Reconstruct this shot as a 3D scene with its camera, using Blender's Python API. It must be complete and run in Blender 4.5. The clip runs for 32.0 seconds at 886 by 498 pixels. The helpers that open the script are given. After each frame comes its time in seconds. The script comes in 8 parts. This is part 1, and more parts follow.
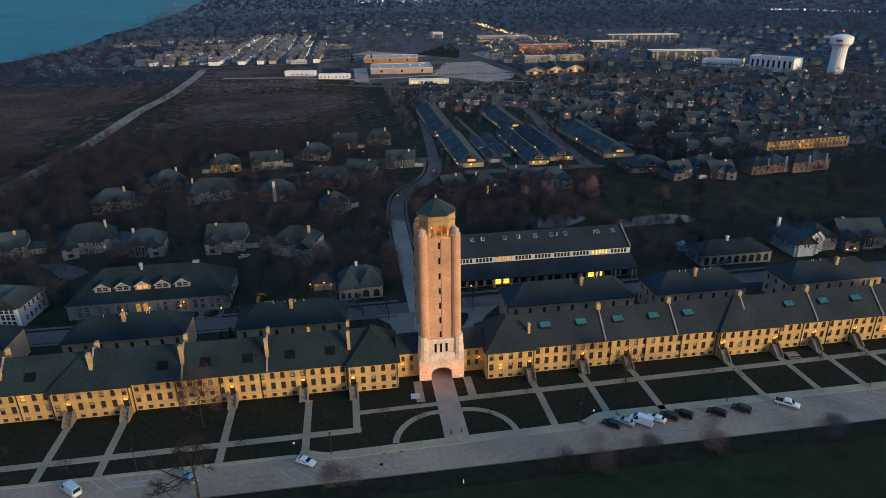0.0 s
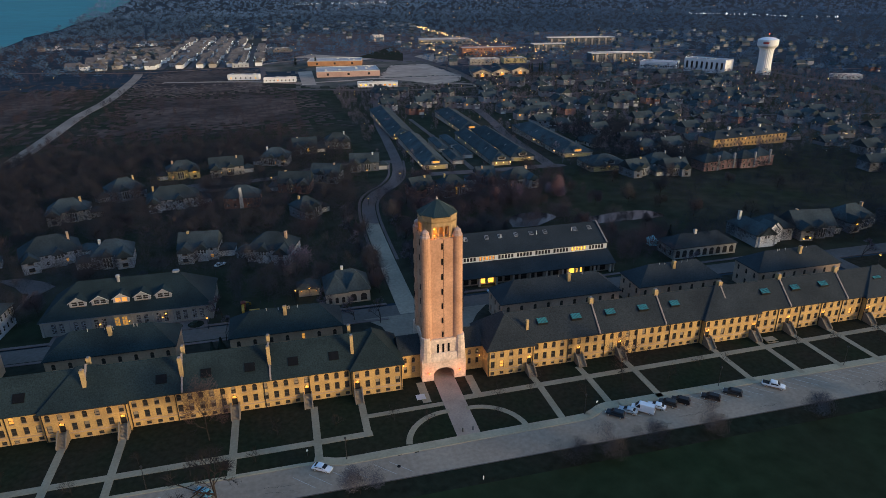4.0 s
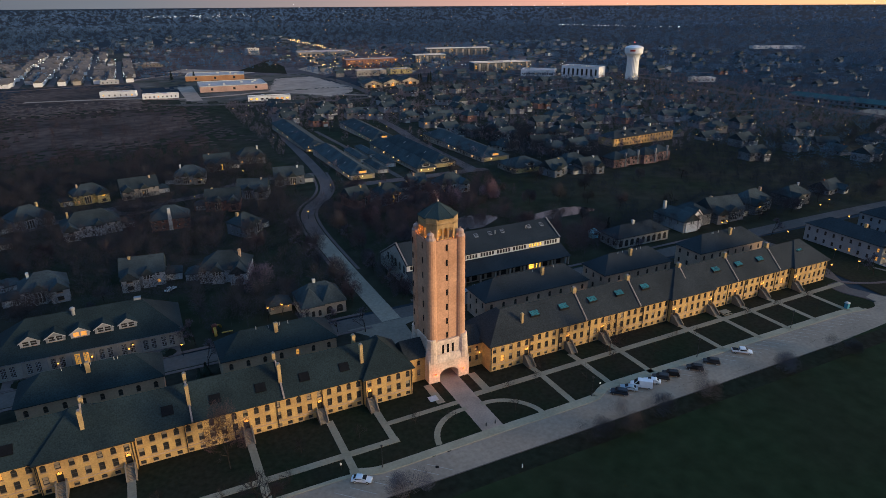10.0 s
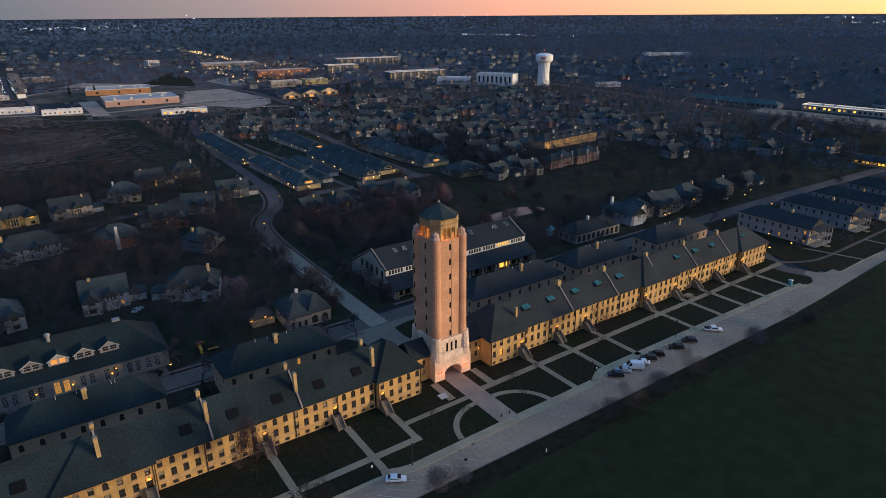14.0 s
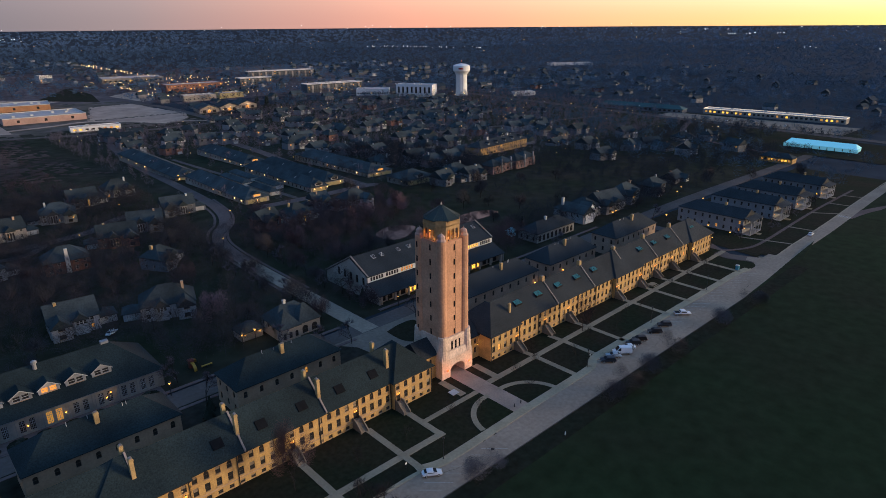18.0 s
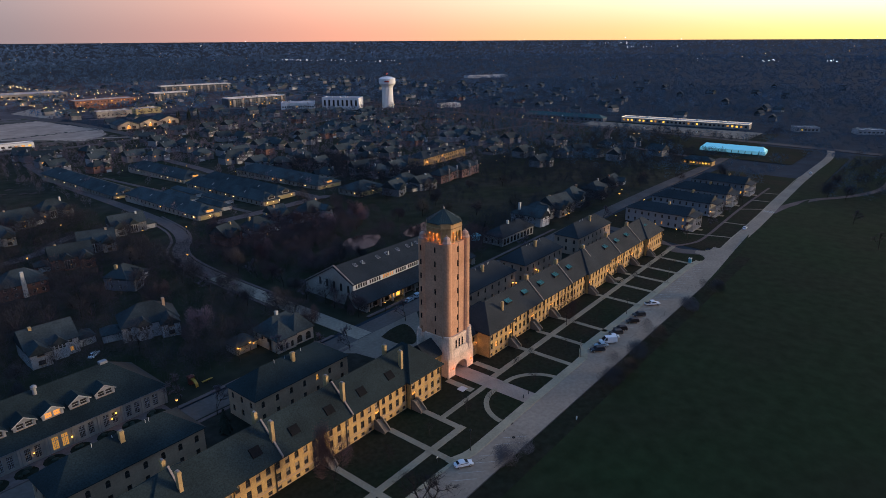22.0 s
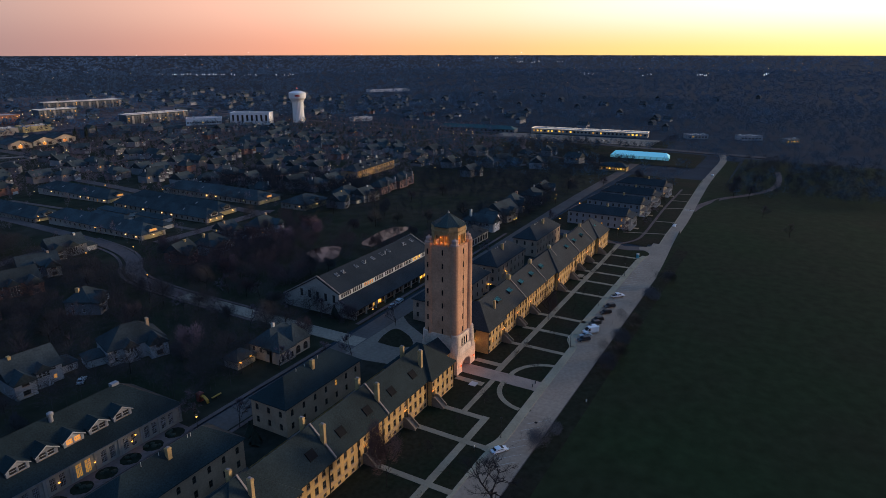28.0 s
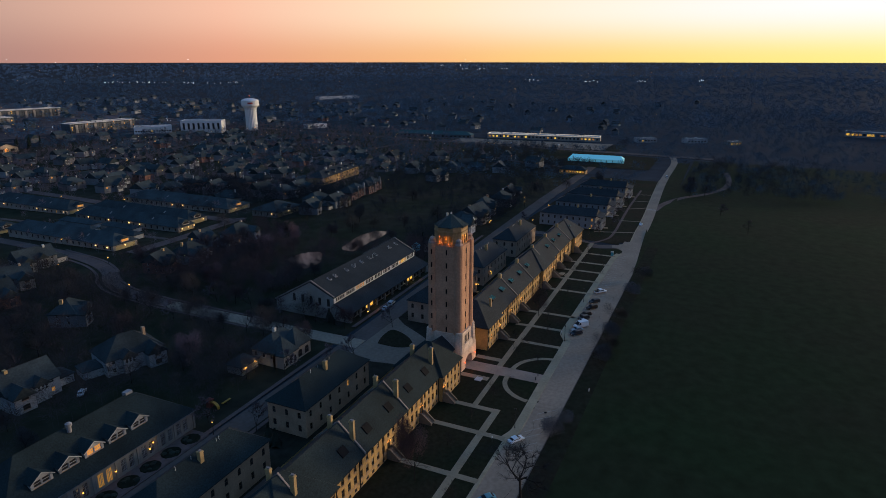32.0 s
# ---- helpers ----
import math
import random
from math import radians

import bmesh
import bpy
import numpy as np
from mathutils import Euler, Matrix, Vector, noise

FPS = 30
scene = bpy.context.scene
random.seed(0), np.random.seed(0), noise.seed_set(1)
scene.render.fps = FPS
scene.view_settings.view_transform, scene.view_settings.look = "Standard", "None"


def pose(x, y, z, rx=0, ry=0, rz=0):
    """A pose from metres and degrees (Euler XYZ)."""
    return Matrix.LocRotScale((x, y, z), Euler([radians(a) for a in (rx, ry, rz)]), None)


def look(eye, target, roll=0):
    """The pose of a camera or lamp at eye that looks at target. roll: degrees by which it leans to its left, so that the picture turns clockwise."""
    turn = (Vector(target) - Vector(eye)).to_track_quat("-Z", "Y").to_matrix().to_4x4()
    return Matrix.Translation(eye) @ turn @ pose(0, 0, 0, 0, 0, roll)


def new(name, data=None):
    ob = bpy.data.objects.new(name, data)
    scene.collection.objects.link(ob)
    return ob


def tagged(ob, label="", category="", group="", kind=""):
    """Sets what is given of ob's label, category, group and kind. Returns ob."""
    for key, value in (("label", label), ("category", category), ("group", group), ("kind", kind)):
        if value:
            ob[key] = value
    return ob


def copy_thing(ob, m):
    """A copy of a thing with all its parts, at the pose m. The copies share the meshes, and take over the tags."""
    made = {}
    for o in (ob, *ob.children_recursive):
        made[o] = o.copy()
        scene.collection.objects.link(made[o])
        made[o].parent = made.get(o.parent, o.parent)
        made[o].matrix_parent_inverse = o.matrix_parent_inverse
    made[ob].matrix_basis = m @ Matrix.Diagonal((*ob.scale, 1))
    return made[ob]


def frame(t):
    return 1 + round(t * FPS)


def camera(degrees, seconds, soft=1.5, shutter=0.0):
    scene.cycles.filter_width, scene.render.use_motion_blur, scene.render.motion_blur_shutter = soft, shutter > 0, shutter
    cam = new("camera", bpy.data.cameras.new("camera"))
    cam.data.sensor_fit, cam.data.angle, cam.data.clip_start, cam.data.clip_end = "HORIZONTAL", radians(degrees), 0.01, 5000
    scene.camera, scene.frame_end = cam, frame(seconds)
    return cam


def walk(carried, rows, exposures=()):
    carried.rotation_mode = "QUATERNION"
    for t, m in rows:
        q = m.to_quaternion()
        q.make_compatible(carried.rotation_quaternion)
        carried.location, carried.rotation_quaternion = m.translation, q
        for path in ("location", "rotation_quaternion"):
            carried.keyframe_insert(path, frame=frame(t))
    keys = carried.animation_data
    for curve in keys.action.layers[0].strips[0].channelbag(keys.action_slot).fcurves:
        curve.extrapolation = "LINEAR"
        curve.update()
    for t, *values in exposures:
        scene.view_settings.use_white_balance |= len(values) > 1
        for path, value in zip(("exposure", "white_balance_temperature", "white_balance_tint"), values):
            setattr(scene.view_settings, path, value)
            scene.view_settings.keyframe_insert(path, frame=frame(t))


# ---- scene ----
cam = camera(69.94, 32.0, 0.75)
PATH = [
    (0, (-20.26, -152.53, 99.6), (-7.08, -61.03, 61.46), -0.83),
    (1, (-23.89, -152.62, 99.85), (-8.38, -61.5, 61.69), -0.7),
    (2, (-27.67, -152.32, 99.97), (-9.98, -61.58, 61.85), -0.59),
    (3, (-31.7, -151.76, 99.99), (-11.77, -61.44, 61.97), -0.51),
    (4, (-36.03, -150.99, 99.92), (-13.68, -61.17, 62.05), -0.44),
    (5, (-40.66, -150.05, 99.79), (-15.68, -60.86, 62.12), -0.39),
    (6, (-45.59, -148.97, 99.61), (-17.76, -60.52, 62.17), -0.36),
    (7, (-50.77, -147.75, 99.4), (-19.93, -60.2, 62.21), -0.35),
    (8, (-56.17, -146.39, 99.17), (-22.21, -59.88, 62.26), -0.34),
    (9, (-61.74, -144.87, 98.93), (-24.59, -59.55, 62.3), -0.35),
    (10, (-67.44, -143.18, 98.69), (-27.07, -59.22, 62.35), -0.36),
    (11, (-73.23, -141.33, 98.45), (-29.67, -58.85, 62.42), -0.37),
    (12, (-79.09, -139.31, 98.23), (-32.37, -58.43, 62.51), -0.39),
    (13, (-84.99, -137.11, 98.02), (-35.16, -57.96, 62.62), -0.41),
    (14, (-90.9, -134.74, 97.83), (-38.04, -57.43, 62.77), -0.42),
    (15, (-96.82, -132.21, 97.67), (-41.01, -56.84, 62.96), -0.43),
    (16, (-102.72, -129.52, 97.53), (-44.05, -56.19, 63.19), -0.44),
    (17, (-108.6, -126.7, 97.41), (-47.15, -55.49, 63.46), -0.44),
    (18, (-114.43, -123.76, 97.31), (-50.31, -54.73, 63.77), -0.44),
    (19, (-120.18, -120.7, 97.22), (-53.51, -53.92, 64.12), -0.42),
    (20, (-125.83, -117.54, 97.16), (-56.74, -53.05, 64.5), -0.4),
    (21, (-131.34, -114.29, 97.11), (-59.97, -52.1, 64.9), -0.37),
    (22, (-136.67, -110.96, 97.07), (-63.16, -51.07, 65.3), -0.33),
    (23, (-141.77, -107.56, 97.04), (-66.28, -49.95, 65.69), -0.29),
    (24, (-146.58, -104.09, 97.01), (-69.28, -48.72, 66.06), -0.24),
    (25, (-151.08, -100.57, 96.99), (-72.11, -47.38, 66.39), -0.18),
    (26, (-155.22, -97.0, 96.95), (-74.74, -45.94, 66.67), -0.13),
    (27, (-158.99, -93.4, 96.92), (-77.15, -44.42, 66.9), -0.08),
    (28, (-162.43, -89.82, 96.87), (-79.33, -42.85, 67.07), -0.03),
    (29, (-165.61, -86.3, 96.81), (-81.36, -41.3, 67.21), 0.0),
    (30, (-168.67, -82.93, 96.74), (-83.36, -39.83, 67.34), 0.02),
    (31, (-171.84, -79.82, 96.65), (-85.56, -38.51, 67.49), 0.02),
    (32, (-175.46, -77.15, 96.55), (-88.32, -37.43, 67.75), -0.01),
]
walk(cam, [(t, look(eye, target, roll)) for t, eye, target, roll in PATH], [(0, 0.97, 5860, 9), (6, 0.94, 5810, 9), (13, 0.84, 5800, 13), (19, 0.77, 5770, 17), (25, 0.65, 5640, 18), (29, 0.39, 5590, 16), (32, 0.20, 5570, 13)])

# ---- world, sun and exposure ----
SUN_AZ, SUN_EL = -44.0, 6.0   # the afterglow, degrees from +x towards -y


def make_world():
    w = bpy.data.worlds.new("dusk")
    scene.world = w
    w.use_nodes = True
    nt = w.node_tree
    nt.nodes.clear()
    N, L = nt.nodes.new, nt.links.new
    tc = N("ShaderNodeTexCoord")
    sep = N("ShaderNodeSeparateXYZ")
    L(tc.outputs["Generated"], sep.inputs[0])
    flat = N("ShaderNodeCombineXYZ")
    L(sep.outputs[0], flat.inputs[0])
    L(sep.outputs[1], flat.inputs[1])
    nrm = N("ShaderNodeVectorMath")
    nrm.operation = "NORMALIZE"
    L(flat.outputs[0], nrm.inputs[0])
    dot = N("ShaderNodeVectorMath")
    dot.operation = "DOT_PRODUCT"
    a = radians(-24)
    dot.inputs[1].default_value = (math.cos(a), math.sin(a), 0)
    L(nrm.outputs[0], dot.inputs[0])
    half = N("ShaderNodeMath")
    half.operation = "MULTIPLY_ADD"
    half.inputs[1].default_value = half.inputs[2].default_value = 0.5
    L(dot.outputs["Value"], half.inputs[0])

    def ramp(stops):
        r = N("ShaderNodeValToRGB")
        el = r.color_ramp.elements
        while len(el) < len(stops):
            el.new(0.5)
        for e, (p, c) in zip(el, stops):
            e.position, e.color = p, (*c, 1)
        L(half.outputs[0], r.inputs[0])
        return r.outputs[0]

    low = ramp([(0.0, (0.060, 0.066, 0.078)), (0.2, (0.078, 0.084, 0.094)), (0.3, (0.110, 0.113, 0.118)), (0.45, (0.24, 0.175, 0.150)), (0.58, (0.45, 0.225, 0.155)), (0.7, (0.72, 0.305, 0.160)), (0.83, (0.88, 0.44, 0.155)), (0.92, (0.97, 0.62, 0.16)), (1.0, (1.0, 0.80, 0.20))])
    mid = ramp([(0.0, (0.075, 0.095, 0.125)), (0.3, (0.155, 0.150, 0.155)), (0.45, (0.32, 0.24, 0.20)), (0.57, (0.57, 0.325, 0.215)), (0.7, (0.88, 0.47, 0.275)), (0.83, (1.0, 0.70, 0.40)), (0.92, (1.0, 0.82, 0.58)), (1.0, (1.0, 0.90, 0.78))])
    high = ramp([(0.0, (0.056, 0.116, 0.205)), (0.5, (0.078, 0.155, 0.262)), (1.0, (0.15, 0.212, 0.30))])
    top = N("ShaderNodeRGB")
    top.outputs[0].default_value = (0.100, 0.208, 0.365, 1)

    def blend(c0, c1, z0, z1):
        m = N("ShaderNodeMapRange")
        m.interpolation_type = "SMOOTHSTEP"
        m.inputs["From Min"].default_value, m.inputs["From Max"].default_value = z0, z1
        L(sep.outputs[2], m.inputs["Value"])
        x = N("ShaderNodeMix")
        x.data_type = "RGBA"
        L(m.outputs[0], x.inputs[0])
        L(c0, x.inputs[6])
        L(c1, x.inputs[7])
        return x.outputs[2]

    c = blend(low, mid, -0.004, 0.068)
    c = blend(c, high, 0.10, 0.42)
    c = blend(c, top.outputs[0], 0.40, 0.95)
    bg = N("ShaderNodeBackground")
    bg.inputs[1].default_value = 1.0
    L(c, bg.inputs[0])
    out = N("ShaderNodeOutputWorld")
    L(bg.outputs[0], out.inputs[0])


make_world()
sun_data = bpy.data.lights.new("sun", "SUN")
sun_data.energy, sun_data.color, sun_data.angle = 2.15, (1.0, 0.70, 0.36), radians(15)
sun = new("sun", sun_data)
_a, _e = radians(SUN_AZ), radians(SUN_EL)
sun.matrix_world = look((math.cos(_a) * math.cos(_e) * 300, math.sin(_a) * math.cos(_e) * 300, math.sin(_e) * 300), (0, 0, 0))


# ---- materials ----
def mat(name, base, rough=0.8, vary=0.25, grain=3.0, broad=0.12, bump=0.0, metal=0.0, second=None, objvar=0.0, spec=0.4, airy=False):
    """A principled surface with grain and broad stains; second: the colour of the stains; airy: fine twigs that catch the whole sky."""
    m = bpy.data.materials.new(name)
    m.use_nodes = True
    nt = m.node_tree
    N, L = nt.nodes.new, nt.links.new
    b = nt.nodes["Principled BSDF"]
    b.inputs["Roughness"].default_value, b.inputs["Metallic"].default_value = rough, metal
    b.inputs["Specular IOR Level"].default_value = spec
    geo = N("ShaderNodeNewGeometry")
    n1, n2 = N("ShaderNodeTexNoise"), N("ShaderNodeTexNoise")
    for n, s in ((n1, grain), (n2, broad)):
        n.inputs["Scale"].default_value, n.inputs["Detail"].default_value = s, 4
        L(geo.outputs["Position"], n.inputs["Vector"])
    second = second or tuple(c * (1 - 1.6 * vary) for c in base)
    mix = N("ShaderNodeMix")
    mix.data_type = "RGBA"
    mr = N("ShaderNodeMapRange")
    mr.inputs["From Min"].default_value, mr.inputs["From Max"].default_value = 0.35, 0.68
    L(n2.outputs["Fac"], mr.inputs["Value"])
    L(mr.outputs[0], mix.inputs[0])
    mix.inputs[6].default_value, mix.inputs[7].default_value = (*base, 1), (*second, 1)
    hsv = N("ShaderNodeHueSaturation")
    L(mix.outputs[2], hsv.inputs["Color"])
    v = N("ShaderNodeMapRange")
    v.inputs["To Min"].default_value, v.inputs["To Max"].default_value = 1 - vary, 1 + vary
    v.inputs["From Min"].default_value, v.inputs["From Max"].default_value = 0.25, 0.75
    L(n1.outputs["Fac"], v.inputs["Value"])
    if objvar:
        oi = N("ShaderNodeObjectInfo")
        ma = N("ShaderNodeMath")
        ma.operation = "MULTIPLY_ADD"
        ma.inputs[1].default_value, ma.inputs[2].default_value = objvar, 1 - objvar / 2
        L(oi.outputs["Random"], ma.inputs[0])
        mu = N("ShaderNodeMath")
        mu.operation = "MULTIPLY"
        L(ma.outputs[0], mu.inputs[0])
        L(v.outputs[0], mu.inputs[1])
        L(mu.outputs[0], hsv.inputs["Value"])
    else:
        L(v.outputs[0], hsv.inputs["Value"])
    L(hsv.outputs[0], b.inputs["Base Color"])
    if airy:
        sc = N("ShaderNodeVectorMath")
        sc.operation = "MULTIPLY_ADD"
        sc.inputs[1].default_value, sc.inputs[2].default_value = (0.45, 0.45, 0.45), (0.0, 0.0, 0.8)
        L(geo.outputs["Normal"], sc.inputs[0])
        no = N("ShaderNodeVectorMath")
        no.operation = "NORMALIZE"
        L(sc.outputs[0], no.inputs[0])
        L(no.outputs[0], b.inputs["Normal"])
    if bump:
        bp = N("ShaderNodeBump")
        bp.inputs["Strength"].default_value, bp.inputs["Distance"].default_value = bump, 0.05
        L(n1.outputs["Fac"], bp.inputs["Height"])
        L(bp.outputs[0], b.inputs["Normal"])
    return m


def glow(name, color, strength):
    m = bpy.data.materials.new(name)
    m.use_nodes = True
    b = m.node_tree.nodes["Principled BSDF"]
    b.inputs["Base Color"].default_value = (*color, 1)
    b.inputs["Emission Color"].default_value = (*color, 1)
    b.inputs["Emission Strength"].default_value = strength
    return m


def glass(name, tint=(0.035, 0.034, 0.034), rough=0.1):
    m = bpy.data.materials.new(name)
    m.use_nodes = True
    b = m.node_tree.nodes["Principled BSDF"]
    b.inputs["Base Color"].default_value = (*tint, 1)
    b.inputs["Roughness"].default_value = rough
    b.inputs["Specular IOR Level"].default_value = 0.7
    return m


BRICK = mat("buff_brick", (0.55, 0.355, 0.125), 0.85, 0.22, 2.6, 0.33, 0.4, second=(0.40, 0.25, 0.095))
TOWER = mat("tower_brick", (0.61, 0.345, 0.21), 0.85, 0.18, 1.9, 0.14, 0.6, second=(0.44, 0.235, 0.135))
STONE = mat("pale_limestone", (0.70, 0.55, 0.44), 0.8, 0.24, 1.8, 0.3, 0.7, second=(0.53, 0.40, 0.31))
CAPSTONE = mat("cap_stone", (0.50, 0.35, 0.28), 0.85, 0.22, 1.8, 0.4, 0.6)
REDBRICK = mat("red_brick", (0.27, 0.135, 0.10), 0.85, 0.2, 2.5, 0.2, 0.3)
SLATE = mat("slate_roof", (0.031, 0.038, 0.043), 0.7, 0.42, 2.6, 0.10, 0.6, second=(0.019, 0.024, 0.028), objvar=0.15, spec=0.12)
BLUESLATE = mat("blue_slate_roof", (0.022, 0.035, 0.038), 0.7, 0.4, 3.0, 0.12, 0.5, second=(0.014, 0.022, 0.024), objvar=0.15, spec=0.1)
SHINGLE = mat("dark_shingles", (0.048, 0.063, 0.069), 0.85, 0.25, 1.8, 0.12, 0.5, objvar=0.5, spec=0.1)
COPPER = mat("green_copper", (0.019, 0.034, 0.031), 0.6, 0.2, 1.5, 0.3, 0.2)
FRAME = mat("dark_sash", (0.055, 0.05, 0.045), 0.6, 0.1, 3.0, 0.4)
TEALGLASS = mat("teal_skylight", (0.065, 0.25, 0.23), 0.25, 0.12, 2.0, 0.5)
DARKVENT = mat("dark_hatch", (0.007, 0.008, 0.010), 0.7, 0.2, 2.0, 0.4, spec=0.1)
COPING = mat("coping_stone", (0.30, 0.25, 0.22), 0.8, 0.2, 2.0, 0.3)
CHIMBRICK = mat("chimney_brick", (0.50, 0.35, 0.16), 0.85, 0.2, 3.0, 0.5, 0.3)
TRIM = mat("painted_trim", (0.55, 0.55, 0.52), 0.6, 0.08, 3.0, 0.4)
WHITE = mat("white_siding", (0.37, 0.38, 0.395), 0.65, 0.1, 2.5, 0.2, objvar=0.35)
DARKPANE = mat("shaded_glass", (0.016, 0.018, 0.021), 0.5, 0.1, 3.0, 0.4, spec=0.12)
VERGE = mat("dark_verge", (0.014, 0.019, 0.013), 0.95, 0.4, 0.5, 0.06, 0.4, second=(0.019, 0.019, 0.014), spec=0.04)
BRIGHT = mat("white_concrete", (0.76, 0.77, 0.78), 0.65, 0.06, 1.5, 0.1)
SIDING = mat("weathered_siding", (0.30, 0.31, 0.325), 0.75, 0.14, 2.5, 0.2, objvar=0.4)
TAN = mat("tan_stucco", (0.34, 0.31, 0.27), 0.8, 0.12, 2.5, 0.2, objvar=0.4)
GREYWALL = mat("grey_siding", (0.20, 0.215, 0.235), 0.75, 0.12, 2.5, 0.2, objvar=0.4)
PANE = glass("window_glass")
BLIND = mat("drawn_blind", (0.27, 0.215, 0.15), 0.6, 0.12, 3.0, 0.5)
CREAM = mat("cream_grey_render", (0.29, 0.28, 0.255), 0.75, 0.14, 2.0, 0.25)
PAINTED = mat("pale_painted_siding", (0.46, 0.465, 0.475), 0.7, 0.12, 2.5, 0.2, objvar=0.3)
MUTED = mat("muted_siding", (0.17, 0.175, 0.185), 0.75, 0.14, 2.5, 0.2, objvar=0.5)
PALESHINGLE = mat("pale_shingles", (0.125, 0.118, 0.12), 0.85, 0.2, 1.8, 0.12, objvar=0.4, spec=0.1)
PINKWALL = mat("pink_block_wall", (0.44, 0.30, 0.26), 0.85, 0.15, 1.2, 0.1)
ORANGEWALL = mat("orange_brick_wall", (0.42, 0.22, 0.11), 0.85, 0.15, 1.2, 0.1)
DARKCLAD = mat("dark_cladding", (0.10, 0.115, 0.13), 0.75, 0.15, 1.5, 0.1)
LIT = glow("lit_window", (1.0, 0.50, 0.05), 1.0)
LITDIM = glow("dim_lit_window", (1.0, 0.42, 0.07), 0.30)
BULB = glow("lamp_bulb", (1.0, 0.43, 0.06), 1.9)
EMBER = glow("red_amber_bulb", (1.0, 0.15, 0.025), 1.5)
FARBULB = glow("far_lamp", (1.0, 0.52, 0.15), 3.4)
WHITEBULB = glow("white_lamp", (1.0, 0.93, 0.8), 4.0)
REDBULB = glow("red_lamp", (1.0, 0.12, 0.05), 3.0)
ASPHALT = mat("asphalt", (0.298, 0.242, 0.186), 0.9, 0.16, 0.9, 0.06, 0.2, second=(0.230, 0.187, 0.146), spec=0.04)
CONCRETE = mat("concrete_walk", (0.285, 0.245, 0.172), 0.9, 0.12, 1.5, 0.15, 0.2, spec=0.04)
KERB = mat("kerb_stone", (0.34, 0.30, 0.21), 0.9, 0.12, 1.5, 0.2, spec=0.04)
LANEROAD = mat("lane_asphalt", (0.140, 0.108, 0.100), 0.9, 0.2, 0.9, 0.07, 0.2, second=(0.108, 0.082, 0.077), spec=0.04)
BACKROAD = mat("old_asphalt", (0.120, 0.101, 0.092), 0.9, 0.15, 0.9, 0.07, 0.2, spec=0.04)
STEPS = mat("weathered_steps", (0.22, 0.185, 0.145), 0.9, 0.15, 2.0, 0.3, spec=0.1)
PAVER = mat("brick_paver", (0.35, 0.270, 0.212), 0.85, 0.14, 2.0, 0.2, 0.2, spec=0.04)
GRASS = mat("dormant_lawn", (0.016, 0.022, 0.012), 0.95, 0.35, 0.8, 0.05, 0.5, second=(0.028, 0.023, 0.016), spec=0.04)
FIELD = mat("parade_grass", (0.0160, 0.0290, 0.0135), 0.95, 0.3, 0.22, 0.017, 0.3, second=(0.0195, 0.0245, 0.0142), spec=0.04)
# blue-grey floor: the haze over far land is put into it
EARTH = mat("hazed_woodland_floor", (0.026, 0.038, 0.052), 0.95, 0.3, 0.05, 0.006, 0.3, second=(0.030, 0.040, 0.050), spec=0.04)
GRAVEL = mat("gravel_road", (0.29, 0.225, 0.18), 0.95, 0.2, 0.6, 0.03, second=(0.20, 0.155, 0.125), spec=0.04)
TANLOT = mat("bare_lot", (0.43, 0.325, 0.255), 0.95, 0.2, 0.10, 0.03, second=(0.30, 0.225, 0.18), spec=0.04)
WATER = mat("lake_water", (0.045, 0.21, 0.235), 0.7, 0.1, 0.02, 0.003, spec=0.2)
POND = mat("pond_water", (0.010, 0.012, 0.014), 0.06, 0.2, 0.3, 0.08, spec=0.4)
# bare twigs in several tones: paler in the suburb, darker in the west
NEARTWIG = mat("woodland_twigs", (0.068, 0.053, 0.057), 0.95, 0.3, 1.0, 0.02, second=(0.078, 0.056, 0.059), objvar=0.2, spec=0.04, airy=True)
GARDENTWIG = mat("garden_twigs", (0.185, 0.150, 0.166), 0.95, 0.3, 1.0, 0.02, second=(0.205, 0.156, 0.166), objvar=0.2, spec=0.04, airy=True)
BARK = mat("grey_bark", (0.047, 0.040, 0.037), 0.95, 0.3, 4.0, 0.5, spec=0.04)
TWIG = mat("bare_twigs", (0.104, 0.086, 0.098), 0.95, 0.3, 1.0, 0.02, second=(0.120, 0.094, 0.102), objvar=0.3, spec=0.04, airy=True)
# horizon haze is put into this pale blue
HAZEWOOD = mat("hazed_horizon_woods", (0.20, 0.29, 0.41), 0.95, 0.2, 0.02, 0.002, spec=0.04, airy=True)
REDTWIG = mat("budding_twigs", (0.165, 0.095, 0.078), 0.95, 0.25, 1.0, 0.1, spec=0.04, airy=True)
PINKTWIG = mat("rosy_budding_twigs", (0.25, 0.15, 0.155), 0.95, 0.2, 1.0, 0.1, spec=0.04, airy=True)
# distant woods, with the blue of the haze put into their colour
WESTWOOD = mat("hazed_western_woods", (0.080, 0.128, 0.172), 0.95, 0.2, 0.02, 0.003, second=(0.068, 0.106, 0.145), spec=0.04, airy=True)
FARWOOD = mat("hazed_far_woods", (0.115, 0.175, 0.245), 0.95, 0.2, 0.02, 0.003, second=(0.098, 0.148, 0.208), spec=0.04, airy=True)
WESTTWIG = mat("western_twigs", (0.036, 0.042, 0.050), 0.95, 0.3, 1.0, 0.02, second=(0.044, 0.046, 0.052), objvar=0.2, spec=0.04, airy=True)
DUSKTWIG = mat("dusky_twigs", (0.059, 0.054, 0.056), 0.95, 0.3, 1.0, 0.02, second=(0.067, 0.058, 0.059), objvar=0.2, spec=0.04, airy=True)
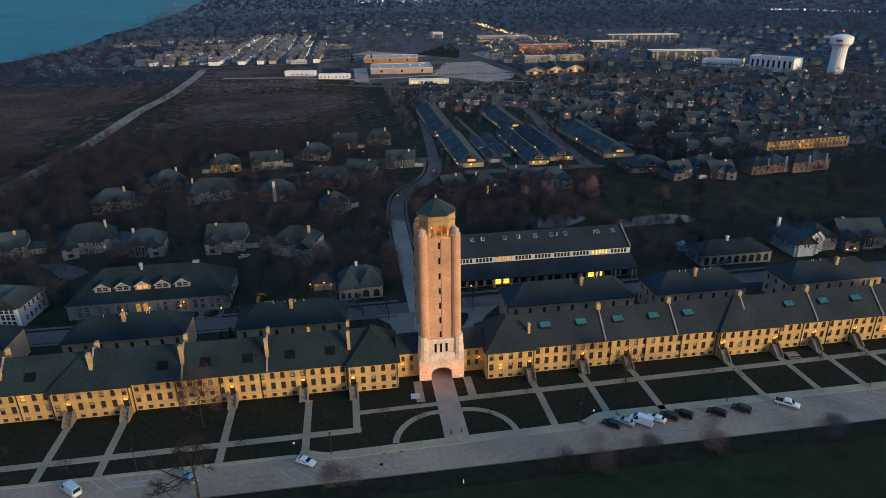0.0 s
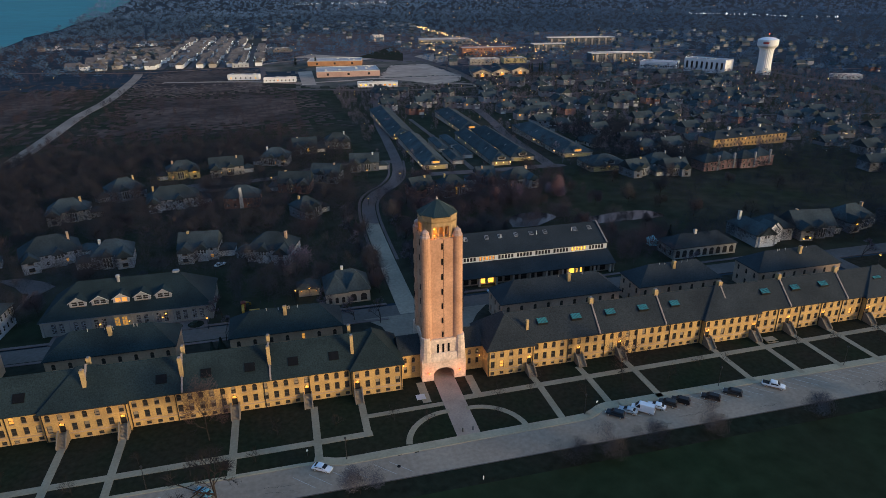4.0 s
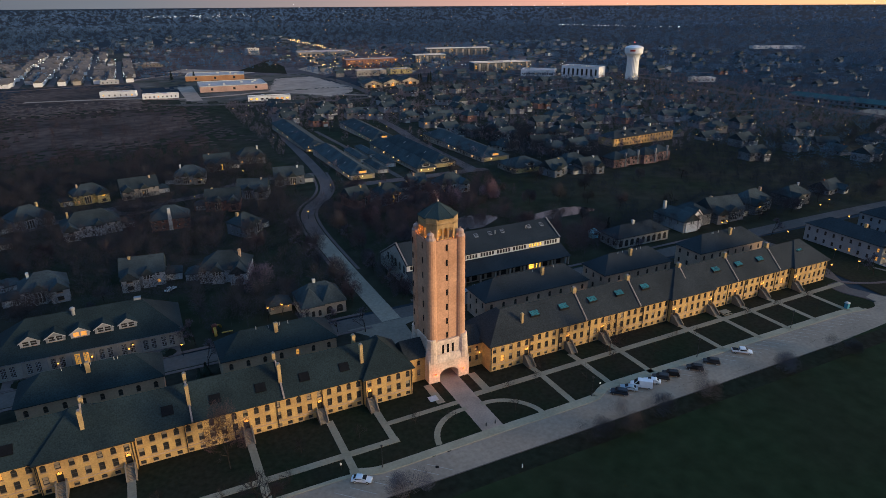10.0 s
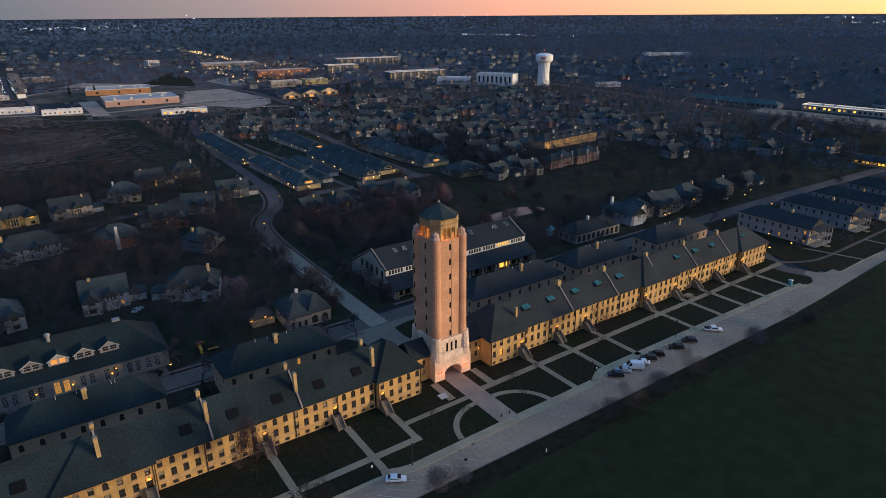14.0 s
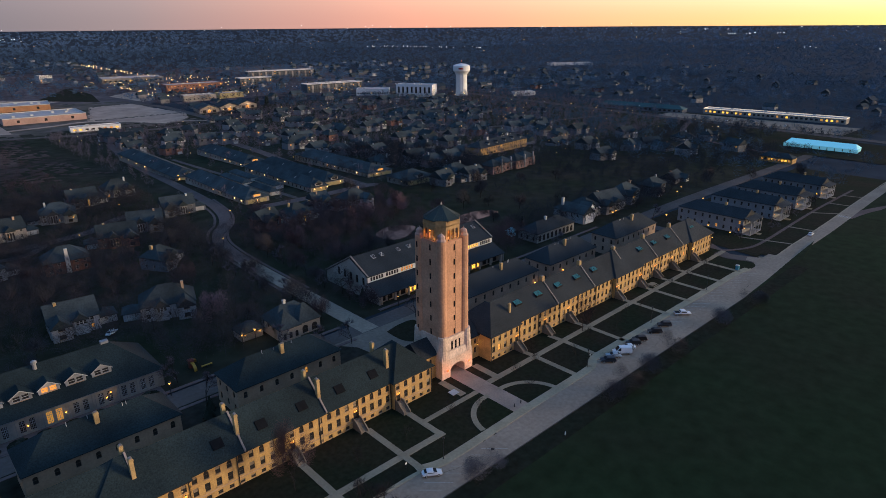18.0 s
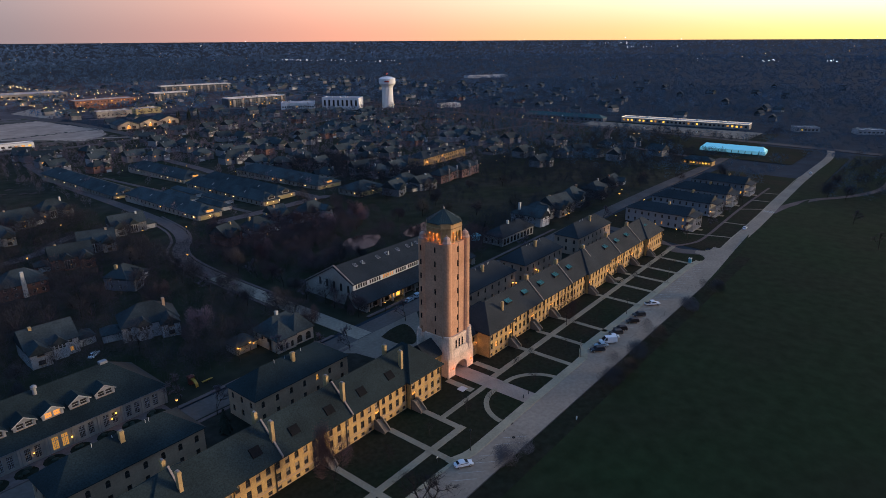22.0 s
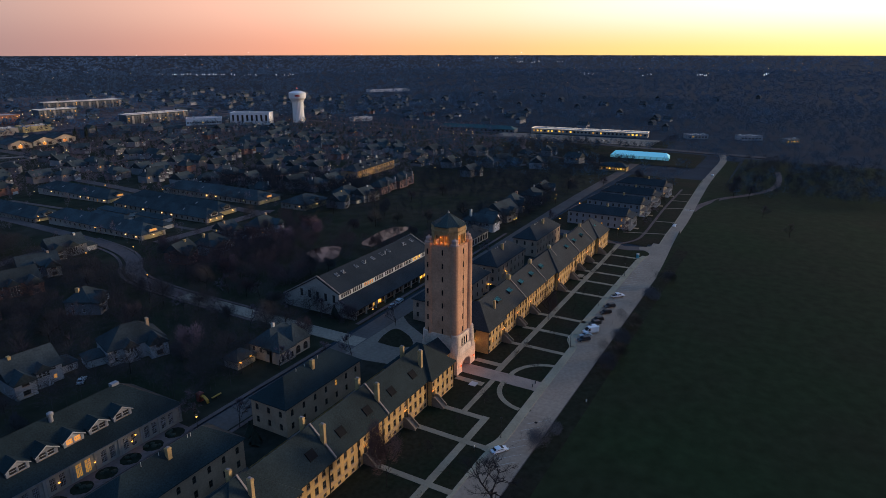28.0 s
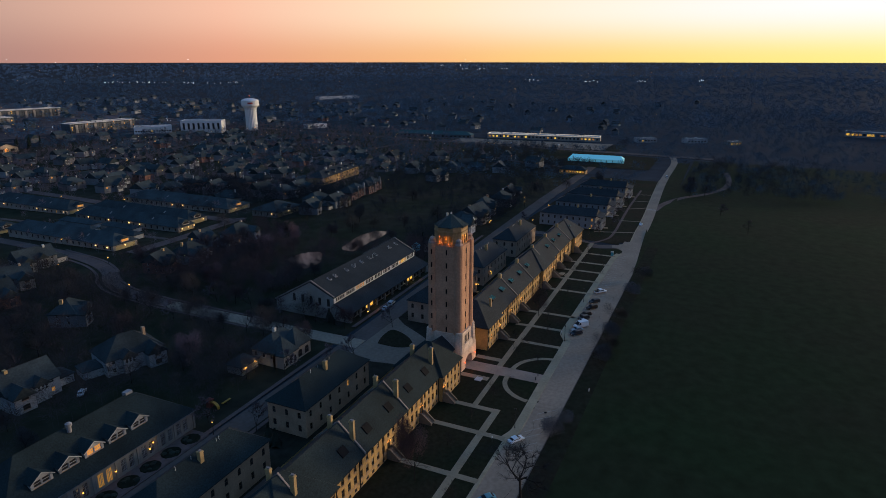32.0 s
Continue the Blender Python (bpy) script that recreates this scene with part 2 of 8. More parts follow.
EDGETWIG = mat("field_edge_twigs", (0.130, 0.112, 0.112), 0.95, 0.3, 1.0, 0.05, spec=0.04, airy=True)
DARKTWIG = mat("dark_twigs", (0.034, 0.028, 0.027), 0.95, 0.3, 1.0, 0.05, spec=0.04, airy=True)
# darker copy of the brick: unlit outer faces have their shade painted in
LOFTBRICK = mat("shaded_brick", (0.42, 0.28, 0.13), 0.85, 0.18, 1.6, 0.3, 0.3)
# duller copies of the buff brick, the rear walls' shade put into them
REARBRICK = mat("rear_brick", (0.43, 0.315, 0.235), 0.85, 0.18, 2.0, 0.2, 0.3)
DIMBRICK = mat("dimmed_brick", (0.46, 0.325, 0.215), 0.85, 0.15, 2.0, 0.2, 0.3)
EVERGREEN = mat("evergreen", (0.018, 0.028, 0.018), 0.9, 0.3, 2.0, 0.2)
METAL = mat("dark_metal", (0.04, 0.04, 0.042), 0.5, 0.1, 3, 0.4, metal=0.6)
TYRE = mat("tyre_rubber", (0.015, 0.015, 0.016), 0.9, 0.1, 4, 1)
LINE = mat("road_paint", (0.42, 0.41, 0.38), 0.8, 0.2, 3, 0.4)


# ---- mesh tools ----
class Shape:
    def __init__(self):
        self.v, self.f = [], []

    def poly(self, pts):
        n = len(self.v)
        self.v += [tuple(p) for p in pts]
        self.f.append(tuple(range(n, n + len(pts))))
        return self

    def add(self, vs, fs):
        n = len(self.v)
        self.v += [tuple(p) for p in vs]
        self.f += [tuple(i + n for i in q) for q in fs]
        return self

    def box(self, x0, x1, y0, y1, z0, z1):
        return self.add([(x0, y0, z0), (x1, y0, z0), (x1, y1, z0), (x0, y1, z0), (x0, y0, z1), (x1, y0, z1), (x1, y1, z1), (x0, y1, z1)],
                        [(0, 3, 2, 1), (4, 5, 6, 7), (0, 1, 5, 4), (1, 2, 6, 5), (2, 3, 7, 6), (3, 0, 4, 7)])

    def taper(self, x0, x1, y0, y1, z0, z1, d):
        """A box whose top is d smaller on every side."""
        return self.add([(x0, y0, z0), (x1, y0, z0), (x1, y1, z0), (x0, y1, z0), (x0 + d, y0 + d, z1), (x1 - d, y0 + d, z1), (x1 - d, y1 - d, z1), (x0 + d, y1 - d, z1)],
                        [(0, 3, 2, 1), (4, 5, 6, 7), (0, 1, 5, 4), (1, 2, 6, 5), (2, 3, 7, 6), (3, 0, 4, 7)])

    def rings(self, rows, n=12, turn=0.0, cx=0.0, cy=0.0):
        """A solid of revolution from rows of (radius, z)."""
        vs, fs = [], []
        for r, z in rows:
            vs += [(cx + r * math.cos(turn + 2 * math.pi * k / n), cy + r * math.sin(turn + 2 * math.pi * k / n), z) for k in range(n)]
        for i in range(len(rows) - 1):
            for k in range(n):
                a, b = i * n + k, i * n + (k + 1) % n
                fs.append((a, b, b + n, a + n))
        fs.append(tuple(range(n))[::-1])
        fs.append(tuple(range((len(rows) - 1) * n, len(rows) * n)))
        return self.add(vs, fs)

    def tube(self, p, q, r0, r1, n=5):
        p, q = Vector(p), Vector(q)
        d = (q - p).normalized()
        a = d.orthogonal().normalized()
        b = d.cross(a)
        vs = [p + (a * math.cos(2 * math.pi * k / n) + b * math.sin(2 * math.pi * k / n)) * r0 for k in range(n)]
        vs += [q + (a * math.cos(2 * math.pi * k / n) + b * math.sin(2 * math.pi * k / n)) * r1 for k in range(n)]
        return self.add(vs, [(k, (k + 1) % n, n + (k + 1) % n, n + k) for k in range(n)])

    def prism(self, pts, x0, x1):
        """A profile in (y, z) drawn out along x."""
        n = len(pts)
        vs = [(x0, y, z) for y, z in pts] + [(x1, y, z) for y, z in pts]
        fs = [(k, (k + 1) % n, n + (k + 1) % n, n + k) for k in range(n)]
        return self.add(vs, fs + [tuple(range(n))[::-1], tuple(range(n, 2 * n))])

    def prism_y(self, pts, y0, y1):
        """A profile in (x, z) drawn out along y."""
        n = len(pts)
        vs = [(x, y0, z) for x, z in pts] + [(x, y1, z) for x, z in pts]
        fs = [(k, (k + 1) % n, n + (k + 1) % n, n + k) for k in range(n)]
        return self.add(vs, fs + [tuple(range(n))[::-1], tuple(range(n, 2 * n))])

    def hip(self, x0, x1, y0, y1, z0, z1, h0=None, h1=None, t=0.25):
        """A hipped roof, its ridge along the longer side; h0, h1: how far the ridge's ends stand in from x0 and x1 (0: a gable)."""
        if x1 - x0 >= y1 - y0:
            d = (y1 - y0) / 2
            a, b = (d if h0 is None else h0), (d if h1 is None else h1)
            c = (y0 + y1) / 2
            r = [(x0 + a, c, z1), (x1 - b, c, z1)]
            vs = [(x0, y0, z0), (x1, y0, z0), (x1, y1, z0), (x0, y1, z0)] + r
            top = [(0, 1, 5, 4), (2, 3, 4, 5), (1, 2, 5), (3, 0, 4)]
        else:
            d = (x1 - x0) / 2
            a, b = (d if h0 is None else h0), (d if h1 is None else h1)
            c = (x0 + x1) / 2
            r = [(c, y0 + a, z1), (c, y1 - b, z1)]
            vs = [(x0, y0, z0), (x1, y0, z0), (x1, y1, z0), (x0, y1, z0)] + r
            top = [(0, 1, 4), (1, 2, 5, 4), (2, 3, 5), (3, 0, 4, 5)]
        vs += [(x0, y0, z0 - t), (x1, y0, z0 - t), (x1, y1, z0 - t), (x0, y1, z0 - t)]
        return self.add(vs, top + [(6, 7, 1, 0), (7, 8, 2, 1), (8, 9, 3, 2), (9, 6, 0, 3), (9, 8, 7, 6)])

    def data(self, name, material):
        me = bpy.data.meshes.new(name)
        me.from_pydata(self.v, [], self.f)
        me.materials.append(material)
        me.update()
        return me


def part(name, shape, material, parent=None, label="", at=None):
    """One mesh object; shape: a Shape or a mesh that alike pieces share."""
    data = shape if isinstance(shape, bpy.types.Mesh) else shape.data(name, material)
    ob = new(name, data)
    if parent:
        ob.parent = parent
    if at is not None:
        ob.matrix_basis = at
    if label:
        ob["label"] = label
    return ob


def thing(name, label, category, group="", kind="", at=None):
    ob = new(name)
    ob.empty_display_size = 0.5
    if at is not None:
        ob.matrix_basis = at
    return tagged(ob, label, category, group, kind)


def solid(name, shape, material, label, category, group="", kind="", at=None):
    return tagged(part(name, shape, material, None, "", at), label, category, group, kind)


# ---- the lie of the land ----
def smooth(a, b, x):
    t = min(1.0, max(0.0, (x - a) / (b - a)))
    return t * t * (3 - 2 * t)


def land(x, y):
    r = math.hypot(x, y)
    far = max(0.0, (r - 1800) / 3000)
    return -7.0 * smooth(150, 520, r) + 77 * far ** 1.6


def make_ground():
    s = Shape()
    n = 96
    radii = [0, 60, 110, 140, *range(156, 540, 16), 560, 620, 760, 950, 1200, 1500, 1800, 2200, 2600, 3000, 3400, 3800, 4200, 4500, 4790]
    vs = [(0, 0, -0.25)]
    fs = []
    for r in radii[1:]:
        for k in range(n):
            a = 2 * math.pi * k / n
            x, y = r * math.cos(a), r * math.sin(a)
            vs.append((x, y, land(x, y) - 0.25))
    for k in range(n):
        fs.append((0, 1 + k, 1 + (k + 1) % n))
    for i in range(len(radii) - 2):
        for k in range(n):
            a, b = 1 + i * n + k, 1 + i * n + (k + 1) % n
            fs.append((a, a + n, b + n, b))
    s.add(vs, fs)
    solid("ground", s, EARTH, "dark wooded land tinted haze blue under leafless trees", "ground", kind="structure")


def sheet(name, outline, z, material, label, category="ground", thick=0.1, drape=False):
    """A flat slab from an outline, with an edge."""
    s = Shape()
    h = (lambda x, y: land(x, y)) if drape else (lambda x, y: 0.0)
    n = len(outline)
    top = [(x, y, h(x, y) + z) for x, y in outline]
    s.add(top + [(x, y, zz - thick) for x, y, zz in top], [tuple(range(n))] + [(k + n, (k + 1) % n + n, (k + 1) % n, k) for k in range(n)])
    return solid(name, s, material, label, category, kind="structure")


def strip_shape(line, width, z, thick=0.1, closed=False, step=8.0):
    """A ribbon along a line of (x, y), laid on the land."""
    pts = []
    for (x0, y0), (x1, y1) in zip(line, line[1:]):
        m = max(1, int(math.hypot(x1 - x0, y1 - y0) / step))
        pts += [(x0 + (x1 - x0) * k / m, y0 + (y1 - y0) * k / m) for k in range(m)]
    pts.append(line[-1])
    s = Shape()
    vs = []
    for i, (x, y) in enumerate(pts):
        a, b = pts[max(0, i - 1)], pts[min(len(pts) - 1, i + 1)]
        dx, dy = b[0] - a[0], b[1] - a[1]
        l = math.hypot(dx, dy) or 1
        nx, ny = -dy / l * width / 2, dx / l * width / 2
        h = land(x, y) + z
        vs += [(x + nx, y + ny, h), (x - nx, y - ny, h), (x + nx, y + ny, h - thick), (x - nx, y - ny, h - thick)]
    fs = []
    for i in range(len(pts) - 1):
        a, b = 4 * i, 4 * i + 4
        fs += [(a, a + 1, b + 1, b), (a + 2, a, b, b + 2), (a + 1, a + 3, b + 3, b + 1)]
    return s.add(vs, fs)


def curve(pts, n=6):
    """A smooth line through pts."""
    out = []
    for i in range(len(pts) - 1):
        p0, p1, p2, p3 = pts[max(0, i - 1)], pts[i], pts[i + 1], pts[min(len(pts) - 1, i + 2)]
        for k in range(n):
            t = k / n
            out.append(tuple(0.5 * (2 * b + (c - a) * t + (2 * a - 5 * b + 4 * c - d) * t * t + (3 * b - a - 3 * c + d) * t ** 3) for a, b, c, d in zip(p0, p1, p2, p3)))
    out.append(pts[-1])
    return out


make_ground()


# ---- lawns, walks and roads in front ----
solid("road_front", Shape().box(-420, 171, -41.6, -29.0, -0.3, 0.02), ASPHALT, "worn grey asphalt street with parking bays along the lawns", "road", kind="structure")
solid("verge", strip_shape([(-420, -44.7), (-200, -44.7), (0, -44.7), (165, -44.7)], 5.8, 0.02, 0.3), VERGE, "dark strip of verge between the street and the field", "verge", kind="structure")
KERB_LINE = curve([(-160, -31.6), (-100, -31.6), (-48, -31.6), (-40.5, -31.6), (-35.5, -32.0), (-31.5, -33.4), (-26, -33.6), (0, -33.0), (28, -32.6), (32.5, -31.8), (36.5, -29.9), (41, -29.6), (46, -29.6), (90, -29.6), (131, -29.7), (139, -29.9), (147, -31.2)], 6)
LAWN_TIP = curve([(147, -31.2), (151.5, -31.0), (154.3, -28.6), (154.0, -25.0), (152.2, -21.4), (151.6, -17), (153, -12)], 5)[1:]
sheet("forecourt_lawn", KERB_LINE + LAWN_TIP + [(160, -12), (160, 12), (-160, 12)], 0.06, GRASS, "dark dormant lawn before the long building", "lawn", 0.3)
solid("kerb", strip_shape(KERB_LINE, 1.0, 0.118, 0.3, step=30), KERB, "pale concrete kerb along the street", "kerb", kind="structure")
solid("pavement_front", strip_shape(curve([(-37, -30.9), (-35.0, -31.3), (-31.6, -32.4), (-26, -32.6), (0, -32.0), (28, -31.6), (32.2, -30.9), (36.3, -28.9), (41, -28.6), (46, -28.6), (90, -28.6), (131, -28.7), (139, -28.9), (146, -29.9)], 6), 2.2, 0.112, 0.2, step=30), KERB, "tan concrete pavement along the kerb", "pavement", kind="structure")
solid("kerb_south", Shape().box(-420, 118, -41.75, -41.55, -0.3, 0.06), BACKROAD, "low concrete kerb at the field's edge", "kerb", kind="structure")


WALKS = []


def walkway(line, width, label="narrow pale concrete footpath across the lawn", material=CONCRETE, z=0.1):
    WALKS.append(line)
    z += 0.0012 * len(WALKS)
    return solid("footpath", strip_shape(line, width, z, 0.12, step=20), material, label, "footpath", kind="structure")


walkway([(0, 12), (0, -32.6)], 5.9, "broad pinkish brick walk leading to the tower arch", PAVER, 0.11)
walkway([(3, -16.2), (160, -13.6)], 2.0)
walkway([(-3, -17.4), (-23.4, -17.8)], 1.6)
walkway([(-22.6, -24.6), (-160, -25.6)], 2.0)
for x in (23.9, 38.4, 52.7, 81.2, 97.1, 110.4, 123.8, 139.8):
    walkway([(x, -10.2), (x + 0.4, -15.6)], 1.8)
    walkway([(x + 0.4, -14.6), (x + 0.6, -29.4 if x > 36 else -31.0)], 1.8)
for x in (-35.8, -55.2, -81.3, -94.6):
    walkway([(x, -10.4), (x, -25.2)], 1.8)
    walkway([(x, -24.8), (x, -31.4)], 1.8)
walkway([(-23.7, -10.4), (-23.7, -25.4)], 1.8)
for s in (-1, 1):
    walkway([(s * (3.2 + 11.6 * math.sin(radians(a))), -32.4 + 11.6 * math.cos(radians(a))) for a in range(-5, 91, 8)], 1.5, "curved pale concrete footpath")
    walkway([(s * 6.9, -6.6), (s * 6.9, -16.0)], 2.2)
paint = Shape()
for x0, x1, y in ((-82.3, -76, -32.3), (-42.0, -37, -35.2), (-33.8, -30, -35.2), (-24, -20, -35.6), (36.0, 142, -30.8)):
    x = x0
    while x < x1:
        paint.add([(x, y, 0.03), (x + 0.18, y, 0.03), (x + 4.78, y - 4.4, 0.03), (x + 4.6, y - 4.4, 0.03)], [(0, 1, 2, 3)])
        x += 3.55
for k in range(9):
    x = -76.0 + k * 0.62
    paint.add([(x, -35.7, 0.03), (x + 0.16, -35.7, 0.03), (x + 1.5, -34.2, 0.03), (x + 1.34, -34.2, 0.03)], [(0, 1, 2, 3)])
for y in (-35.8, -34.2):
    paint.add([(-76.1, y, 0.031), (-69.4, y, 0.031), (-69.4, y + 0.16, 0.031), (-76.1, y + 0.16, 0.031)], [(0, 1, 2, 3)])
tagged(part("parking_lines", paint, LINE), "slanting white parking bay lines", "road marking", kind="stuff")
cracks = Shape()
_r = random.Random(3)
for k in range(15):
    x, y = _r.uniform(-110, 150), _r.uniform(-40.8, -34)
    for j in range(5):
        nx, ny = x + _r.uniform(0.4, 2.4), y + _r.uniform(-0.7, 0.7)
        cracks.add([(x, y, 0.027), (nx, ny, 0.027), (nx, ny + 0.055, 0.027), (x, y + 0.055, 0.027)], [(0, 1, 2, 3)])
        x, y = nx, ny
tagged(part("asphalt_cracks", cracks, DARKVENT), "dark tar-filled cracks across the asphalt", "road marking", kind="stuff")

# ---- streets behind and to the west ----
REARYARD = mat("rear_yard_ground", (0.030, 0.029, 0.024), 0.95, 0.4, 0.4, 0.06, 0.3, second=(0.018, 0.021, 0.015), spec=0.04)
sheet("rear_yard", [(-330, 12.02), (162, 12.02), (162, 33.2), (-330, 33.2)], 0.01, REARYARD, "worn dark yard behind the long building", "ground", 0.3)
sheet("lawn_east", [(-330, -31.6), (-160.05, -31.6), (-160.05, 12), (-330, 12)], 0.05, GRASS, "dark dormant lawn before the long building", "lawn", 0.3)
def street(line, width, label, material=BACKROAD, z=0.03, name="street"):
    return solid(name, strip_shape(curve(line, 4), width, z, 0.3), material, label, "road", kind="structure")


street([(-240, 37), (-60, 37), (0, 37), (170, 40), (300, 44), (470, 48)], 8.0, "grey asphalt street behind the long building")
LANE = [(-1.5, 34), (-1.8, 80), (-1.5, 120), (0, 145), (3, 160), (9, 173), (17, 184), (25, 204), (31, 240), (37, 320), (43, 402), (60, 520)]
street(LANE[2:], 6.6, "asphalt lane curving north through the trees", LANEROAD, z=0.05)
street(LANE[:3] + [(-1.3, 124)], 6.8, "pale asphalt lane behind the tower", ASPHALT, z=0.054, name="lane_south")
for off in (4.5, -4.5):
    street([(x + off, y + (3 if off < 0 and y > 150 else 0)) for x, y in LANE[1:9]], 1.3, "grey concrete kerb and path beside the lane", LANEROAD, 0.08, "lane_kerb")
YARDROAD = mat("yard_asphalt", (0.205, 0.168, 0.134), 0.9, 0.18, 0.9, 0.07, 0.2, second=(0.158, 0.130, 0.106), spec=0.04)
sheet("rear_forecourt", [(-17, 33.6), (-12, 27), (-10, 16), (-8, 11), (9, 11), (14, 18), (20, 28), (25, 33.6)], 0.045, YARDROAD, "grey asphalt forecourt behind the tower", "road", 0.3)
sheet("forecourt_island", curve([(1.5, 29), (8, 30.5), (14, 29.6), (11, 22), (5, 17), (1.5, 21), (1.5, 29)], 4)[:-1], 0.12, GRASS, "small dark planted island in the forecourt", "lawn", 0.3)
street([(-125, 196), (-104, 207), (-85, 217), (-62, 216), (-37, 222), (-21, 236), (-5, 241), (14, 240), (33, 240)], 6.5, "residential asphalt street between houses", LANEROAD)
street([(-86, 215), (-82, 204), (-69, 203), (-60, 213)], 4.5, "short residential cul-de-sac loop", LANEROAD, 0.06)
street([(44, 202), (80, 201), (121, 203), (127, 199)], 7.5, "residential asphalt street before the townhouse rows", LANEROAD)
street([(121, 203), (128, 300), (141, 394), (150, 520)], 8, "residential asphalt street between townhouse rows", LANEROAD)
street([(72, 206), (72.4, 300), (72, 400)], 3.4, "driveway between townhouse rows")
street([(-217, 60), (-217, 228), (-215, 323), (-221, 497), (-216, 604), (-222, 780), (-229, 850)], 11.5, "long straight pale gravel road through the scrub", GRAVEL)
street([(160.4, -30), (157, -22), (155.5, -16.5), (160, -9), (167, 2), (170, 16), (170, 38)], 6.5, "asphalt side street at the end of the long building", z=0.04)
street([(160, -12), (168, -17.4), (178, -20.2), (196, -20.2), (218, -19.2), (270, -16.9), (339, -15.3)], 1.5, "narrow worn walk in front of the verandah houses", LANEROAD, 0.07, "footpath")
street([(168, -35.4), (190, -34.6), (218, -34.1), (250, -32.8), (290, -30.6), (330, -28.6), (373, -26.6), (436, -25.0), (520, -24), (570, -16)], 6.4, "asphalt street leaving to the west", ASPHALT, 0.026)
street([(262, -34), (285, -36.6), (306, -42), (322, -48), (342, -60), (372, -72), (400, -77), (440, -77), (475, -74)], 4.6, "asphalt drive forking off the street", LANEROAD)
street([(560, -60), (575, 120), (590, 330), (620, 620)], 14, "wide main road with car parks")
street([(-40, 640), (90, 590), (200, 590), (330, 620), (470, 640), (620, 650)], 10, "asphalt road past the shops")
street([(200, 600), (204, 650), (206, 785), (200, 870), (300, 1100), (358, 1250), (372, 1500), (376, 1800)], 12, "wide avenue with street lamps")
sheet("rear_drive", [(-147, 99), (-138, 91), (-133.5, 84.5), (-127.5, 81.5), (-123.5, 88), (-129, 93.5), (-138, 99)], 0.02, LANEROAD, "grey asphalt turning space behind the houses", "road", 0.3)
walkway([(-130, 84), (-130.6, 70)], 1.3, "narrow grey path behind the houses", LANEROAD)
walkway([(10, 44.4), (90, 45.0), (150, 46.5)], 1.5, "grey concrete pavement along the hall", LANEROAD)
walkway([(-8, 42.6), (-60, 42.4), (-120, 42.6), (-230, 42.6)], 1.4, "grey concrete pavement along the back street", LANEROAD)
walkway([(-9, 32.0), (-60, 31.6), (-120, 31.8), (-230, 31.8)], 1.2, "grey concrete pavement along the back street", LANEROAD)
sheet("side_street_junction", [(148, -36.5), (152.5, -31.4), (155.6, -29.0), (156.2, -25), (160.6, -24), (162.4, -27.5), (166.0, -31.6), (172, -33.2), (172, -36.5)], 0.034, ASPHALT, "grey asphalt junction at the end of the lawn", "road", 0.3)
for x0, y0, x1, y1 in ((185.7, -9.3, 193, -31.2), (221, -19, 223, -31.6), (259, -17.4, 268, -28.6), (290, -16.6, 292, -27.8), (318, -15.8, 321, -26.0)):
    street([(x0, y0), (x1, y1)], 1.2, "short concrete footpath", STEPS, 0.09, "footpath")
solid("kerb_west", strip_shape([(163.6, -27.5), (167, -31.4), (172, -32.2), (190, -31.3), (218, -30.8), (250, -29.5), (290, -27.3), (330, -25.3), (373, -23.2), (400, -22.4)], 0.5, 0.12, 0.3), KERB, "pale concrete kerb", "kerb", kind="structure")


def patch(name, outline, material, label, category, z=0.12, n=10, ragged=0.0):
    """A piece of land between four corners, draped on the ground; ragged: how far in its edges are frayed, as a share."""
    s = Shape()
    a, b, c, d = [Vector((*p, 0)) for p in outline]
    vs = []
    for i in range(n + 1):
        for j in range(n + 1):
            p = a.lerp(b, i / n).lerp(d.lerp(c, i / n), j / n)
            vs.append((p.x, p.y, land(p.x, p.y) + z))
    fr = random.Random(int(abs(outline[0][0] * 3 + outline[0][1])))
    keep = [(i, j) for i in range(n) for j in range(n) if not ragged or fr.random() < 1.15 * min(i + 1, j + 1, n - i, n - j) / (n * ragged) + 0.06 * math.sin(i * 0.9) + 0.06 * math.sin(j * 1.1)]
    s.add(vs, [(i * (n + 1) + j, (i + 1) * (n + 1) + j, (i + 1) * (n + 1) + j + 1, i * (n + 1) + j + 1) for i, j in keep])
    return solid(name, s, material, label, category, kind="structure")


GARDEN = mat("winter_gardens", (0.023, 0.029, 0.017), 0.95, 0.4, 0.12, 0.02, 0.3, second=(0.038, 0.034, 0.026), spec=0.04)
patch("parade_ground", [(-420, -700), (540, -700), (540, -41.8), (-420, -41.8)], FIELD, "wide dark green open grass field", "lawn", 0.0, 60)
solid("field_margin", strip_shape([(168, -44.5), (190, -43.7), (218, -43.2), (250, -41.9), (290, -39.7), (330, -37.7), (373, -35.7), (436, -34.1), (520, -33)], 12, 0.012, 0.3), FIELD, "dark grass margin beside the street", "lawn", kind="structure")
patch("lawn_west", [(163, -27), (392, -22.8), (392, 35), (173, 35)], GRASS, "dark lawn round the verandah houses", "lawn", 0.0, 30)
solid("lawn_margin", strip_shape([(168, -28.4), (190, -27.9), (218, -27.4), (250, -26.1), (290, -24.0), (330, -22.0), (392, -19.8)], 6.6, 0.035, 0.3), GRASS, "dark grass strip along the kerb", "lawn", kind="structure")
sheet("field_corner", [(110, -41.8), (175, -41.8), (204, -36.6), (171, -38.4), (140, -40.4)], 0.036, FIELD, "dark grass corner beside the street", "lawn", 0.3)
patch("garden_ground", [(-330, 43), (640, 43), (640, 700), (-330, 700)], GARDEN, "dark winter lawns and gardens between the houses", "ground", -0.13, 70)
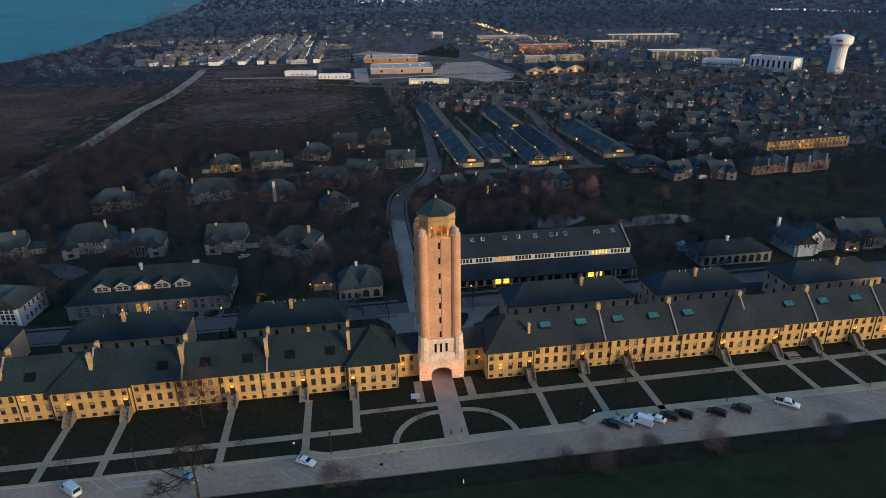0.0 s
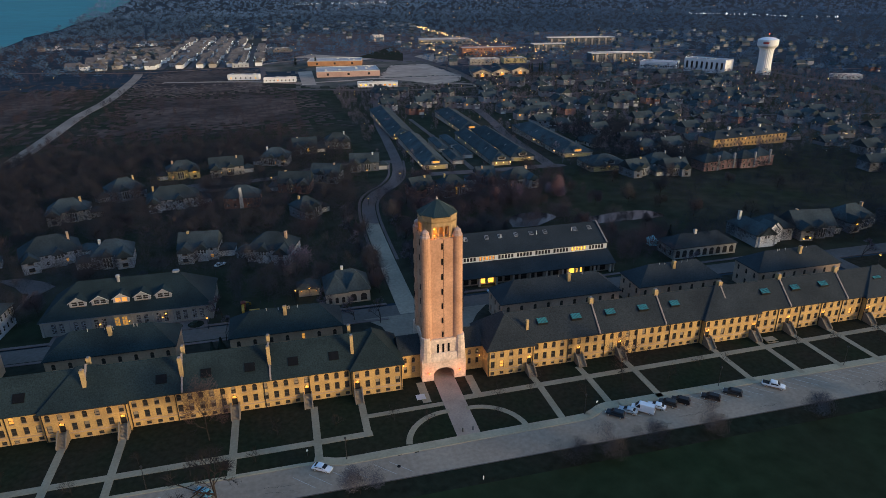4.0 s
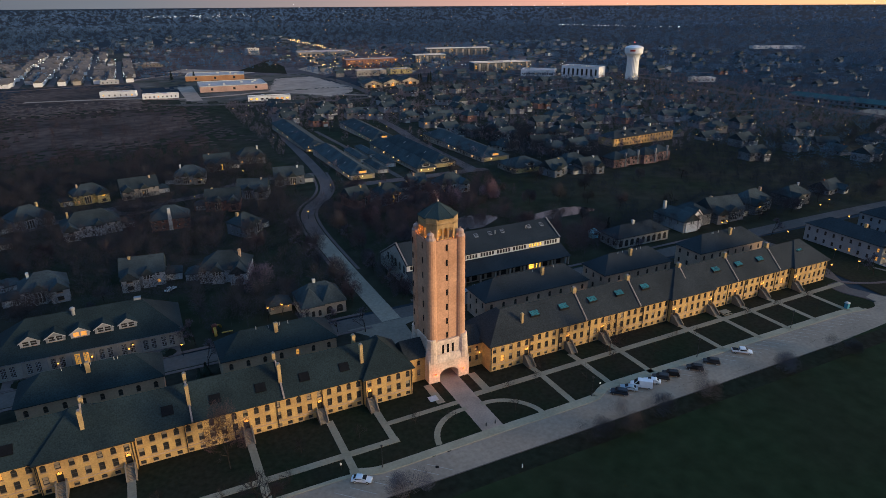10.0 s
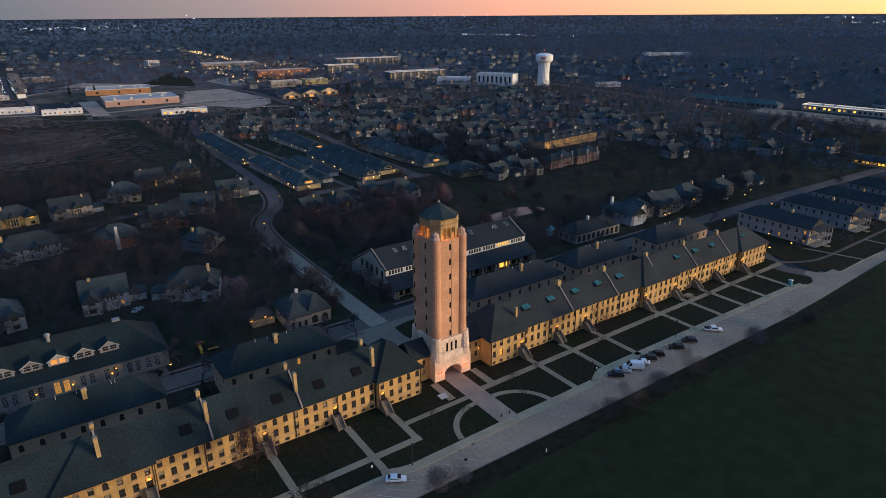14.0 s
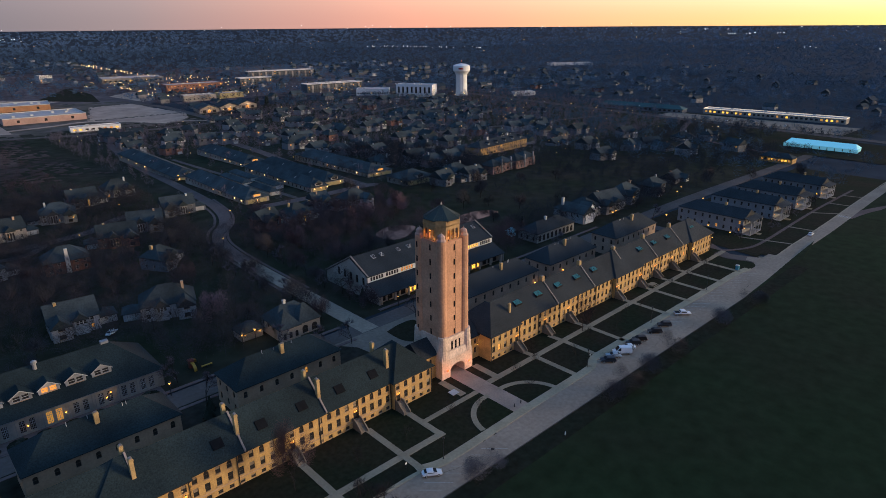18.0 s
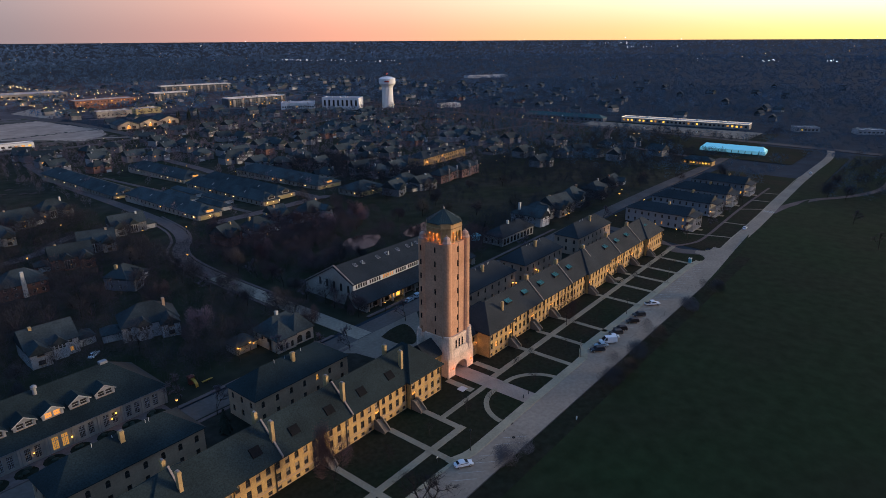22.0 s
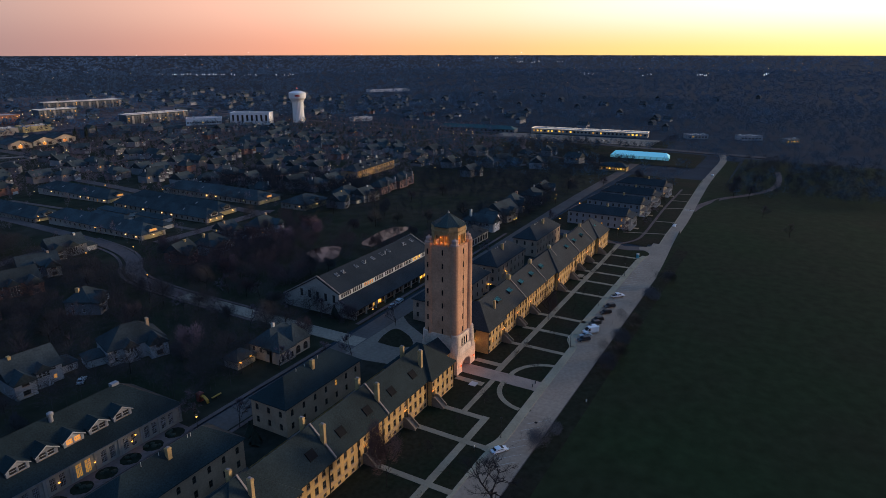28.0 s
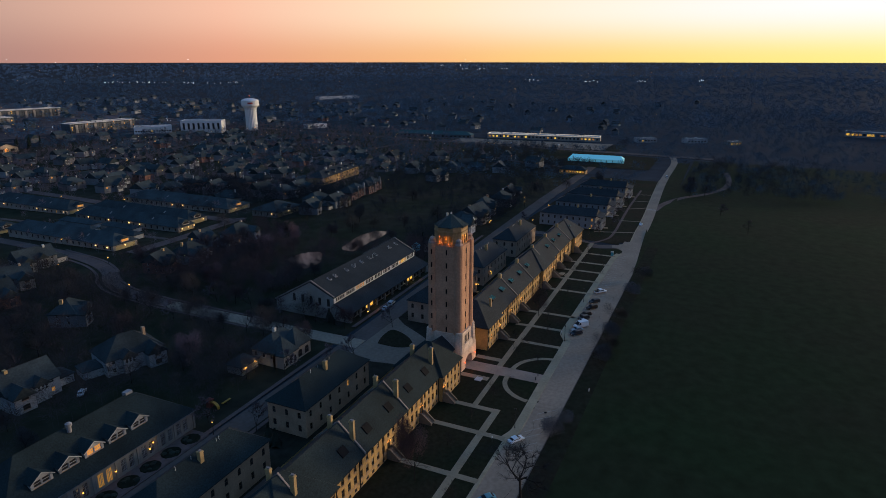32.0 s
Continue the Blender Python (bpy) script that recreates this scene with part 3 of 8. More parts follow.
YARD = mat("yard_ground", (0.160, 0.128, 0.108), 0.95, 0.3, 0.08, 0.025, second=(0.045, 0.048, 0.036), spec=0.04)
patch("town_ground", [(-58, 905), (640, 655), (900, 1500), (-58, 1750)], mat("town_ground_mix", (0.155, 0.122, 0.120), 0.95, 0.35, 0.06, 0.012, second=(0.075, 0.064, 0.066), spec=0.04), "pale lots and lawns between the far buildings", "ground", -0.02, 50, 0.1)
patch("bare_lot", [(-30, 620), (196, 600), (196, 900), (-20, 1010)], YARD, "patchy dark grass round the sheds", "ground", 0.06, 40, 0.16)
patch("gravel_lot", [(90, 702), (130, 845), (188, 852), (203, 700)], TANLOT, "wide pale gravel lot", "ground", 0.14, 40, 0.07)
patch("gravel_lot_south", [(92, 700), (203, 698), (186, 644), (152, 616)], TANLOT, "pale gravel lot", "ground", 0.13, 30, 0.1)
patch("delivery_yard", [(-10, 801), (10, 812), (7, 655), (-10, 662)], TANLOT, "pale concrete yard between the sheds", "pavement", 0.16)
patch("car_park_north", [(-10, 1020), (23, 1075), (126, 957), (90, 930)], TANLOT, "pale car park behind the warehouse", "pavement", 0.14)
patch("office_car_park", [(195, 975), (247, 1035), (264, 907), (208, 862)], TANLOT, "pale car park between the offices", "pavement", 0.16)
patch("playing_field", [(97, 985), (190, 1190), (186, 1030), (162, 905)], GRASS, "dark green playing field", "lawn", 0.18)
patch("works_yard", [(-75, 915), (-20, 958), (-6, 820), (-50, 808)], bpy.data.materials["yard_ground"], "dark works yard", "ground", 0.13)
street([(-180, 735), (-115, 724), (-61, 708), (-13, 682), (50, 688), (92, 696), (150, 640), (205, 600)], 8, "pale asphalt access road past the sheds", TANLOT, 0.2)
street([(-64, 912), (-50, 940), (-20, 960), (10, 975)], 7, "pale access road", TANLOT, 0.22)
ESTATE = ((-207, 1540), (-166, 1535), (-120, 1515), (-78, 1300))
for x, y in ESTATE:
    street([(x, 893), (x - 2, 1100), (x, y)], 9, "estate road lined with white lamps", LANEROAD, 0.2)
street([(-444, 930), (-394, 906), (-300, 876), (-229, 862), (-170, 868), (-115, 886), (-60, 880)], 8, "pale road along the edge of the estate", LANEROAD, 0.24)
street([(-60, 880), (-58, 800), (-61, 716)], 7, "pale works road", LANEROAD, 0.22)
patch("estate_ground", [(-330, 885), (-62, 885), (-62, 1545), (-330, 1545)], mat("estate_lawns", (0.070, 0.062, 0.052), 0.95, 0.35, 0.15, 0.02, second=(0.045, 0.046, 0.038), spec=0.04), "worn lawns between the estate houses", "ground", 0.05, 20)
patch("dry_meadow", [(-209, 600), (-34, 610), (-62, 872), (-222, 850)], mat("dry_meadow_grass", (0.170, 0.118, 0.094), 0.95, 0.4, 0.11, 0.03, second=(0.072, 0.054, 0.046), spec=0.04), "dry brown meadow before the estate", "field", 0.05, 44, 0.2)
street([(300, 590), (420, 640), (470, 690), (600, 640), (760, 600)], 9, "grey asphalt road past the white block", LANEROAD, 0.24)
street([(440, 60), (455, 120), (500, 180), (590, 215)], 6, "narrow asphalt drive between lawns", LANEROAD, 0.2)
street([(150, 520), (230, 500), (340, 520), (470, 560)], 6, "suburban asphalt street", BACKROAD, 0.2)
street([(150, 330), (230, 330), (320, 350), (420, 330), (560, 300)], 6, "suburban asphalt street", BACKROAD, 0.2)
patch("scrub_field_east", [(-560, 120), (-226, 120), (-226, 760), (-560, 760)], mat("dry_grass", (0.104, 0.072, 0.060), 0.95, 0.4, 0.11, 0.016, second=(0.046, 0.036, 0.033), spec=0.04), "dry grey-brown scrubland beside the gravel road", "field", 0.02, 60, 0.2)
patch("scrub_field", [(-208, 360), (20, 380), (10, 620), (-208, 650)], bpy.data.materials["dry_grass"], "dry brown scrub field", "field", 0.12, 48, 0.3)
patch("scrub_field_far", [(-205, 640), (-60, 640), (-80, 900), (-205, 920)], bpy.data.materials["dry_grass"], "dry brown scrub field", "field", 0.12, 40, 0.3)
stripes = Shape()
for k in range(6):
    stripes.box(262.0, 265.0, -35.2 + k * 1.05, -34.7 + k * 1.05, land(263, -32) + 0.0, land(263, -32) + 0.06)
tagged(part("crossing_stripes", stripes, LINE), "white painted crossing stripes", "road marking", kind="stuff")
patch("shop_car_park", [(580, 60), (640, 60), (625, 260), (590, 260)], ASPHALT, "grey asphalt car park before the shops", "pavement", 0.3)
patch("tent_lawn", [(455, -6), (545, -6), (555, 105), (455, 105)], GRASS, "flat lawn round the marquee", "lawn", 0.15)
# the lake, whose shore runs away to the horizon
s = Shape()
vs = []
shore = [(-640, 300), (-600, 700), (-578, 1013), (-563, 1098), (-568, 1244), (-562, 1332), (-639, 1769), (-692, 2484), (-712, 2902), (-786, 3576), (-862, 4386)]
cols = [0, 30, 150, 400, 800, 1400, 2200, 3200]
for x, y in shore:
    for c in cols:
        r = math.hypot(x - c, y)
        k = min(1.0, 4780 / r)
        vs.append(((x - c) * k, y * k, land((x - c) * k, y * k) + (0.6 if c else -1.5)))
nc = len(cols)
s.add(vs, [(i * nc + j, i * nc + j + 1, (i + 1) * nc + j + 1, (i + 1) * nc + j) for i in range(len(shore) - 1) for j in range(nc - 1)])
solid("lake", s, WATER, "calm blue-green lake reaching the horizon", "water", kind="structure")
# ponds between the hall and the houses
for name, pts in (("pond", [(93, 97), (95, 105), (106, 108), (122, 110), (132, 107), (135, 100), (126, 98), (110, 98)]), ("pond_small", [(60, 103), (62, 114), (70, 120), (80, 119), (85, 112), (78, 106), (70, 102)])):
    sheet(name, curve(pts + [pts[0]], 4)[:-1], -0.02, POND, "still dark pond reflecting the sky", "water", 0.1)


# ---- walls with openings ----
def openings(s, x0, x1, z0, z1, y, holes, depth=0.3):
    """Adds to s a wall in the plane y that faces -y; holes: (x, sill, width, height, arched)."""
    xs = sorted({x0, x1, *[h[0] - h[2] / 2 for h in holes], *[h[0] + h[2] / 2 for h in holes]})
    zs = sorted({z0, z1, *[h[1] for h in holes], *[h[1] + h[3] for h in holes]})
    spans = [(h[0] - h[2] / 2, h[0] + h[2] / 2, h[1], h[1] + h[3]) for h in holes]
    by = {}
    for sp in spans:
        by.setdefault((round(sp[2], 3), round(sp[3], 3)), []).append(sp)
    for za, zb in zip(zs, zs[1:]):
        zm = (za + zb) / 2
        cut = sorted((a, b) for a, b, c, d in spans if c < zm < d)
        at = x0
        for a, b in cut:
            if a > at:
                s.poly([(at, y, za), (a, y, za), (a, y, zb), (at, y, zb)])
            at = b
        if at < x1:
            s.poly([(at, y, za), (x1, y, za), (x1, y, zb), (at, y, zb)])
    for (x, sill, w, h, arched) in holes:
        a, b, c, d, i = x - w / 2, x + w / 2, sill, sill + h, y + depth
        s.poly([(a, y, c), (a, i, c), (a, i, d), (a, y, d)])
        s.poly([(b, i, c), (b, y, c), (b, y, d), (b, i, d)])
        s.poly([(a, y, d), (a, i, d), (b, i, d), (b, y, d)])
        s.poly([(a, i, c), (a, y, c), (b, y, c), (b, i, c)])
        if arched:
            r = w / 2
            for g in (-1, 1):
                rim = [(x + g * r * math.cos(radians(q)), y, d - r + r * math.sin(radians(q))) for q in (0, 30, 60, 90)]
                s.poly([(x + g * r, y, d)] + (rim if g > 0 else rim[::-1]))
    return s


_win = {}
_blind = [7]


def window_data(w, h, pane, frame_mat):
    """Shared meshes of a sash window w wide and h high, facing -y, sill at the origin."""
    key = (round(w, 2), round(h, 2), pane.name, frame_mat.name)
    if key not in _win:
        f = Shape()
        t = 0.09
        xs = (-w / 2, -w / 2 + t, w / 2 - t, w / 2)
        zs = (0, t, h / 2 - 0.04, h / 2 + 0.04, h - t, h)
        vs = [(x, y, z) for y in (0.12, 0.22) for z in zs for x in xs]
        full = lambda i, j: not (i == 1 and j in (1, 3))
        fs = []
        for j in range(5):
            for i in range(3):
                if full(i, j):
                    a = j * 4 + i
                    fs.append((a, a + 1, a + 5, a + 4))
                    if i == 0 and not full(1, j):
                        fs.append((a + 1, a + 25, a + 29, a + 5))
                    if i == 2 and not full(1, j):
                        fs.append((a, a + 4, a + 28, a + 24))
                    if i == 1 and j < 4 and not full(1, j + 1):
                        fs.append((a + 4, a + 5, a + 29, a + 28))
                    if i == 1 and j > 0 and not full(1, j - 1):
                        fs.append((a, a + 24, a + 25, a + 1))
        f.add(vs, fs)
        g = Shape().box(-w / 2 + t, w / 2 - t, 0.2, 0.23, t, h - t)
        _win[key] = f.data("window", frame_mat), g.data("pane", pane), Shape().box(-w / 2 - 0.1, w / 2 + 0.1, -0.1, 0.11, -0.14, -0.005).data("sill", DIMBRICK)
    return _win[key]


def place_window(parent, x, y, sill, w, h, pane=PANE, rz=0, whole=False, frame_mat=None):
    frame_mat = frame_mat or FRAME
    f, g, sill_data = window_data(w, h, pane, frame_mat)
    if whole:
        # frame and glass in one mesh, for windows far off
        key = (round(w, 2), round(h, 2), pane.name, frame_mat.name, "whole")
        if key not in _win:
            me = bpy.data.meshes.new("window")
            n = len(f.vertices)
            me.from_pydata([v.co[:] for v in f.vertices] + [v.co[:] for v in g.vertices], [], [p.vertices[:] for p in f.polygons] + [tuple(i + n for i in p.vertices) for p in g.polygons])
            me.materials.append(frame_mat)
            me.materials.append(pane)
            for p in me.polygons[len(f.polygons):]:
                p.material_index = 1
            _win[key] = me
        return part("window", _win[key], None, parent, "lit window glowing warm yellow" if pane in (LIT, LITDIM) else "", pose(x, y, sill, 0, 0, rz))
    blind = 0
    if pane is PANE and parent.get("category", "") == "building":
        _blind[0] = (_blind[0] * 29 + 17) % 101
        blind = 2 if _blind[0] < 11 else 1 if _blind[0] < 30 else 0
    ob = part("window", f, None, parent, "lit window glowing warm yellow" if pane in (LIT, LITDIM) else "", pose(x, y, sill, 0, 0, rz))
    part("pane", g, None, ob)
    if blind:
        part("blind", Shape().box(-w / 2 + 0.1, w / 2 - 0.1, 0.185, 0.197, h * (0.1 if blind == 2 else 0.5), h - 0.1), BLIND, ob, "pale drawn blind")
    part("sill", sill_data, None, ob)
    return ob


def lantern(x, y, z, power=30.0, color=(1.0, 0.56, 0.18), size=0.8, bulb=None):
    """A wall lantern: bracket, cage and bulb; its light goes to the wall and the steps."""
    t = thing("wall_lantern", "small lit wall lantern of dark iron beside the entrance", "lamp", "entrance lanterns", at=pose(x, y, z))
    part("bracket", Shape().box(-0.05, 0.05, 0.0, 0.45, -0.1, 0.0), METAL, t)
    part("cap", Shape().rings([(0.2, 0.42), (0.02, 0.58)], 6), METAL, t)
    part("bulb", Shape().rings([(0.09 * size, 0.0), (0.14 * size, 0.2), (0.12 * size, 0.42)], 8), bulb or BULB, t, "glowing amber bulb")
    if power:
        d = bpy.data.lights.new("lantern_light", "POINT")
        d.energy, d.color, d.shadow_soft_size = power, color, 0.25
        o = new("lantern_light", d)
        o.location = (x, y - 0.5, z + 0.2)
    return t


# ---- the tower ----
def make_tower():
    t = thing("clock_tower", "tall buff brick tower with rounded buttresses and green roof", "tower")
    # flared base with an arched passage through it
    s = Shape()
    W, Y = 6.15, 6.5
    arch = [(2.9 * math.cos(radians(a)), 1.9 + 1.9 * math.sin(radians(a))) for a in range(0, 181, 15)]
    for y in (-Y, Y):
        hole = [(2.9, 0.0)] + arch + [(-2.9, 0.0)]
        n = len(hole)
        outer = [(W, 0.0), (W, 1.9), (W, 3.0), (W, 4.4), (W, 6.0), (3.4, 6.0), (1.5, 6.0), (0.0, 6.0), (-1.5, 6.0), (-3.4, 6.0), (-W, 6.0), (-W, 4.4), (-W, 3.0), (-W, 1.9), (-W, 0.0)]
        for k in range(n - 1):
            a, b, c, d = hole[k], hole[k + 1], outer[k + 1], outer[k]
            s.poly([(a[0], y, a[1]), (d[0], y, d[1]), (c[0], y, c[1]), (b[0], y, b[1])])
    hole = [(2.9, 0.0)] + arch + [(-2.9, 0.0)]
    for a, b in zip(hole, hole[1:]):
        s.poly([(a[0], -Y, a[1]), (b[0], -Y, b[1]), (b[0], Y, b[1]), (a[0], Y, a[1])])
    for g in (-1, 1):
        s.poly([(g * W, -Y, 0), (g * W, Y, 0), (g * W, Y, 6), (g * W, -Y, 6)])
    part("base", s, STONE, t, "pale limestone base with a deep arched passage")
    # battered stage above the arch
    s = Shape()
    s.taper(-W, W, -Y, Y, 6.0, 8.2, 0.45)
    s.box(-5.35, 5.35, -5.7, 5.7, 8.2, 12.4)
    for gx in (-1, 1):
        for gy in (-1, 1):
            s.rings([(1.75, 6.0), (1.6, 8.2), (1.45, 10.5), (1.3, 13.2)], 12, cx=gx * 4.75, cy=gy * 5.0)
    part("flared_stage", s, STONE, t, "pale limestone stage flaring outwards")
    slit = Shape().box(-0.28, 0.28, -0.06, 0.06, 8.3, 10.9).data("slit_window", DARKVENT)
    for gy in (-1, 1):
        for k in (-1, 0, 1):
            part("slit_window", slit, None, t, "tall dark slit opening", pose(k * 1.5, gy * 5.74, 0))
    # shaft
    part("shaft", Shape().box(-4.9, 4.9, -5.1, 5.1, 12.3, 41.2), TOWER, t)
    for gx in (-1, 1):
        for gy in (-1, 1):
            r = Shape().rings([(1.5, 12.2), (1.42, 20), (1.36, 41.7)], 16, cx=gx * 4.25, cy=gy * 4.45)
            b = part("corner_buttress", r, TOWER, t)
            part("turret_cap", Shape().rings([(1.38, 41.7), (1.38, 41.95), (1.06, 42.35), (0.98, 43.0), (1.04, 43.1), (0.62, 43.55), (0.16, 43.75), (0.14, 44.1), (0.03, 44.2)], 8, cx=gx * 4.25, cy=gy * 4.45), CAPSTONE, b, "worn stone cap")
    hole = Shape()
    hole.box(-0.22, 0.22, -0.1, 0.1, 0, 1.7)
    hd = hole.data("shaft_window", DARKVENT)
    for k in range(7):
        z = 12.6 + k * 4.28
        for (x, y, rz) in ((0, -5.12, 0), (0, 5.12, 0), (-4.92, -0.6, 90), (4.92, 0, 90), (-5.6, 4.2, 90), (5.6, 4.2, 90)):
            part("shaft_window", hd, None, t, "", pose(x, y, z, 0, 0, rz))
    for gy in (-1, 1):
        part("conductor", Shape().box(0.34, 0.44, gy * 5.1 - 0.05, gy * 5.1 + 0.05, 12.4, 40.8), METAL, t, "thin dark lightning conductor")
    # belfry: eight sides, three lit openings on the four broad ones
    a = 4.55
    c = 2.55
    ring = [(-c, -a), (c, -a), (a, -c), (a, c), (c, a), (-c, a), (-a, c), (-a, -c)]
    s = Shape()
    for k in range(8):
        p, q = ring[k], ring[(k + 1) % 8]
        u = Vector((q[0] - p[0], q[1] - p[1], 0))
        l = u.length
        w = Shape()
        hs = [(l / 2 + j * 1.5, 41.45, 1.14, 2.95, True) for j in (-1, 0, 1)] if k % 2 == 0 else []
        openings(w, 0, l, 41.0, 47.1, 0.0, hs, 0.5)
        for j in range(13 if k % 2 == 0 else 7):
            q0 = l * (j + 0.5) / (13 if k % 2 == 0 else 7)
            w.box(q0 - 0.1, q0 + 0.1, -0.14, 0.01, 45.25, 45.6)
        w.box(0.02, l - 0.02, -0.16, -0.002, 45.6, 45.75)
        m = Matrix.Translation((p[0], p[1], 0)) @ Matrix.Rotation(math.atan2(u.y, u.x), 4, "Z")
        s.add([m @ Vector(v) for v in w.v], w.f)
    part("belfry", s, LOFTBRICK, t, "warm lit brick belfry with arched openings")
    part("belfry_core", Shape().box(-2.2, 2.2, -2.2, 2.2, 41.2, 46.6), BRICK, t)
    part("belfry_deck", Shape().box(-4.3, 4.3, -4.3, 4.3, 41.25, 41.36), STONE, t)
    part("cornice", Shape().rings([(4.95, 46.3), (5.15, 46.6), (5.15, 46.86)], 8, math.pi / 8), LOFTBRICK, t)
    r = Shape().rings([(5.4, 46.85), (5.45, 47.0), (0.12, 50.3)], 8, math.pi / 8)
    part("roof", r, COPPER, t, "green patinated copper roof with standing seams")
    s = Shape()
    for k in range(8):
        for j in range(-3, 4):
            a0 = math.pi / 8 + 2 * math.pi * k / 8
            a1 = a0 + 2 * math.pi / 8
            f = (j + 4) / 8
            e = Vector((5.45 * math.cos(a0), 5.45 * math.sin(a0), 47.02)).lerp(Vector((5.45 * math.cos(a1), 5.45 * math.sin(a1), 47.02)), f)
            mid = Vector((5.45 * math.cos(a0), 5.45 * math.sin(a0), 47.02)).lerp(Vector((5.45 * math.cos(a1), 5.45 * math.sin(a1), 47.02)), 0.5)
            h = 1 - abs(f - 0.5) * 2
            topp = e + (Vector((0, 0, 50.3)) - mid) * h
            s.tube(e, topp, 0.05, 0.05, 4)
        s.tube((5.45 * math.cos(a0), 5.45 * math.sin(a0), 47.02), (0, 0, 50.35), 0.09, 0.06, 4)
    part("roof_seam", s, mat("pale_copper_seam", (0.034, 0.055, 0.050), 0.6, 0.2, 1.5, 0.3), t)
    part("finial", Shape().rings([(0.14, 50.2), (0.3, 50.45), (0.16, 50.7), (0.05, 51.1)], 8), STONE, t)
    for (x, y) in ((-1.6, -3.4), (-3.4, 1.0), (3.4, -1.2), (1.6, 3.4)):
        d = bpy.data.lights.new("belfry_light", "POINT")
        d.energy, d.color, d.shadow_soft_size = 820, (1.0, 0.29, 0.025), 0.2
        o = new("belfry_light", d)
        o.location = (x, y, 43.4)
        part("belfry_lamp", Shape().rings([(0.02, 43.2), (0.22, 43.4), (0.02, 43.6)], 8, cx=x, cy=y), BULB, t, "glowing amber lamp")
    # uplights added to warm the outer wall, with no known fittings there
    for gx, gy in ((0, -1), (-1, 0), (1, 0), (0, 1)):
        for q in (-1.9, 1.9):
            x, y = (q, gy * 4.95) if gx == 0 else (gx * 4.95, q)
            d = bpy.data.lights.new("added_belfry_light", "POINT")
            d.energy, d.color, d.shadow_soft_size = 17, (1.0, 0.34, 0.035), 0.15
            new("added_belfry_light", d).location = (x, y, 42.0)
            part("uplight", Shape().rings([(0.1, 41.36), (0.14, 41.5), (0.08, 41.6)], 6, cx=x * 0.97, cy=y * 0.97), METAL, t)
    for g in (-1, 1):
        lantern(g * 4.3, -7.0, 2.6, 75, (1.0, 0.22, 0.05), 2.0, EMBER)


make_tower()


# ---- the long building on both sides of the tower ----
EAVE, RIDGE, RY = 8.4, 15.0, -0.7
SEGS = [(12.0, 25.4, -8.5), (25.4, 79.8, -7.3), (79.8, 98.7, -8.4), (98.7, 138.4, -7.3), (138.4, 157.0, -8.5)]
DOORS = [24.0, 38.4, 52.7, 81.2, 97.3, 110.6, 123.8, 139.8]
DOORS_EAST = [24.0, 35.8, 55.2, 81.2, 94.6]


def stoop(parent, x, y, top=2.3):
    """Stairs from a raised door down to the walk, with sloping side walls."""
    n = 11
    run = 0.25
    prof = [(y, 0.0), (y, top), (y - 1.0, top)]
    for k in range(n):
        prof += [(y - 1.0 - run * k, top - top / n * (k + 0.9)), (y - 1.0 - run * (k + 1), top - top / n * (k + 0.9))]
    prof.append((y - 1.0 - run * n, 0.0))
    part("stairs", Shape().prism(prof, x - 0.86, x + 0.86), STEPS, parent, "weathered concrete entrance stairs")
    for g in (-1, 1):
        a = x + g * 1.0
        pts = [(y, top + 0.1), (y, top + 0.7), (y - 1.0, top + 0.7), (y - 1.0 - n * run, 0.7), (y - 1.0 - n * run, 0.0), (y, 0.0)]
        part("stair_wall", Shape().prism(pts, a - 0.14, a + 0.14), STEPS, parent)


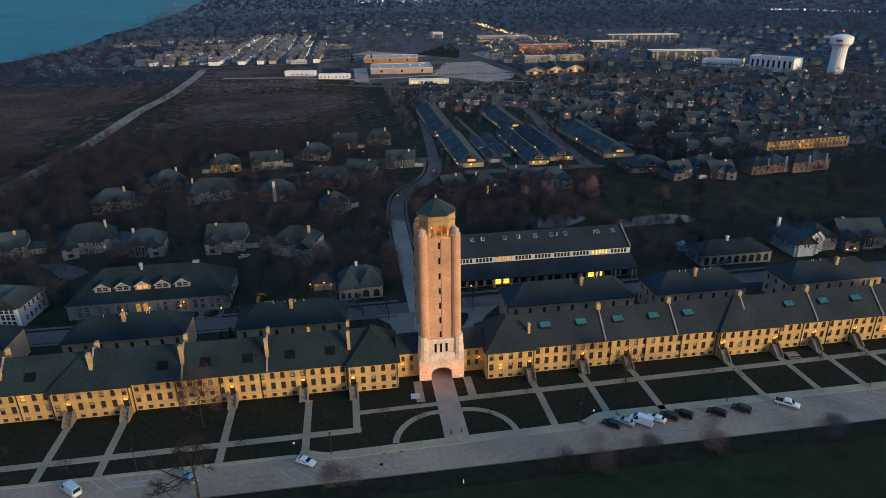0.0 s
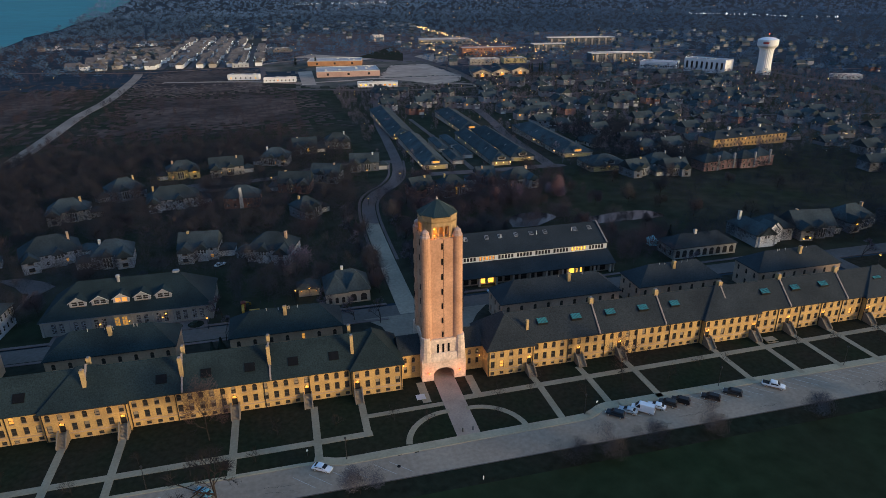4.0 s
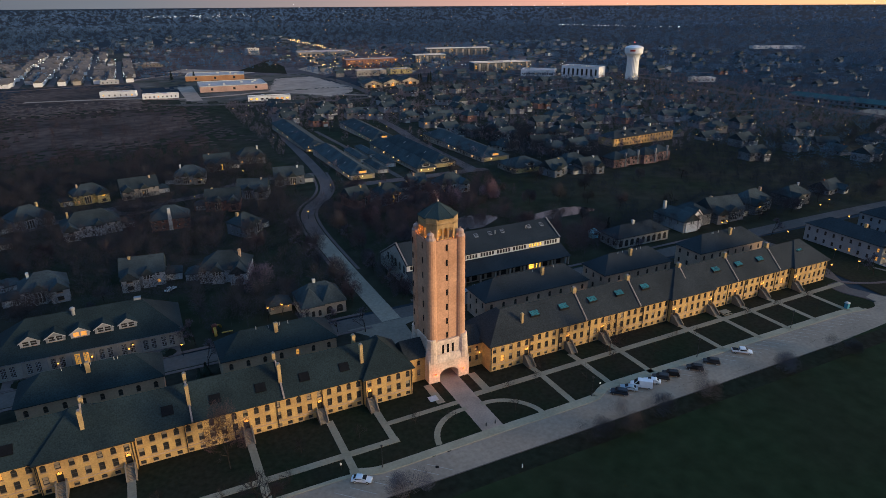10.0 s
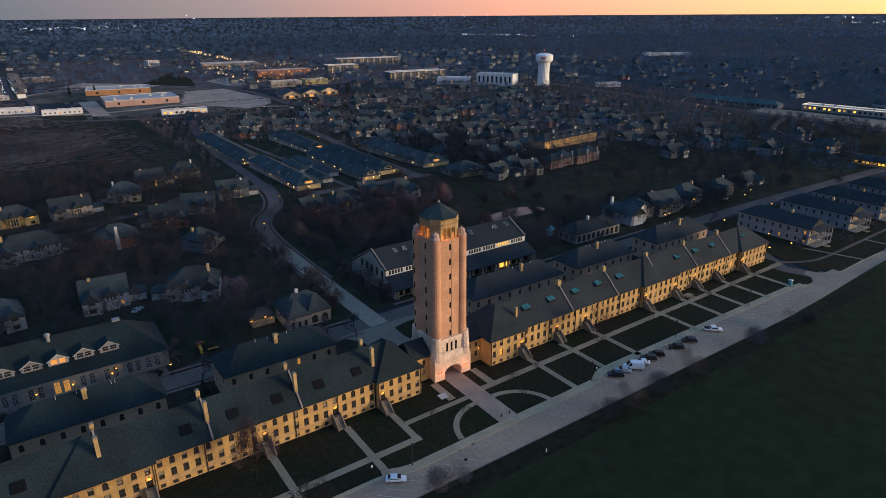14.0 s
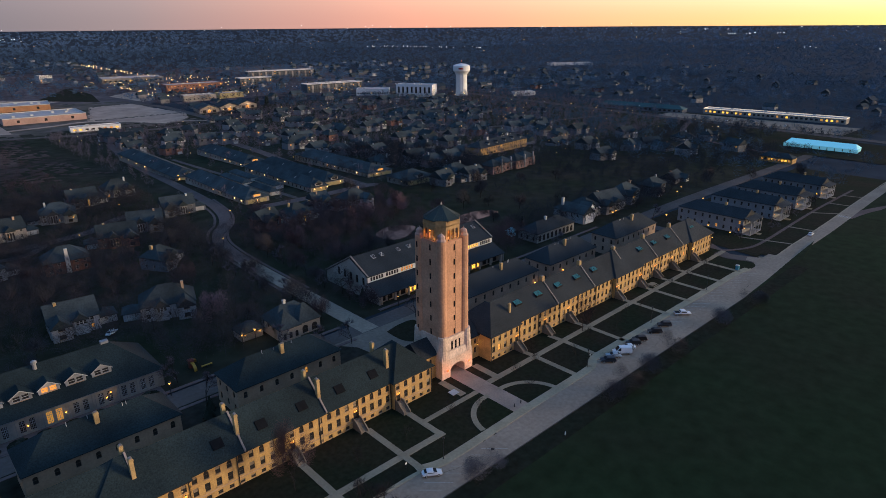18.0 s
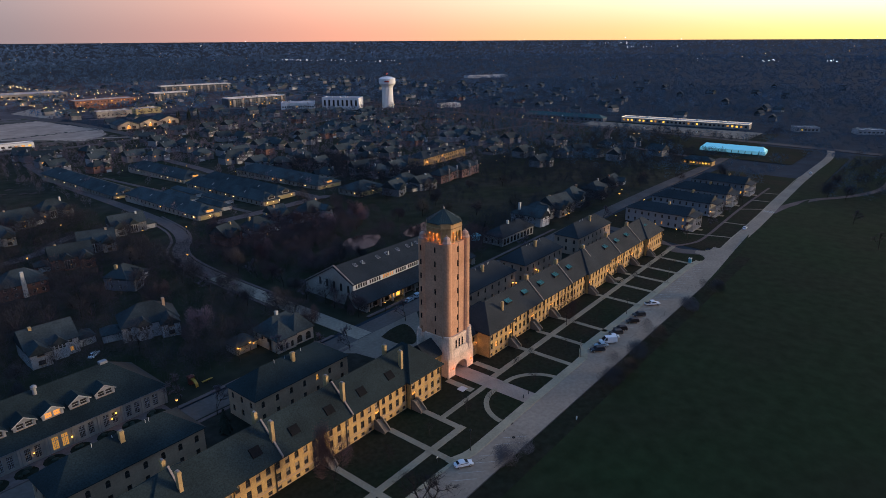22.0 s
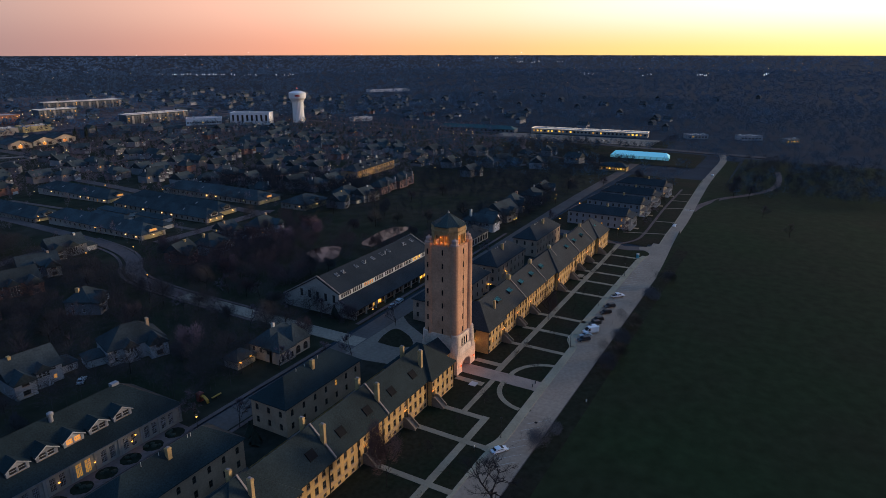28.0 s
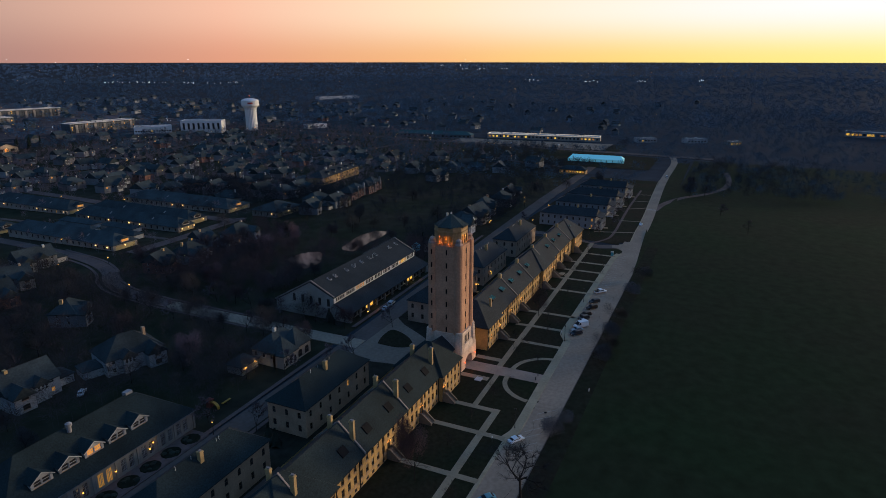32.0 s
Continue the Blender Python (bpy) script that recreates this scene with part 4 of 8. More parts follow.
def barracks(sg, reach):
    side = "west" if sg > 0 else "east"
    t = thing("barracks_building", "long two-storey buff brick building with slate roof and many sash windows", "building")
    X = lambda u: sg * u
    rng = random.Random(5 + sg)
    for (a, b, y) in SEGS:
        if a > reach:
            break
        n = round((b - a) / 2.6)
        st = (b - a) / n
        us = [a + st * (k + 0.5) for k in range(n)]
        holes = []
        for u in us:
            x = X(u)
            door = min(DOORS if sg > 0 else DOORS_EAST, key=lambda d: abs(d - u))
            isdoor = abs(door - u) < st / 2
            holes.append((x, 5.75, 1.15, 1.9, True))
            if isdoor:
                holes.append((x, 2.3, 1.4, 2.5, False))
            else:
                holes.append((x, 2.55, 1.2, 2.05, False))
                holes.append((x, 0.35, 1.15, 0.95, False))
        x0, x1 = sorted((X(a), X(b)))
        s = openings(Shape(), x0, x1, -0.2, EAVE, y, holes)
        yb = 7.0
        s.poly([(x0, yb, -0.2), (x0, y, -0.2), (x0, y, EAVE), (x0, yb, EAVE)])
        s.poly([(x1, y, -0.2), (x1, yb, -0.2), (x1, yb, EAVE), (x1, y, EAVE)])
        s.poly([(x1, yb, -0.2), (x0, yb, -0.2), (x0, yb, EAVE), (x1, yb, EAVE)])
        part("wall", s, BRICK, t, "buff brick wall")
        part("string_course", Shape().box(x0 + 0.01, x1 - 0.01, y - 0.08, y, 1.75, 2.0), DIMBRICK, t)
        part("gutter", Shape().box(x0 - 0.1, x1 + 0.1, y - 0.62, y - 0.42, EAVE - 0.28, EAVE - 0.02), METAL, t)
        for h in holes:
            if h[1] == 2.3:
                d = part("door", Shape().box(h[0] - 0.66, h[0] + 0.66, y + 0.12, y + 0.2, 2.3, 4.78), METAL, t, "dark panelled entrance door")
                part("fanlight", Shape().box(h[0] - 0.5, h[0] + 0.5, y + 0.06, y + 0.11, 4.2, 4.7), LITDIM, d, "faintly lit fanlight")
                stoop(t, h[0], y)
                lantern(h[0], y - 0.45, 4.9, 16)
            else:
                lit = rng.random() < 0.012
                place_window(t, h[0], y, h[1], h[2], h[3], LITDIM if lit else PANE)
        for u in (a + 0.25, b - 0.25, *([a + (b - a) * f for f in ((0.2, 0.41, 0.6, 0.8) if b - a > 30 else ())])):
            part("downpipe", Shape().box(X(u) - 0.09, X(u) + 0.09, y - 0.2, y - 0.02, 0.0, EAVE), METAL, t)
    # roofs
    def roof(a, b, y0, y1, z0, z1, h0, h1):
        if sg < 0:
            a, b, h0, h1 = -b, -a, h1, h0
        part("roof", Shape().hip(a, b, y0, y1, z0, z1, h0, h1), SLATE if sg > 0 else BLUESLATE, t, "weathered grey slate roof" if sg > 0 else "blue-grey slate roof")
    roof(11.4, 60.0, -8.0, 6.6, EAVE, RIDGE, 7.6, 0)
    roof(60.0, 148.0, -8.0, 6.6, EAVE, RIDGE, 0, 0)
    roof(11.38, 26.0, -9.1, 7.7, EAVE - 0.02, RIDGE + 0.3, 7.28, 7.28)
    roof(79.2, 99.3, -9.0, 7.6, EAVE - 0.02, RIDGE + 0.5, 8.3, 8.3)
    roof(137.8, 157.6, -9.1, 7.7, EAVE - 0.02, RIDGE + 0.3, 8.4, 8.4)
    slope = (RIDGE - EAVE) / 7.3
    for k, u in enumerate((24.6, 45.8, 67.0, 89.0, 110.4, 131.6)):
        if u > reach:
            break
        x = X(u)
        if sg > 0:
            if k == 0:
                c = Shape().box(x - 0.33, x + 0.33, -5.0, -4.3, 10.5, 14.3).box(x - 0.4, x + 0.4, -5.07, -4.23, 13.8, 14.05)
                part("chimney", c, CHIMBRICK, t, "small brick chimney")
                continue
            c = Shape().box(x - 0.6, x + 0.6, -1.2, 0.1, RIDGE - 1, 16.4)
            part("chimney", c, CHIMBRICK, t, "buff brick chimney")
            part("flue", Shape().box(x - 0.4, x + 0.4, -0.9, -0.2, 16.4, 16.65), COPING, t)
        else:
            for y, zt in ((-4.5, 16.4), (1.6, 16.2)):
                z0 = EAVE + slope * (7.3 - abs(y - RY)) - 0.8
                c = Shape().box(x - 0.40, x + 0.40, y - 0.55, y + 0.55, z0, zt).box(x - 0.47, x + 0.47, y - 0.62, y + 0.62, zt - 0.5, zt - 0.2)
                ch = part("chimney", c, CHIMBRICK, t, "pale buff brick chimney stack")
                part("flue", Shape().box(x - 0.25, x + 0.25, y - 0.4, y + 0.4, zt, zt + 0.2), COPING, ch)
            if k == 0:
                continue
        up = 0.5 if k == 3 else 0
        e = Shape().prism([(-8.0, EAVE + 0.02), (-8.0, EAVE + 0.45), (RY, RIDGE + 0.38 + up), (6.6, EAVE + 0.45), (6.6, EAVE + 0.02), (RY, RIDGE - 0.1)], x - 0.2, x + 0.2)
        part("fire_wall", e, COPING, t, "stone-capped party wall rising through the roof")
    for u in (29.5, 39.9, 50.7, 61.3, 71.8, 103.4, 114.4, 125.0, 145.5):
        if u > reach:
            break
        x = X(u)
        y = -3.6 if sg > 0 else -4.9
        z = EAVE + slope * (y + 8.0)
        hw, hd = (1.55, 1.05) if sg > 0 else (1.3, 1.15)
        tilt = math.degrees(math.atan(slope)) - (20 if sg > 0 else 0)
        g = Shape().box(-hw, hw, -hd, hd, -0.6, 0.18)
        sk = part("skylight", g, DARKVENT if sg < 0 else METAL, t, "teal glazed roof light" if sg > 0 else "dark square roof hatch", pose(x, y, z + (0.3 if sg > 0 else 0.0), tilt, 0, 0))
        if sg > 0:
            for q in range(-3, 4):
                part("glazing_bar", Shape().box(q * 0.42 - 0.04, q * 0.42 + 0.04, -hd + 0.1, hd - 0.1, 0.22, 0.27), METAL, sk)
        part("skylight_glass", Shape().box(-hw + 0.1, hw - 0.1, -hd + 0.1, hd - 0.1, 0.18, 0.22), TEALGLASS if sg > 0 else DARKVENT, sk)
    # low link to the tower
    x0, x1 = sorted((X(5.6), X(12.0)))
    hs = [(X(8.0), 5.0, 0.9, 1.6, True), (X(10.3), 5.0, 0.9, 1.6, True), (X(8.0), 1.9, 0.9, 1.8, False), (X(10.3), 1.9, 0.9, 1.8, False)]
    s = openings(Shape(), x0, x1, -0.2, 7.6, -3.6, hs)
    s.poly([(x0, 5, -0.2), (x1, 5, -0.2), (x1, 5, 7.6), (x0, 5, 7.6)])
    part("link_wall", s, BRICK, t, "buff brick link beside the tower")
    for h in hs:
        place_window(t, h[0], -3.6, h[1], h[2], h[3])
    part("link_roof", Shape().hip(x0, x1, -4.1, 5.5, 7.6, 11.4, 0, 0) if x1 - x0 >= 9.6 else Shape().prism([(-4.1, 7.5), (-4.1, 7.65), (0.7, 11.4), (5.5, 7.65), (5.5, 7.5)], x0, x1), SLATE, t, "slate roof of the link")
    lantern(X(10.9), -4.1, 4.4, 14)
    return t


barracks(1, 158)
barracks(-1, 130)


# ---- other buildings ----
def row(x0, x1, n, sill, w, h, arched=False):
    st = (x1 - x0) / n
    return [(x0 + st * (k + 0.5), sill, w, h, arched) for k in range(n)]


def block(t, x0, x1, y0, y1, z0, eave, ridge, wall, roofm, front=(), left=(), right=(), h0=None, h1=None, over=0.45, lit=0.0, rng=None, wall_label="", roof_label="", whole=True, frame_mat=None):
    """Walls with openings on up to three sides and a roof, as parts of t. Gable ends where h0 or h1 is 0."""
    s = openings(Shape(), x0, x1, z0, eave, y0, list(front), 0.25)
    for holes, ang, ox, oy in ((left, -90, x0, y1), (right, 90, x1, y0)):
        w = openings(Shape(), 0, y1 - y0, z0, eave, 0, list(holes), 0.25)
        m = Matrix.Translation((ox, oy, 0)) @ Matrix.Rotation(radians(ang), 4, "Z")
        s.add([m @ Vector(v) for v in w.v], w.f)
    s.poly([(x1, y1, z0), (x0, y1, z0), (x0, y1, eave), (x1, y1, eave)])
    if x1 - x0 >= y1 - y0:
        c = (y0 + y1) / 2
        for x, h in ((x0, h0), (x1, h1)):
            if h == 0:
                s.poly([(x, y0, eave), (x, y1, eave), (x, c, ridge - 0.1)])
    else:
        c = (x0 + x1) / 2
        for y, h in ((y0, h0), (y1, h1)):
            if h == 0:
                s.poly([(x0, y, eave), (x1, y, eave), (c, y, ridge - 0.1)])
    part("wall", s, wall, t, wall_label)
    sl = (ridge - eave) / (min(x1 - x0, y1 - y0) / 2)
    part("roof", Shape().hip(x0 - over, x1 + over, y0 - over, y1 + over, eave - over * sl + 0.12, ridge, h0, h1, 0.18), roofm, t, roof_label)
    rng = rng or random.Random(int(abs(x0 * 7 + y0 * 13)))
    for holes, ang, ox, oy in ((front, 0, 0, y0), (left, -90, x0, y1), (right, 90, x1, y0)):
        for (x, sill, w, h, arched) in holes:
            pane = PANE if rng.random() >= lit else (LIT if rng.random() < 0.45 else LITDIM)
            if ang == 0:
                place_window(t, x, y0, sill, w, h, pane, 0, whole, frame_mat)
            elif ang == -90:
                place_window(t, x0, y1 - x, sill, w, h, pane, -90, whole, frame_mat)
            else:
                place_window(t, x1, y0 + x, sill, w, h, pane, 90, whole, frame_mat)


def stack(t, x, y, z0, z1, w=0.55, material=CHIMBRICK):
    c = part("chimney", Shape().box(x - w, x + w, y - w, y + w, z0, z1).box(x - w - 0.08, x + w + 0.08, y - w - 0.08, y + w + 0.08, z1 - 0.4, z1 - 0.15), material, t, "brick chimney")
    part("flue", Shape().box(x - w * 0.6, x + w * 0.6, y - w * 0.6, y + w * 0.6, z1, z1 + 0.18), COPING, c)


def rear_hall(x0, x1, cx):
    t = thing("rear_barracks", "two-storey buff brick building with a hipped slate roof", "building", "rear buildings")
    n = round((x1 - x0) / 4.4)
    block(t, x0, x1, 16.4, 28.8, -0.2, 8.7, 13.5, REARBRICK if cx > 0 else DIMBRICK, SLATE if cx > 0 else BLUESLATE, row(x0, x1, n, 5.4, 1.05, 1.9, True) + row(x0, x1, n, 1.6, 1.05, 1.9), row(0, 12.4, 3, 5.4, 1.05, 1.9, True) + row(0, 12.4, 3, 1.6, 1.05, 1.9), lit=0.03, roof_label="blue-grey slate roof")
    stack(t, cx, 20.8, 11.5, 14.6, 0.5)
    r = random.Random(int(cx))
    for k in range(5):
        x = x0 + (x1 - x0) * r.uniform(0.25, 0.75)
        part("vent_pipe", Shape().rings([(0.07, 12.6), (0.07, 13.7 + r.random() * 0.4)], 6, cx=x, cy=22.0), TRIM, t)


for a in ((-57.2, -25.3, -41.3), (-105, -71.8, -88.6), (-154, -120, -137), (24.4, 65.2, 48.8), (72.6, 103.3, 87.3), (118.5, 152.5, 138.0)):
    rear_hall(*a)
for x, z in ((80.6, 4.2), (63.0, 3.8), (65.4, 3.0)):
    lantern(x, 15.9, z, 12, size=2.0)


DOORGLOW = glow("entrance_glass", (1.0, 0.46, 0.06), 0.26)


def dormer_block():
    t = thing("apartment_building", "long pale building with a row of gabled dormers", "building")
    x0, x1, y0, y1, e, r = -116.0, -65.0, 47.7, 68.0, 5.4, 13.6
    hs = []
    bays = (-69.5, -74.6, -80.5, -86.5, -92.8, -98.9, -104.9, -111.2)
    for c in bays:
        hs += [(c - 1.12, 0.6, 1.4, 3.4, False), (c + 1.12, 0.6, 1.4, 3.4, False)]
    block(t, x0, x1, y0, y1, -0.6, e, r, CREAM, BLUESLATE, hs, [], row(1, 19, 5, 0.8, 1.2, 2.6), lit=0.0, roof_label="grey slate roof", frame_mat=SIDING)
    for x in (-115.6, -108.0, -101.9, -95.8, -89.7, -83.5, -77.4, -72.0, -65.5):
        part("pilaster", Shape().box(x - 0.3, x + 0.3, y0 - 0.22, y0, -0.3, e - 0.3), CREAM, t)
        part("downpipe", Shape().box(x + 0.36, x + 0.46, y0 - 0.12, y0 - 0.02, -0.2, e - 0.2), GREYWALL, t)
    bars = Shape()
    for g in (-0.36, 0.36):
        bars.box(g - 0.03, g + 0.03, -0.03, 0.03, 0.05, 3.35)
    bars.box(-0.06, 0.06, -0.04, 0.04, 0.05, 3.35).box(-0.66, 0.66, -0.05, 0.05, 2.42, 2.56)
    for z in (0.62, 1.22, 1.82, 2.95):
        bars.box(-0.66, 0.66, -0.03, 0.03, z, z + 0.05)
    bars = bars.data("muntins", SIDING)
    for c in bays:
        for g in (-1.12, 1.12):
            part("muntins", bars, None, t, "pale window bars", pose(c + g, y0 + (-0.03 if c == -92.8 else 0.1), 0.6))
    part("gutter", Shape().box(x0 - 0.4, x1 + 0.4, y0 - 0.6, y0 - 0.46, e - 0.42, e - 0.28), GREYWALL, t)
    sl = (r - e) / ((y1 - y0) / 2)
    for k, x in enumerate((-105.0, -98.6, -92.3, -86.0, -79.6)):
        yf = 50.6
        zb = e + sl * (yf - y0)
        w = 2.45
        s = Shape()
        openings(s, x - w, x + w, zb - 0.2, 9.5, yf, [(x - 0.98, zb + 0.3, 1.7, 1.55, False), (x + 0.98, zb + 0.3, 1.7, 1.55, False)], 0.2)
        s.poly([(x - w, yf, 9.5), (x + w, yf, 9.5), (x, yf, 10.9)])
        yb = y0 + (9.5 - e) / sl
        for g in (-1, 1):
            s.poly([(x + g * w, yf, zb - 0.2), (x + g * w, yf, 9.5), (x + g * w, yb, 9.5)])
        d = part("dormer", s, SIDING, t, "grey gabled dormer with white-framed double window")
        yr = y0 + (11.1 - e) / sl
        part("dormer_roof", Shape().add([(x - w - 0.35, yf - 0.35, 9.3), (x, yf - 0.35, 11.12), (x + w + 0.35, yf - 0.35, 9.3), (x - w - 0.35, yb, 9.3), (x, yr, 11.12), (x + w + 0.35, yb, 9.3),
                                         (x - w - 0.35, yf - 0.35, 9.1), (x, yf - 0.35, 10.9), (x + w + 0.35, yf - 0.35, 9.1)],
                                        [(0, 1, 4, 3), (1, 2, 5, 4), (6, 7, 1, 0), (7, 8, 2, 1)]), BLUESLATE, d)
        part("bargeboard", Shape().add([(x - w - 0.36, yf - 0.4, 9.05), (x, yf - 0.4, 10.85), (x + w + 0.36, yf - 0.4, 9.05), (x - w - 0.36, yf - 0.4, 9.3), (x, yf - 0.4, 11.14), (x + w + 0.36, yf - 0.4, 9.3)],
                                       [(0, 1, 4, 3), (1, 2, 5, 4)]), PAINTED, d)
        for g in (-1, 1):
            place_window(d, x + g * 0.98, yf, zb + 0.3, 1.7, 1.55, LITDIM if abs(x + 92.3) < 0.5 else PANE, 0, False, PAINTED)
    part("roof_vent", Shape().rings([(0.5, 12.6), (0.5, 14.2), (0.75, 14.3), (0.75, 14.9), (0.3, 15.2)], 10, cx=-93.5, cy=56.5), SIDING, t, "round pale metal roof ventilator")
    part("roof_hatch", Shape().box(-77.0, -75.0, 57.5, 59, 13.0, 14.0), GREYWALL, t)
    for x in (-93.92, -91.68):
        q = part("lit_doorway", Shape().box(x - 0.68, x + 0.68, y0 + 0.03, y0 + 0.09, 0.65, 3.95), DOORGLOW, t, "lit glazed entrance glowing amber")
        part("door_leaf", Shape().box(x - 0.05, x + 0.05, y0 - 0.03, y0 + 0.02, 0.65, 3.0), TRIM, q)
    for x in (-98.9, -90.3, -80.4, -79.2):
        lantern(x, y0 - 0.5, 2.3 if x < -80 else 3.5, 9, size=1.5)


dormer_block()


def planting_bed(x, seed):
    """A small bed of winter shrubs between the entrance paths."""
    rg = random.Random(seed)
    t = thing("planting_bed", "small bed of dark winter shrubs beside an entrance path", "garden bed", "entrance beds", at=pose(x, 44.2, 0.05))
    part("soil", Shape().rings([(2.6, 0.0), (2.5, 0.12), (2.0, 0.16), (0.05, 0.18)], 11), VERGE, t)
    for k in range(4):
        r = rg.uniform(0.55, 0.9)
        part("shrub", Shape().rings([(r * 0.7, 0.1), (r, 0.3), (r * 0.8, 0.5), (r * 0.3, 0.62)], 7, cx=rg.uniform(-1.5, 1.5), cy=rg.uniform(-1.5, 1.5)), EVERGREEN, t)


sheet("entrance_path", [(-113, 41.3), (-66.5, 41.3), (-66.5, 47.5), (-113, 47.5)], 0.05, LANEROAD, "worn grey paving before the entrances", "pavement", 0.2)
for k, x in enumerate((-70.2, -76.8, -83.2, -89.6, -95.8, -102.0, -108.2)):
    planting_bed(x, 140 + k)


def riding_hall():
    t = thing("long_hall", "long hall with slate roof, white clerestory band and glazed aisle", "building")
    x0, x1 = 13.0, 80.4
    z0 = -0.5
    # main roof in a stepped profile: ridge, clerestory wall, lower roof
    up = [(54.25, 9.05), (65.0, 14.2), (82.6, 4.1), (82.6, 3.85), (65.0, 13.9), (54.25, 8.85)]
    part("main_roof", Shape().prism(up, x0 - 0.5, x1 + 0.5), SLATE, t, "dark slate roof")
    part("aisle_roof", Shape().prism([(46.9, 3.6), (54.7, 6.75), (54.7, 6.5), (46.9, 3.35)], x0 - 0.5, x1 + 0.5), SLATE, t, "dark slate lower roof")
    gable = [(47.5, z0), (47.5, 3.6), (54.6, 6.6), (54.6, 8.9), (65.0, 13.9), (82.0, 4.1), (82.0, z0)]
    for x in (x0, x1):
        g = part("gable_wall", Shape().prism(gable, x - 0.2, x + 0.2), TAN, t, "pale plastered gable wall")
        line = [(54.2, 9.2), (65.0, 14.55), (82.8, 4.35)]
        for (ya, za), (yb, zb) in zip(line, line[1:]):
            part("coping", Shape().tube((x, ya, za), (x, yb, zb), 0.3, 0.3, 4), COPING, g)
        if x == x0:
            for y in (57, 61, 65, 69, 73):
                part("gable_window", Shape().box(x - 0.26, x - 0.2, y - 0.6, y + 0.6, 5.2, 8.2), PANE, g)
    hs = []
    for k in range(9):
        c = x0 + 4.2 + k * 7.35
        hs += [(c + j * 1.15, 7.05, 0.9, 1.5, False) for j in (-2.2, -1.1, 0.0, 1.1, 2.2)]
    s = openings(Shape(), x0, x1, 6.3, 8.95, 54.5, hs, 0.1)
    part("clerestory", s, mat("white_band", (0.74, 0.74, 0.72), 0.7, 0.08, 2, 0.3), t, "white clerestory wall with strips of small windows")
    for k, h in enumerate(hs):
        blk = k // 5
        place_window(t, h[0], 54.38, h[1], h[2], h[3], LIT if blk == 7 else LITDIM if blk == 2 else DARKPANE, 0, True)
    hs = [(x0 + 2.8 + k * 3.2, 0.2, 2.3, 2.7, False) for k in range(20)]
    s = openings(Shape(), x0, x1, z0, 3.7, 49.2, hs, 0.3)
    part("aisle_wall", s, TAN, t)
    for k, h in enumerate(hs):
        place_window(t, h[0], 49.2, h[1], h[2], h[3], LIT if k in (4, 5, 15, 16) else DARKPANE)
    for k in range(11):
        x = x0 + 1.0 + k * 6.5
        part("post", Shape().box(x - 0.35, x + 0.35, 47.5, 48.2, z0, 3.6), TAN, t, "square porch pier")
    part("skirting_back", Shape().box(x0, x1, 81.7, 82.0, z0, 4.0), TAN, t)
    r = random.Random(2)
    for x in (21.6, 25.6, 34.0, 39.3, 45.8, 52.0, 57.7, 70.2, 76.3):
        y = 62.2
        z = 8.75 + (y - 53.9) * 0.491
        sk = part("skylight", Shape().box(-0.75, 0.75, -0.95, 0.95, -0.1, 0.14), SIDING, t, "small pale roof light with dark panes", pose(x, y, z + 0.1, 26, 0, 0))
        for g in (-0.45, 0.0, 0.45):
            part("pane", Shape().box(g - 0.15, g + 0.15, -0.8, 0.8, 0.14, 0.17), DARKPANE, sk)
    for k in range(4):
        part("vent_pipe", Shape().rings([(0.16, 11.5), (0.16, 14.0)], 6, cx=25 + k * 14.5, cy=61.5), TRIM, t)
    # lanterns added at the lit bays to give their warm spill
    lantern(28.6, 48.6, 2.6, 90)
    lantern(64.0, 48.6, 2.6, 60)


riding_hall()


def arcade_house():
    t = thing("arcaded_house", "low stone building with an arcade and hipped roof", "building")
    block(t, 108.5, 137.0, 51.5, 63.0, -0.8, 4.6, 8.2, CREAM, SLATE, row(109, 136.5, 9, 0.4, 2.0, 3.0, True), row(0, 11, 3, 0.8, 1.2, 2.0), roof_label="slate roof")
    stack(t, 121, 57, 7.5, 9.6, 0.5, TRIM)
    # a white shed; the cool cast of dusk is put into its colour
    k = solid("garden_shed", Shape().box(107.6, 110.8, 66.6, 69.6, -1, 2.4).hip(107.1, 111.3, 66.1, 70.1, 2.4, 4.2), mat("cool_tinted_white", (0.40, 0.82, 0.92), 0.6, 0.1, 2, 0.3), "small white garden shed, tinted cool blue, with pyramid roof", "shed")


arcade_house()


